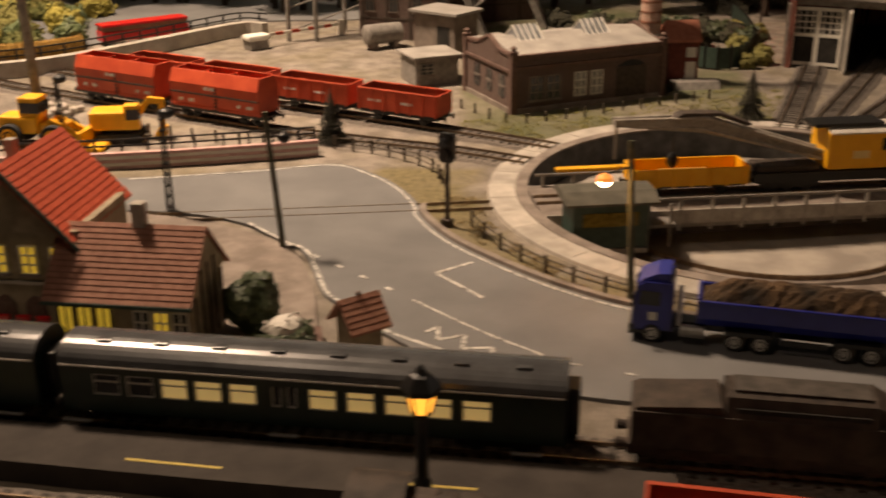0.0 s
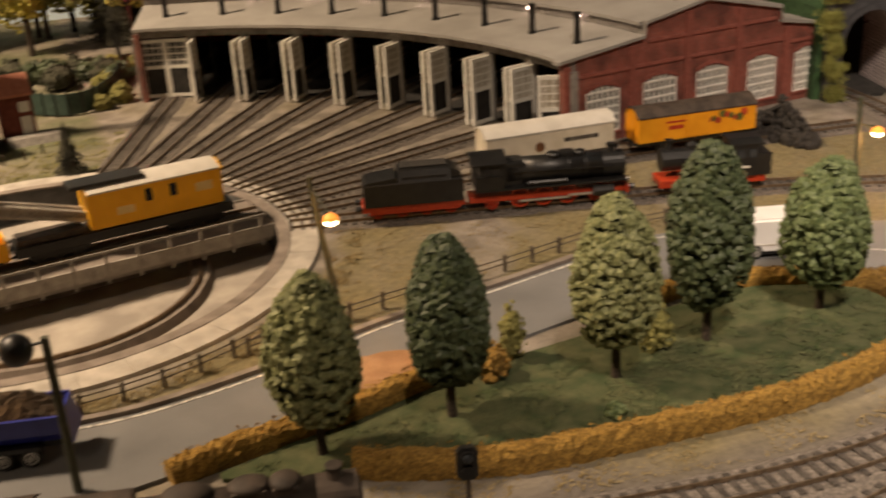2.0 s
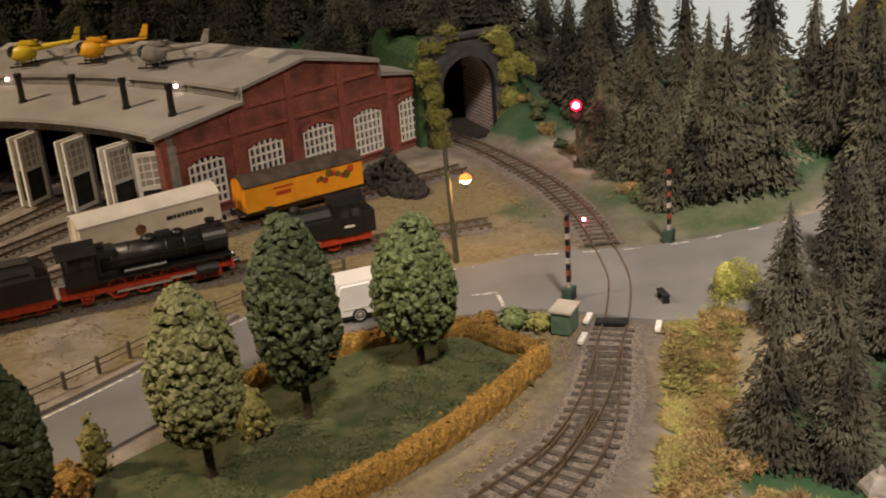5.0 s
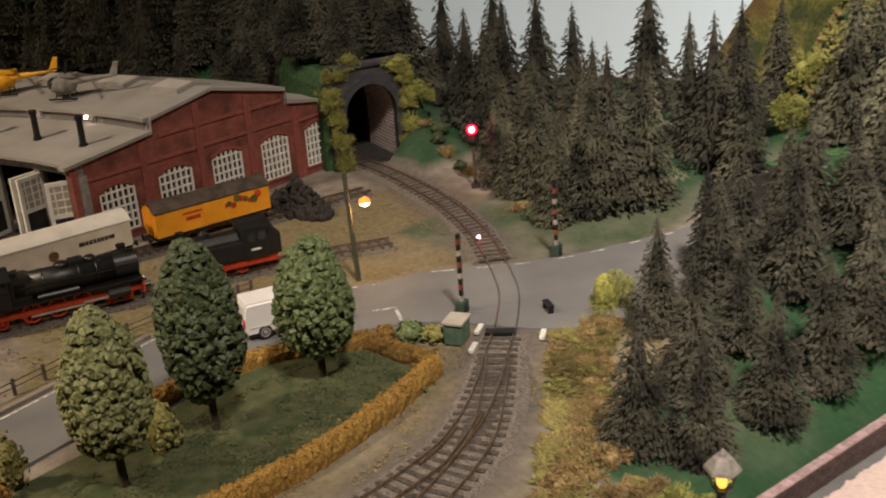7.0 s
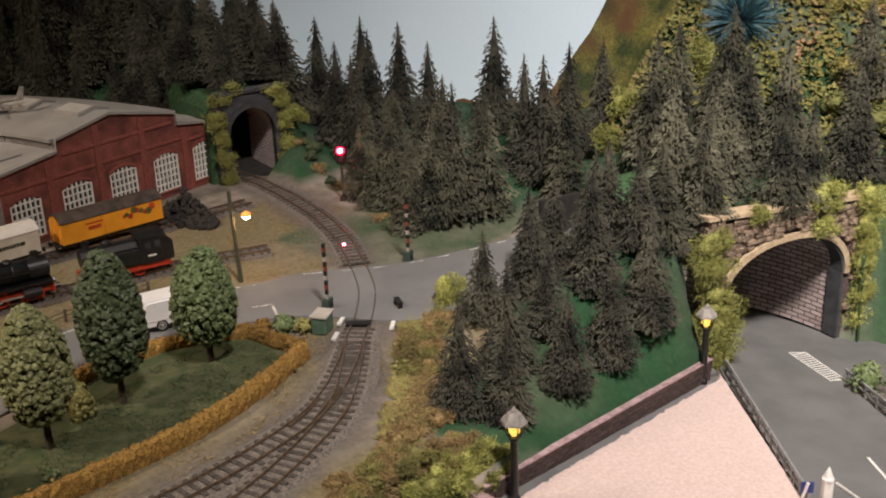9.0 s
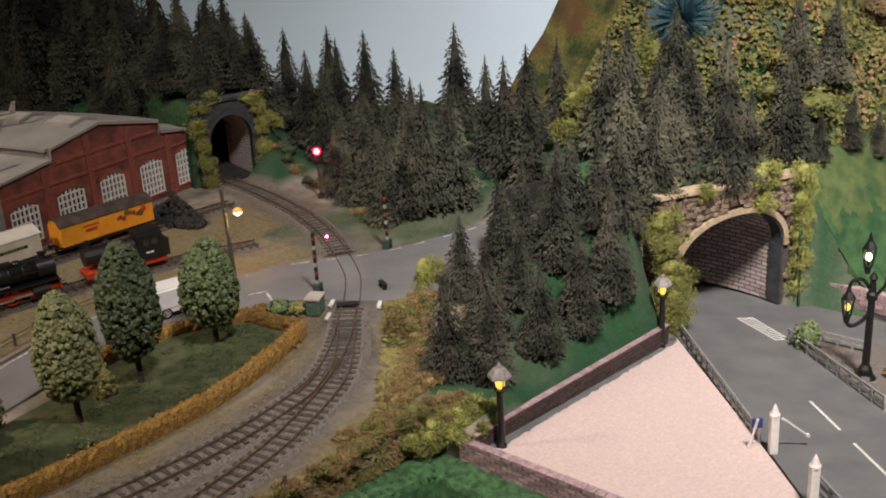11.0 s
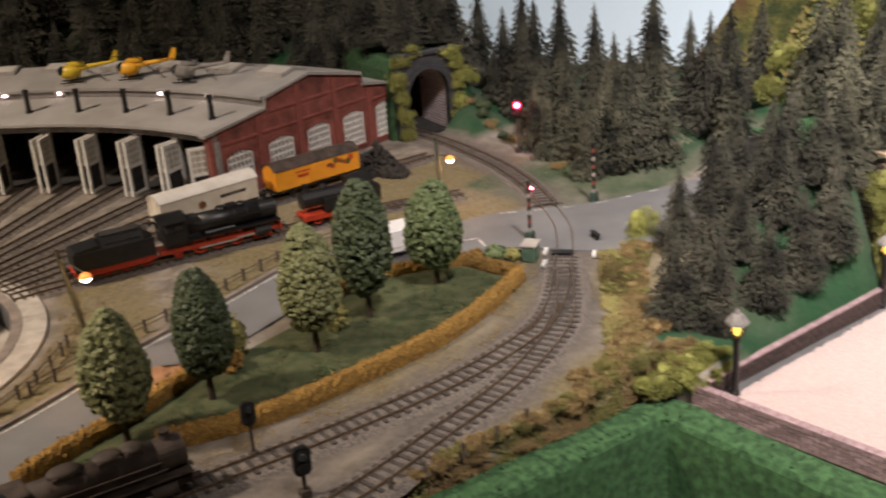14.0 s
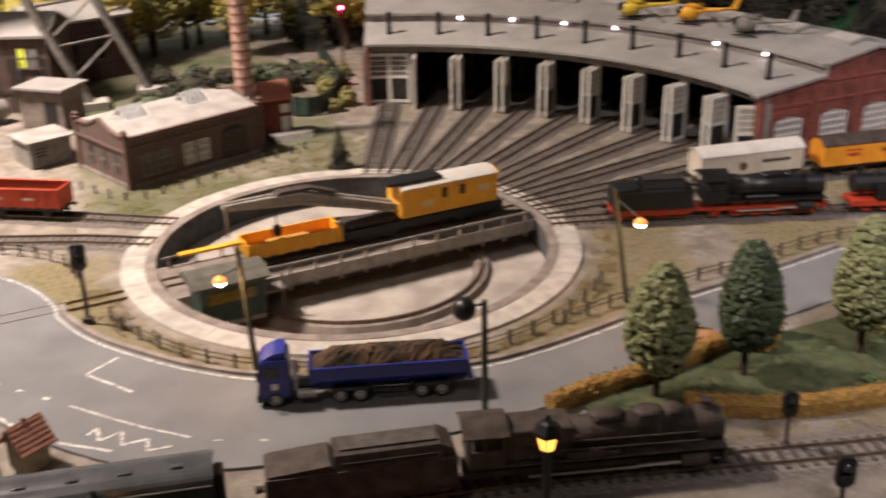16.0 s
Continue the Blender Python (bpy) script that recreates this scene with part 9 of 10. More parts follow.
def workshop():
    w = thing("workshop", 9.6, 94.6, 0, 25, "brown brick workshop with a pale flat roof and skylights", "building")
    L, D, H = 14.8, 9.2, 4.6
    part("front_wall", boxed(0, L, 0, 0.3, -0.2, H, 0.02), BROWN_BRICK, w)
    part("back_wall", boxed(0, L, D - 0.3, D, -0.2, H), BROWN_BRICK, w)
    gable = [(0, -0.2), (D, -0.2), (D, H), (D * 0.72, H + 0.15), (D / 2, H + 1.0), (D * 0.28, H + 0.15), (0, H)]
    part("left_gable", prism(bmesh.new(), gable, 0, 0.3), BROWN_BRICK_END, w)
    part("right_gable", prism(bmesh.new(), gable, L - 0.3, L), BROWN_BRICK_END, w)
    roof = [(-0.1, H - 0.1), (D / 2, H + 0.75), (D + 0.1, H - 0.1), (D + 0.1, H + 0.1), (D / 2, H + 0.95), (-0.1, H + 0.1)]
    part("roof", prism(bmesh.new(), roof, 0.3, L - 0.3), LIGHT_ROOF, w, "pale dusty roof")
    part("plinth", boxed(-0.12, L + 0.12, -0.12, D + 0.12, -0.2, 0.35, 0.03), CONCRETE_DARK, w, "grey stone plinth")
    part("cornice", boxed(-0.1, L + 0.1, -0.16, 0.1, 3.6, 3.85, 0.03), BRICK_PLAIN, w)
    part("parapet", boxed(-0.1, L + 0.1, -0.14, 0.32, H - 0.15, H + 0.2, 0.03), BRICK_PLAIN, w)
    part("gable_band", boxed(-0.16, 0.1, -0.1, D + 0.1, 3.3, 3.55, 0.03), BRICK_PLAIN, w)
    cop = [(0.05, H + 0.02), (D * 0.28, H + 0.17), (D / 2, H + 1.02), (D * 0.72, H + 0.17), (D - 0.05, H + 0.02)]
    for x in (-0.1, L - 0.3):
        part("gable_coping", prism(bmesh.new(), cop + [(u, v + 0.22) for u, v in cop[::-1]], x, x + 0.42), BRICK_PLAIN, w)
    for x, y in ((0.1, 0.1), (L - 0.1, 0.1), (0.1, D - 0.1)):
        part("corner_pier", boxed(x - 0.28, x + 0.28, y - 0.28, y + 0.28, -0.2, H + 0.4, 0.03), BRICK_PLAIN, w)
        part("pier_cap", lathe(bmesh.new(), [(0.42, H + 0.38), (0.42, H + 0.52), (0.15, H + 0.6), (0.3, H + 0.8), (0.06, H + 1.0)], 8, x, y), BRICK_PLAIN, w)
    for x in (1.6, 3.2):
        sash_window(w, x, x + 1.3, 0.9, 2.9, -0.01, CONCRETE_DARK)
    sash_window(w, 5.9, 7.0, 0.9, 2.9, -0.01, WHITE, PANE_PALE)
    sash_window(w, 7.5, 8.6, 0.9, 2.9, -0.01, WHITE, PANE_PALE)
    part("gate", boxed(10.0, 13.0, -0.05, 0.1, 0.0, 2.9), TIMBER, w, "dark timber gate")
    arch = [(10.1 + 0.28 * i, 3.0 + 0.5 * (1 - (i / 5 - 1) ** 2)) for i in range(11)]
    part("fanlight", prism(bmesh.new(), [(10.1, 3.0)] + arch + [(12.9, 3.0)], -0.06, 0.05, "y"), GLASS, w, "arched fanlight")
    for y in (1.4, 3.8, 6.2):
        win = part("gable_window", boxed(-0.04, 0.02, y, y + 1.0, 1.0, 2.9), GLASS, w)
        part("window_frame", boxed(-0.08, -0.03, y + 0.44, y + 0.56, 1.0, 2.9), CONCRETE_DARK, win)
        part("window_frame", boxed(-0.08, -0.03, y, y + 1.0, 1.9, 2.02), CONCRETE_DARK, win)
    for x in (3.4, 10.0):
        s = part("skylight", prism(bmesh.new(), [(D / 2 - 1.5, H + 0.55), (D / 2, H + 1.75), (D / 2 + 1.5, H + 0.55)], x - 1.1, x + 1.1), surface("skylight_glass", (0.10, 0.11, 0.12), (0.26, 0.27, 0.28), 60, 0.12, 0), w, "glazed ridge skylight")
        for k in range(5):
            xx = x - 1.1 + 2.2 * k / 4
            for sgn in (-1, 1):
                part("skylight_bar", rodded((xx, D / 2, H + 1.78), (xx, D / 2 + sgn * 1.52, H + 0.58), 0.06, 0.06, 5), WHITE, s)
    return w


workshop()
ch = thing("factory_chimney", 22.4, 105.4, 0, 0, "tall tapered reddish brick chimney with iron bands", "chimney")
BRICK_STACK = brickwork("stack_brick", (0.44, 0.24, 0.18), (0.55, 0.34, 0.26), (0.5, 0.4, 0.34), 0.3, 0.12, mortar=0.02)
part("shaft", lathe(bmesh.new(), [(1.0, 2.8), (0.95, 5.0), (0.7, 22), (0.8, 22.2), (0.8, 22.6)], 20), BRICK_STACK, ch)
part("base", lathe(bmesh.new(), [(1.35, 0), (1.3, 2.8), (1.0, 3.0), (1.05, 4.6), (0.98, 4.7)], 20), CONCRETE, ch, "pale rendered base")
for k in range(18):
    z = 5.6 + 0.9 * k
    r = 0.95 - 0.0147 * (z - 5.0)
    part("iron_band", lathe(bmesh.new(), [(r + 0.04, z), (r + 0.05, z + 0.1), (r + 0.04, z + 0.2)], 20), TILE_BROWN, ch)

hut = thing("pump_hut", 25.6, 106.2, 0, 6, "small red-brown hut with white doors", "hut")
part("body", boxed(-1.6, 1.2, -1.3, 1.3, 0, 4.0, 0.03), surface("red_boards", (0.13, 0.028, 0.018), (0.19, 0.045, 0.03), 150, 0.8, 0.2), hut)
part("roof", prism(bmesh.new(), [(-1.6, 3.9), (0, 5.4), (1.6, 3.9), (1.6, 4.1), (0, 5.65), (-1.6, 4.1)], -1.9, 1.3), surface("salmon_roof", (0.34, 0.12, 0.075), (0.42, 0.17, 0.11), 150, 0.8, 0.2), hut, "salmon-red roof")
part("door", boxed(0.0, 0.9, -1.36, -1.28, 0.3, 2.1), WHITE, hut, "white door")
part("hatch", boxed(0.0, 0.9, -1.36, -1.28, 2.5, 3.4), WHITE, hut, "white hatch")
part("ramp", prism(bmesh.new(), [(-3.2, -0.1), (-2.8, 0.55), (-1.6, 0.6), (-1.3, -0.1)], -1.5, 2.8), GIRDER, hut, "grey loading ramp")

# small grey hut and tank beside the workshop
gh = thing("grey_hut", 2.2, 105.6, 0, 24, "low grey hut with a flat pale roof", "hut")
part("body", boxed(-1.6, 2.6, -1.2, 2.6, 0, 2.5, 0.03), GIRDER, gh)
part("roof", boxed(-1.9, 3.0, -1.6, 3.0, 2.5, 2.7, 0.04), LIGHT_ROOF, gh)
sash_window(gh, -1.1, 0.1, 1.0, 2.0, -1.21, GIRDER)
tk = thing("storage_tank", -3.0, 121.2, 0, 30, "dull grey horizontal storage tank on saddles", "tank")
part("shell", rodded((-1.9, 0, 1.5), (1.9, 0, 1.5), 1.05, 1.05, 22), GIRDER, tk)
for s in (-1, 1):
    part("end_cap", ball(bmesh.new(), s * 1.9, 0, 1.5, 1.05, 0.25, 1, 1, 3), GIRDER, tk)
    part("saddle", boxed(s * 1.2 - 0.25, s * 1.2 + 0.25, -0.9, 0.9, 0, 0.8), CONCRETE_DARK, tk)


# ---- colliery: halls and winding tower ----
def hall(x, y, turn, L, D, H, label, roof_mat=GREY_ROOF, lit=False):
    h = thing("colliery_hall", x, y, 0, turn, label, "building", "colliery halls")
    part("front_wall", boxed(0, L, 0, 0.35, 0, H), BROWN_BRICK, h)
    part("side_wall", boxed(0, 0.35, 0.35, D, 0, H), BROWN_BRICK_END, h)
    part("side_wall", boxed(L - 0.35, L, 0.35, D, 0, H), BROWN_BRICK_END, h)
    part("back_wall", boxed(0.35, L - 0.35, D - 0.35, D, 0, H), BROWN_BRICK, h)
    part("roof", prism(bmesh.new(), [(-0.4, H - 0.1), (D / 2, H + D * 0.22), (D + 0.4, H - 0.1), (D + 0.4, H + 0.2), (D / 2, H + D * 0.22 + 0.3), (-0.4, H + 0.2)], -0.4, L + 0.4), roof_mat, h)
    for x0 in (0, L - 0.35):
        part("gable", prism(bmesh.new(), [(0, H), (D / 2, H + D * 0.22), (D, H)], x0, x0 + 0.35), BROWN_BRICK_END, h)
    n = int(L / 2.6)
    for k in range(n):
        x0 = 0.8 + (L - 2.2) * k / max(1, n - 1)
        sash_window(h, x0, x0 + 1.0, H * 0.35, H * 0.72, -0.01, TIMBER, GLASS)
        part("timber_post", boxed(x0 - 0.45, x0 - 0.25, -0.08, 0.05, 0, H), TIMBER, h)
    for z in (H * 0.25, H * 0.8):
        part("timber_rail", boxed(0, L, -0.07, 0.04, z, z + 0.16), TIMBER, h)
    if lit:
        sash_window(h, L - 3.4, L - 2.5, H * 0.60, H * 0.86, -0.06, TIMBER, LIT_GREENISH, 2, 2)
        sash_window(h, L - 2.5, L - 1.2, H * 0.60, H * 0.86, -0.06, TIMBER, PANE_PALE, 2, 2)
    return h


LIT_GREENISH = glowing("greenish_lit_pane", (0.8, 0.78, 0.06), 0.5)
hall(-6.0, 127.0, -18, 10.5, 8, 8.5, "dark timber-framed brick colliery hall with a lit window", lit=True)
annex = thing("colliery_annex", 0.4, 119.0, 0, -36, "low concrete annex with a flat grey roof", "building", "colliery halls")
part("body", boxed(0, 5.2, 0, 4, 0, 4.2), CONCRETE_DARK, annex)
part("roof", boxed(-0.3, 5.8, -0.5, 4.3, 4.2, 4.5, 0.04), GREY_ROOF, annex)
part("doorway", boxed(3.0, 4.6, -0.04, 0.1, 0, 3.0), DARK, annex)
hall(2.5, 134, 20, 12, 8, 7.5, "brown brick engine hall with a grey roof", lit=False)


def winding_tower():
    t = thing("winding_tower", 0, 0, 0, 0, "grey steel colliery winding tower with slanting box struts", "winding tower")
    for fx, fy in ((8.0, 123.6), (14.8, 127.4)):
        strut = part("strut", sweep(bmesh.new(), [Vector((fx, fy, 0)), Vector((fx - 6.5, fy + 1.0, 15)), Vector((fx - 13, fy + 2.0, 30))], [(-0.9, -0.9), (0.9, -0.9), (0.9, 0.9), (-0.9, 0.9)]), GIRDER, t, "slanting riveted box strut")
        part("footing", boxed(fx - 1.6, fx + 1.6, fy - 1.3, fy + 1.3, -0.1, 0.9, 0.06), CONCRETE, strut, "pale concrete footing")
    for k in range(6):
        u, v = 0.12 + 0.15 * k, 0.24 + 0.15 * k
        a = Vector((8.0 - 13 * u, 123.6 + 2 * u, 30 * u))
        b = Vector((14.8 - 13 * v, 127.4 + 2 * v, 30 * v))
        part("brace", rodded(a, b, 0.16, 0.16, 6), GIRDER, t)
        part("girt", rodded(Vector((8.0 - 13 * v, 123.6 + 2 * v, 30 * v)), b, 0.16, 0.16, 6), GIRDER, t)
    for x, y in ((-13.5, 124.6), (-10.5, 124.6), (-8.0, 130.4), (-5.0, 130.4)):
        part("leg", rodded((x, y, 0), (x, y, 31), 0.26, 0.26, 6), GIRDER, t)
    for k in range(12):
        z = 1.0 + 2.5 * k
        part("lattice_bar", rodded((-13.5, 124.6, z), (-5.0, 130.4, z + 2.4), 0.1, 0.1, 5), GIRDER, t)
    part("head_platform", boxed(-14.5, -3.0, 123.5, 131.5, 29.5, 30, 0.04), GIRDER, t)
    return t


winding_tower()
light_signal(38.4, 128.5, 8.4, 0, "dark light signal showing red behind the engine shed", True, 0.8)
SHRUB_DARK = surface("dark_shrub", (0.022, 0.022, 0.014), (0.060, 0.058, 0.036), 300, 0.95, 0.4, vary=0.35)
# dark hedge-like fence and garden behind the workshop
rng = random.Random(91)
bf = thing("dark_fence", 0, 0, 0, 0, "dark green mesh fence behind the workshop", "fence", "post fences")
line = curve([(14, 116), (24, 115), (30.5, 110.8), (34.5, 116), (36.5, 126), (37, 136)], 1.2)
for p in line:
    part("post", boxed(p.x - 0.1, p.x + 0.1, p.y - 0.1, p.y + 0.1, 0, 2.3), BLACK, bf)
part("mesh_panel", sweep(bmesh.new(), [Vector((p.x, p.y, 0)) for p in line], [(-0.04, 0.1), (0.04, 0.1), (0.04, 2.1), (-0.04, 2.1)]), CABIN_GREEN, bf)
for i in range(26):
    x, y = 12 + 24 * rng.random(), 116 + 14 * rng.random()
    r = rng.uniform(1.0, 2.2)
    bush(x, y, land(x, y), r, r * 0.7, (LEAF_DARK, SHRUB_DARK, SHRUB_DARK)[i % 3], "dark rounded shrub behind the workshop", 400 + i, 170, "shrubs of the garden", 0.3)
for i in range(9):
    a = 76.5 + rng.uniform(-1, 3)
    r = 38 + i * 2.2
    x, y = polar(r, a)
    bush(x, y, land(x, y), rng.uniform(0.8, 1.3), rng.uniform(0.6, 1.1), SCRUB, "yellow-green scrub at the end of the engine shed", 430 + i, 150, "scrub beside the engine shed", 0.26)


GOLD_LEAF = surface("golden_leaves", (0.26, 0.22, 0.04), (0.52, 0.46, 0.12), 300, 0.95, 0.5, vary=0.3)


def garden_tree(x, y, h, r, material, seed, label):
    t = thing("garden_tree", x, y, land(x, y) - 0.1, seed * 50, label, "tree", "trees behind the colliery")
    c = part("crown", leafy(random.Random(seed), 900, r, r, h * 0.36, 0.36, 0.45, 0.45), material, t)
    c.matrix_basis = at(0, 0, h * 0.25)
    part("trunk", rodded((0, 0, 0), (0, 0, h * 0.5), 0.4, 0.25, 8), BARK, t)
    return t


for i in range(60):
    x = -62 + 112 * (i % 30) / 29 + rng.uniform(-2, 2)
    y = 148 + rng.uniform(-9, 8) + (6 if x < -20 else 0)
    garden_tree(x, y, rng.uniform(10, 16), rng.uniform(3.0, 4.8), (HILL_LEAF[0], GOLD_LEAF, SCRUB, GOLD_LEAF)[i % 4], 500 + i, "olive and yellow broad-leaved tree behind the colliery")

# black scrap and debris beside the engine shed, built as heaped lumps
rng = random.Random(17)
bm = bmesh.new()
for k in range(420):
    u, a = rng.random() ** 0.6, rng.uniform(0, math.tau)
    hgt = 3.0 * (1 - u) * rng.uniform(0.3, 1.0)
    ball(bm, 80.6 + 1.7 * u * math.cos(a) * 1.0, 72.6 + 3.8 * u * math.sin(a), 0.1 + hgt, rng.uniform(0.12, 0.34), rng.uniform(.5, 1.9), 1, rng.uniform(.5, 2.0), 1)
tagged(part("coal_pile", bm, COAL), "jagged black heap of scrap beside the engine shed", "coal pile", kind="stuff")

# ---- station ----
def tiled_roof(parent, name, x0, x1, ridge, eave, yr, ye, material, tile=0.28):
    """One roof slope of overlapping tiles, from ridge to eave."""
    run = math.hypot(ye - yr, eave - ridge)
    n = max(3, int(run / tile))
    top = []
    for i in range(n):
        for f, lift in ((i / n, 0.0), ((i + 1) / n, 0.05)):
            top.append((yr + (ye - yr) * f, ridge + (eave - ridge) * f + lift))
    return part(name, prism(bmesh.new(), top + [(ye, eave - 0.10), (yr, ridge - 0.14)], x0, x1), material, parent)


def station():
    s = thing("station_building", -8.6, 52.4, 0.1, -6, "small country station with red and brown tiled roofs", "building")
    # low wing
    part("wing", boxed(-4.2, 2.4, -1.9, 2.4, 0, 3.3, 0.03), PLASTER, s, "ochre plastered wing")
    tiled_roof(s, "wing_roof_front", -4.4, 2.6, 5.9, 3.1, 0.4, -2.5, TILE_BROWN)
    tiled_roof(s, "wing_roof_back", -4.4, 2.6, 5.9, 3.1, 0.4, 3.2, TILE_BROWN)
    part("wing_gable", prism(bmesh.new(), [(-2.0, 3.2), (0.4, 5.7), (2.8, 3.2)], 2.2, 2.45), PLASTER, s, "half-timbered gable")
    for k in range(5):
        y = -1.6 + 0.9 * k
        part("timber", boxed(2.44, 2.52, y, y + 0.16, 0.4, 4.2 if 1 <= k <= 3 else 3.2), TIMBER, s)
    part("eave_board", boxed(-4.4, 2.6, -2.56, -2.44, 2.95, 3.12), CABIN_GREEN, s, "green eave board")
    for k in range(7):
        x = -3.9 + 0.9 * k
        if k < 3:
            sash_window(s, x, x + 0.7, 1.3, 2.7, -1.92, TIMBER, LIT_YELLOW, 2, 1)
        elif k > 3:
            sash_window(s, x, x + 0.7, 1.5, 2.6, -1.92, WHITE, LIT_YELLOW if k % 2 else GLASS, 2, 2)
    part("wing_chimney", boxed(-0.9, -0.3, 0.2, 0.8, 5.2, 6.9, 0.03), CONCRETE, s, "pale chimney")
    # tall house with a cross gable
    part("main_house", boxed(-9.0, -3.4, -0.2, 5.4, 0, 5.6, 0.03), PLASTER, s, "plastered main house")
    part("house_gable", prism(bmesh.new(), [(-8.6, 5.5), (-6.3, 8.3), (-4.0, 5.5)], -0.3, 0.0, "y"), PLASTER, s)
    for sgn, x1 in ((-1, -9.6), (1, -3.0)):
        top = []
        for i in range(14):
            for f, lift in ((i / 14, 0.0), ((i + 1) / 14, 0.045)):
                top.append((-6.7 + (x1 + 6.3) * f, 8.7 - 3.5 * f + lift))
        bm = prism(bmesh.new(), top + [(x1 - 0.4, 5.1), (-6.7, 8.55)], -0.9, 6.2, "y")
        part("main_roof", bm, TILE_RED, s, "bright red tiled roof")
    part("barge_board", prism(bmesh.new(), [(-9.6, 5.1), (-6.3, 8.65), (-3.0, 5.1), (-3.0, 4.85), (-6.3, 8.35), (-9.6, 4.85)], -1.02, -0.9, "y"), CABIN_GREEN, s)
    part("main_chimney", boxed(-7.9, -7.4, 2.6, 3.1, 6.5, 9.0, 0.04), CONCRETE, s, "pale chimney")
    for x in (-7.8, -6.3, -4.8):
        sash_window(s, x, x + 0.8, 3.4, 4.8, -0.22, WHITE, LIT_YELLOW)
        arch = [(x - 0.1 + 0.1 * i, 1.8 + 0.45 * (1 - (i / 5 - 1) ** 2)) for i in range(11)]
        d = part("arched_door", prism(bmesh.new(), [(x - 0.1, 0.1)] + arch + [(x + 0.9, 0.1)], -0.3, -0.18, "y"), BRICK_PLAIN, s, "reddish arched opening")
    part("string_course", boxed(-9.1, -3.3, -0.32, -0.18, 2.85, 3.0), CONCRETE, s)
    for k in range(4):
        part("flower_box", boxed(-7.9 + 1.0 * k, -7.2 + 1.0 * k, -0.5, -0.3, 1.0, 1.3, 0.08), BUS_RED, s, "red flowers")
    return s


LIT_YELLOW = glowing("lit_yellow_pane", (0.9, 0.60, 0.06), 0.4)
station()
booth = thing("garden_shed", 0.9, 51.9, 0.1, 35, "little wooden shed with an orange-brown tiled roof", "shed")
part("body", boxed(-1.0, 1.0, -1.0, 1.0, 0, 1.9, 0.03), PLASTER, booth)
tiled_roof(booth, "roof", -1.4, 1.4, 3.3, 1.7, 0, -1.5, TILE_BROWN, 0.35)
tiled_roof(booth, "roof", -1.4, 1.4, 3.3, 1.7, 0, 1.5, TILE_BROWN, 0.35)
for s in (-1, 1):
    part("gable", prism(bmesh.new(), [(-1.0, 1.85), (0, 3.1), (1.0, 1.85)], s * 0.95 - 0.05, s * 0.95 + 0.05), PLASTER, booth)
part("roof_knob", ball(bmesh.new(), 0, 0, 3.4, 0.15), BRICK_PLAIN, booth)
booth.matrix_world = booth.matrix_world @ Matrix.Diagonal((0.78, 0.78, 0.85, 1))
bed = thing("flower_bed", -2.0, 51.6, 0.1, 10, "low planted bed with dark shrubs and pale blossoms", "flower bed")
part("border", boxed(-1.7, 1.2, -1.4, 1.8, 0, 0.4, 0.05), BRICK_PLAIN, bed)
c = part("shrubs", leafy(random.Random(44), 260, 1.4, 1.4, 0.6, 0.16, 0.5, 0.6), LEAF_DARK, bed)
c.matrix_basis = at(-0.3, 0.2, 0.3)
c = part("blossoms", leafy(random.Random(45), 60, 1.1, 1.2, 0.75, 0.12, 0.2, 0.6), PALE_GREY, bed, "pale blossoms")
c.matrix_basis = at(-0.5, 0.3, 0.35)
part("bench_roof", boxed(-1.2, 0.9, -1.9, -1.3, 0.9, 1.05, 0.03), TILE_BROWN, bed, "terracotta slab")
garden_tree(-4.2, 53.4, 3.4, 1.2, LEAF_DARK, 612, "dark small tree beside the station")

# platform with yellow safety dashes
plat = thing("platform", 0, 0, 0, 0, "grey-brown station platform with a yellow dashed line", "platform")
pl_far, pl_near = [(-45, 48.2), (-25, 45.7), (-10, 43.7), (2, 42.1), (14, 40.6)], [(14, 38.0), (2, 39.3), (-10, 40.9), (-25, 43.2), (-45, 46.2)]
part("slab", flat(bmesh.new(), curve(pl_far, 2) + curve(pl_near, 2), 0.9, 1.0), surface("platform_asphalt", (0.034, 0.028, 0.024), (0.060, 0.050, 0.043), 40, 0.9, 0.3), plat)
line = curve([(-45, 46.9), (-25, 44.0), (-11.1, 41.9), (1.4, 40.1), (13, 38.8)], 0.1)
yellow_paint = surface("yellow_paint", (0.5, 0.38, 0.08), (0.62, 0.48, 0.12), 300, 0.7, 0.1)
run, i = 0.0, 0
while i < len(line) - 24:
    bm = sweep(bmesh.new(), [Vector((p.x, p.y)) for p in line[i:i + 18:3]], [(-0.07, 0), (0.07, 0), (0.07, 0.015), (-0.07, 0.015)], 0.905)
    part("safety_dash", bm, yellow_paint, plat)
    i += 38

# ---- builder's yard at the back left ----
strip = thing("striped_wall", 0, 0, 0, 0, "low red and white striped kerb wall with a dark rail", "wall")
line = curve([(-40, 77.6), (-27, 78.2), (-18, 79.6), (-10, 81.4), (-5.0, 82.8)], 0.8)
SALMON = surface("salmon_stone", (0.42, 0.25, 0.235), (0.54, 0.35, 0.33), 120, 0.8, 0.2)
for k in range(5):
    part("course", sweep(bmesh.new(), line, [(-0.2, 0.24 * k), (0.2, 0.24 * k), (0.2, 0.24 * k + 0.22), (-0.2, 0.24 * k + 0.22)], 0.0), (SALMON, PALE_GREY)[k % 2], strip)
rl = thing("dark_railing", 0, 0, 0, 0, "dark green iron railing above the striped wall", "railing")
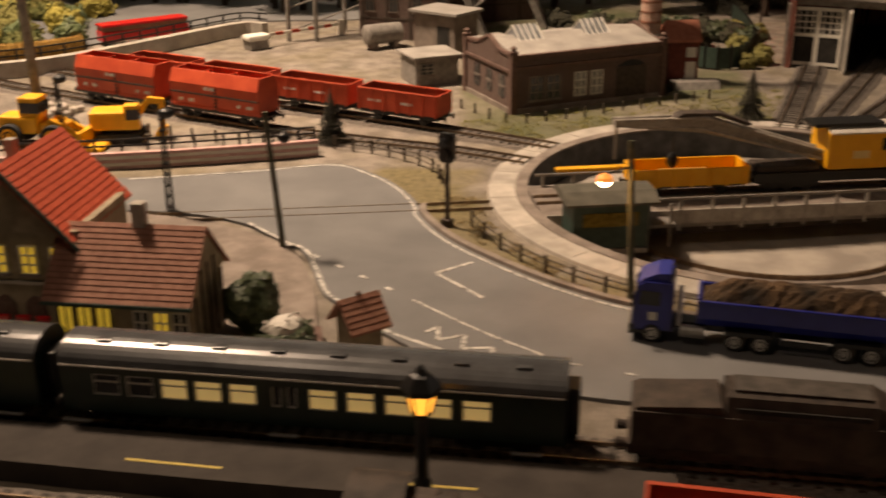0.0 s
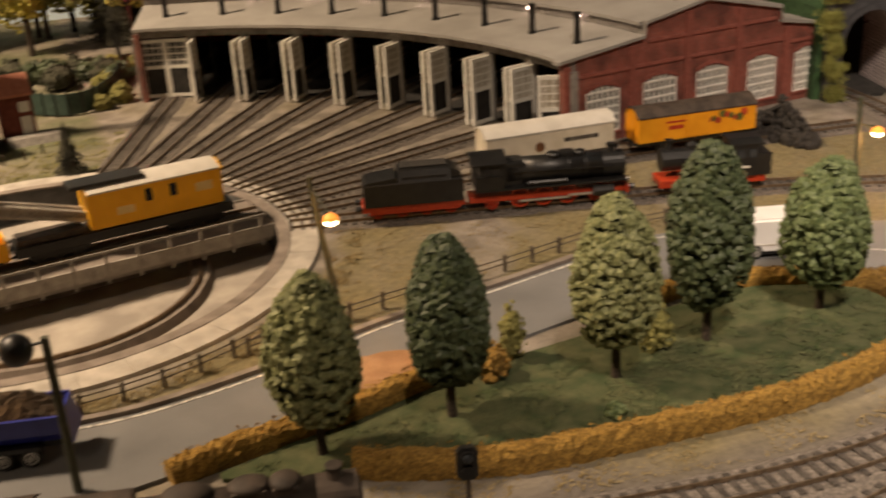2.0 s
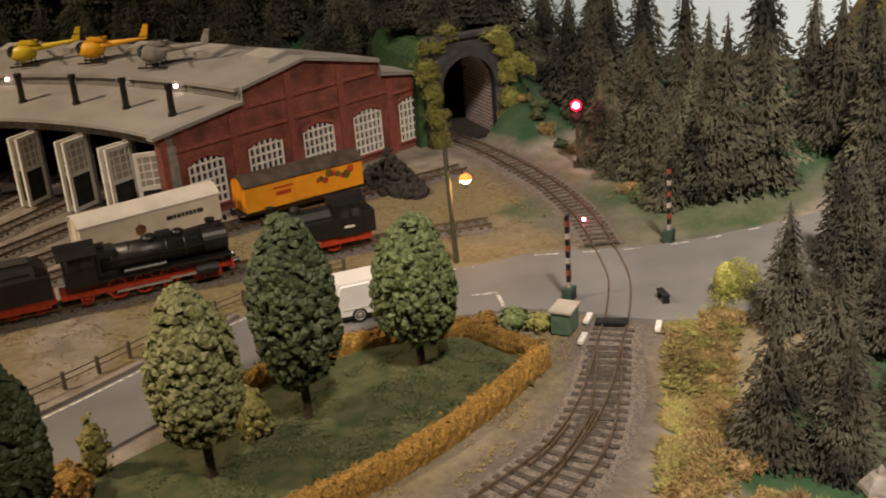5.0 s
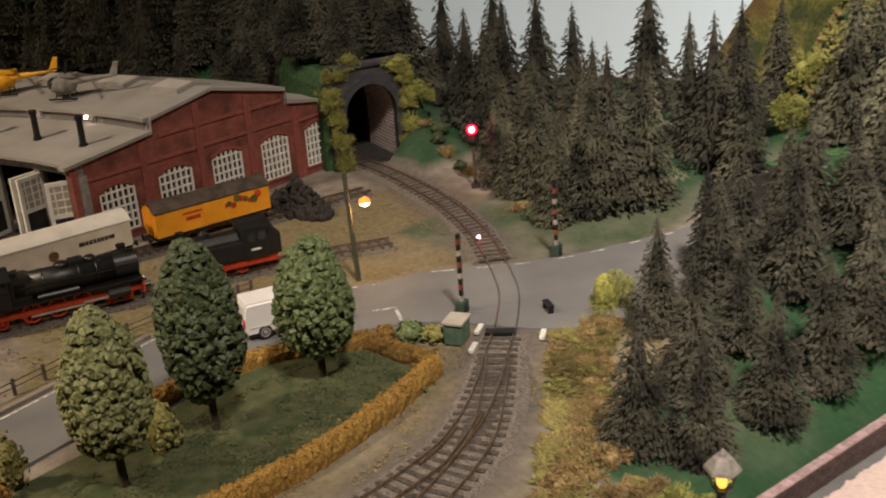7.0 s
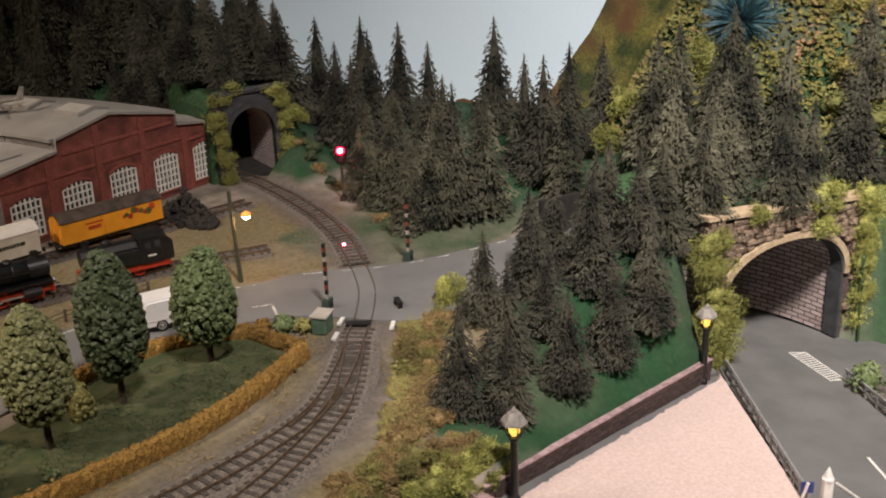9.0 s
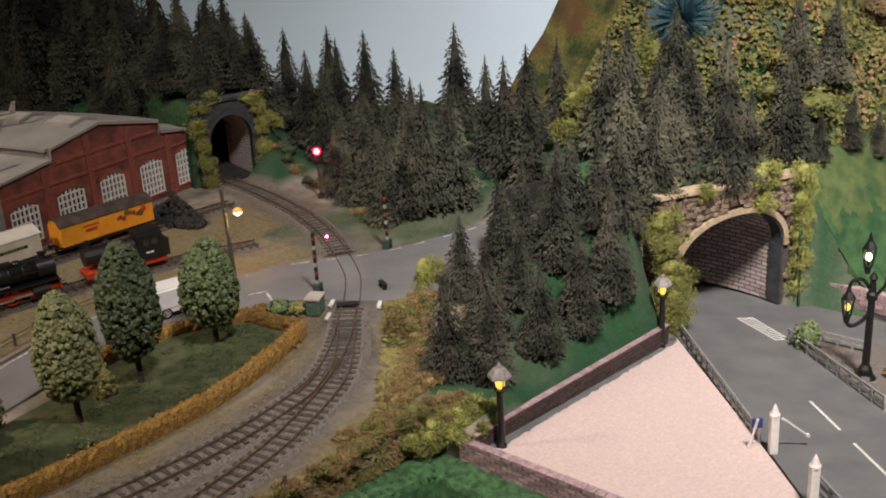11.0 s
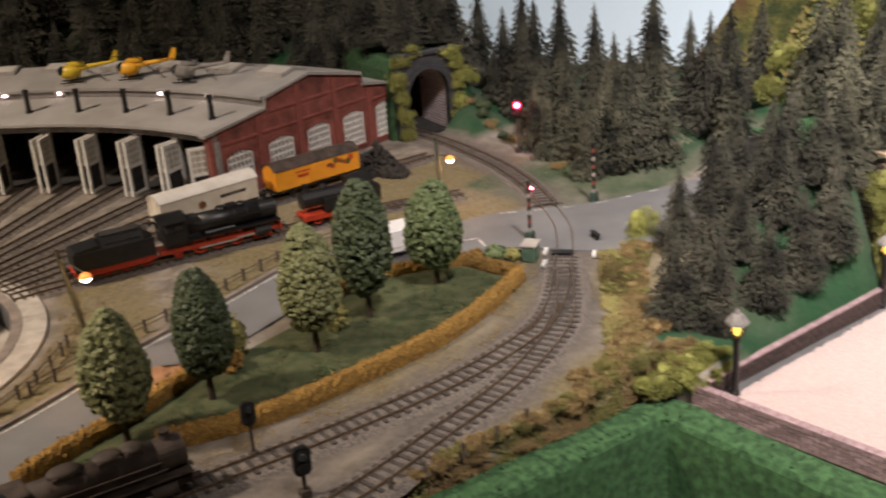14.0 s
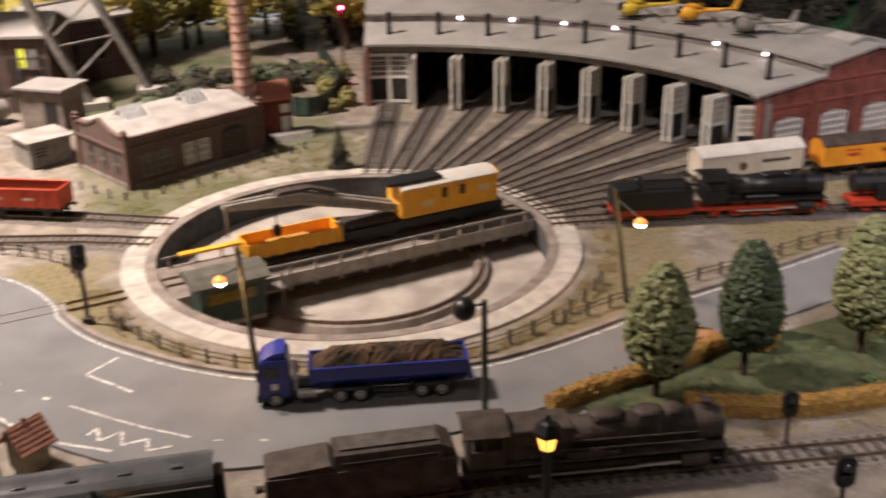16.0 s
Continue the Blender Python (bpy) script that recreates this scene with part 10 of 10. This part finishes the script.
line = curve([(-40, 78.6), (-27, 79.3), (-18, 80.7), (-10, 82.6), (-5.4, 83.9)], 0.8)
for z in (1.3, 1.75):
    part("rail", sweep(bmesh.new(), line, [(-0.06, z), (0.06, z), (0.06, z + 0.12), (-0.06, z + 0.12)], 0.0), BLACK, rl)
for p in line[::2]:
    part("post", boxed(p.x - 0.07, p.x + 0.07, p.y - 0.07, p.y + 0.07, 0, 1.85), BLACK, rl)


def excavator(x, y, turn):
    e = thing("excavator", x, y, 0.05, turn, "bright yellow crawler excavator with black tracks", "excavator")
    for s in (-1, 1):
        part("crawler_track", prism(bmesh.new(), [(-1.9, 0.3), (-1.6, 0.0), (1.6, 0.0), (1.9, 0.3), (1.6, 0.75), (-1.6, 0.75)], s * 1.05 - 0.35, s * 1.05 + 0.35, "y"), RUBBER, e, "black crawler track")
    part("turntable_ring", rodded((0, 0, 0.6), (0, 0, 1.0), 0.8, 0.8, 16), BLACK, e)
    part("engine_house", boxed(-2.1, 0.6, -1.2, 1.2, 1.0, 2.4, 0.2), YELLOW, e)
    part("operator_cab", boxed(0.5, 1.6, -1.2, -0.1, 1.0, 2.9, 0.12), YELLOW, e)
    part("cab_window", boxed(0.65, 1.64, -1.22, -0.2, 1.8, 2.6), GLASS, e)
    boom = part("boom", prism(bmesh.new(), [(0.8, 1.6), (2.2, 3.2), (3.2, 3.0), (3.2, 2.6), (2.3, 2.7), (1.3, 1.4)], 0.1, 0.6, "y"), YELLOW, e)
    part("stick", prism(bmesh.new(), [(2.9, 3.1), (3.4, 3.0), (3.3, 0.6), (3.0, 0.6)], 0.15, 0.55, "y"), YELLOW, boom)
    part("bucket", prism(bmesh.new(), [(2.4, 0.1), (3.4, 0.1), (3.4, 0.8), (2.9, 0.9)], -0.2, 0.9, "y"), YELLOW, boom)
    return e


def wheel_loader(x, y, turn):
    e = thing("wheel_loader", x, y, 0.05, turn, "bright yellow wheel loader with a front bucket", "wheel loader")
    part("rear_body", boxed(-2.2, 0.2, -0.8, 0.8, 0.8, 1.8, 0.15), YELLOW, e)
    part("operator_cab", boxed(-0.9, 0.3, -0.65, 0.65, 1.7, 2.9, 0.12), YELLOW, e)
    part("cab_window", boxed(-0.8, 0.33, -0.68, 0.68, 2.0, 2.6), GLASS, e)
    part("front_frame", boxed(0.2, 1.8, -0.6, 0.6, 0.7, 1.4, 0.1), YELLOW, e)
    for s in (-1, 1):
        for xx in (-1.4, 1.2):
            wheel(e, xx, s * 0.95, 0.72, 0.5, YELLOW)
        part("lift_arm", prism(bmesh.new(), [(0.6, 1.5), (0.9, 1.7), (3.0, 0.7), (2.9, 0.4)], s * 0.5 - 0.1, s * 0.5 + 0.1, "y"), YELLOW, e)
    part("bucket", prism(bmesh.new(), [(2.7, 0.1), (4.0, 0.05), (3.9, 0.2), (3.0, 0.35), (3.0, 1.1), (2.7, 1.1)], -1.3, 1.3, "y"), YELLOW, e)
    return e


excavator(-20.6, 86.6, 8)
loader = wheel_loader(-26.2, 85.2, -6)
loader.matrix_world = loader.matrix_world @ Matrix.Diagonal((1.3, 1.3, 1.3, 1))
# white block and striped bar across the yard entrance
bar = thing("yard_barrier", -16.0, 121.0, 0, 42, "red and white striped bar on a white block", "barrier")
part("block", boxed(-1.6, 0.6, -0.8, 0.8, 0, 0.9, 0.08), GIRDER, bar)
part("block_top", boxed(-1.8, 0.8, -0.9, 0.9, 0.9, 1.5, 0.25), WHITE, bar, "white padded top")
for k in range(9):
    part("stripe", boxed(0.8 + k * 1.05, 1.85 + k * 1.05, -0.12, 0.12, 1.1, 1.4), (WHITE, RED_FRAME)[k % 2], bar)
part("rest_post", boxed(10.2, 10.9, -0.3, 0.3, 0, 1.7, 0.05), WHITE, bar)
kerb = tagged(part("yard_wall", sweep(bmesh.new(), curve([(-60, 100), (-46, 103.5), (-37.7, 107), (-32.4, 111), (-26, 119), (-19.4, 127.5), (-16.5, 127)], 0.9), [(-0.5, 0), (0.5, 0), (0.5, 1.5), (-0.5, 1.5)], 0.0), CONCRETE), "pale low wall along the upper street", "wall", kind="structure")
rl2 = thing("street_railing", 0, 0, 0, 0, "dark green iron railing along the upper street", "railing")
line = curve([(-60, 101.4), (-46, 105), (-38.4, 108.4), (-33.4, 112.2), (-27, 120), (-20, 128.8), (-16.5, 128.4)], 1.0)
for z in (1.6, 2.2):
    part("rail", sweep(bmesh.new(), line, [(-0.07, z), (0.07, z), (0.07, z + 0.14), (-0.07, z + 0.14)], 0.0), BLACK, rl2)
for p in line[::2]:
    part("post", boxed(p.x - 0.09, p.x + 0.09, p.y - 0.09, p.y + 0.09, 0, 2.3), BLACK, rl2)
stall = thing("red_railcar", -29.5, 125.0, 0.1, 38, "long bright red railcar with a brown window band", "railcar")
part("body", boxed(-4.9, 4.9, -1.0, 1.0, 0.3, 1.4, 0.1), BUS_RED, stall)
part("window_band", boxed(-4.8, 4.8, -0.95, 0.95, 1.4, 1.85), surface("brown_band", (0.22, 0.08, 0.05), (0.34, 0.15, 0.09), 60, 0.4, 0.1), stall)
part("roof", boxed(-4.9, 4.9, -1.05, 1.05, 1.85, 2.15, 0.1), BUS_RED, stall)
upper = tagged(part("upper_street", flat(bmesh.new(), [(-60, 110), (-40, 116), (-30, 127), (-22, 136), (-8, 137), (4, 141), (4, 150), (-60, 150)], 0.1, 0.3), ASPHALT), "grey street behind the yard", "road", kind="structure")
for i in range(16):
    x, y = -58 + 26 * rng.random(), 112 + 10 * rng.random()
    if y < 108 + (x + 60) * 0.45:
        continue
    bush(x, y, 0.1, rng.uniform(1.0, 2.0), rng.uniform(0.7, 1.3), (SCRUB, LEAF_MID, HEDGE)[i % 3], "yellow and green garden bush", 700 + i, 160, "bushes of the upper garden", 0.3)
for i in range(26):
    x, y = -53 + 17 * rng.random(), 117 + 24 * rng.random()
    bush(x, y, 0.1, rng.uniform(1.4, 2.6), rng.uniform(0.8, 1.7), (GOLD_LEAF, LEAF_MID, SCRUB, HILL_LEAF[1])[i % 4], "rounded yellow and green bush of the upper garden", 740 + i, 420, "bushes of the upper garden", 0.24)
hedge([(-52, 110.5), (-44, 113.2), (-38, 116.2), (-34.5, 119.5)], "ochre clipped hedge before the upper garden", 0.6, 1.5, 8)
# rubble beside the hopper wagons
for i in range(16):
    ob = tagged(part("rubble_stone", ball(bmesh.new(), 0, 0, 0.2, 0.45, rng.uniform(.7, 1.5), rng.uniform(.7, 1.2), rng.uniform(.6, 1), 1), CONCRETE), "pale lump of rubble beside the track", "stone", "rubble beside the track")
    ob.matrix_world = at(-30 + 4.5 * rng.random(), 92.5 + 3.5 * rng.random(), 0.05, rng.uniform(0, 360))
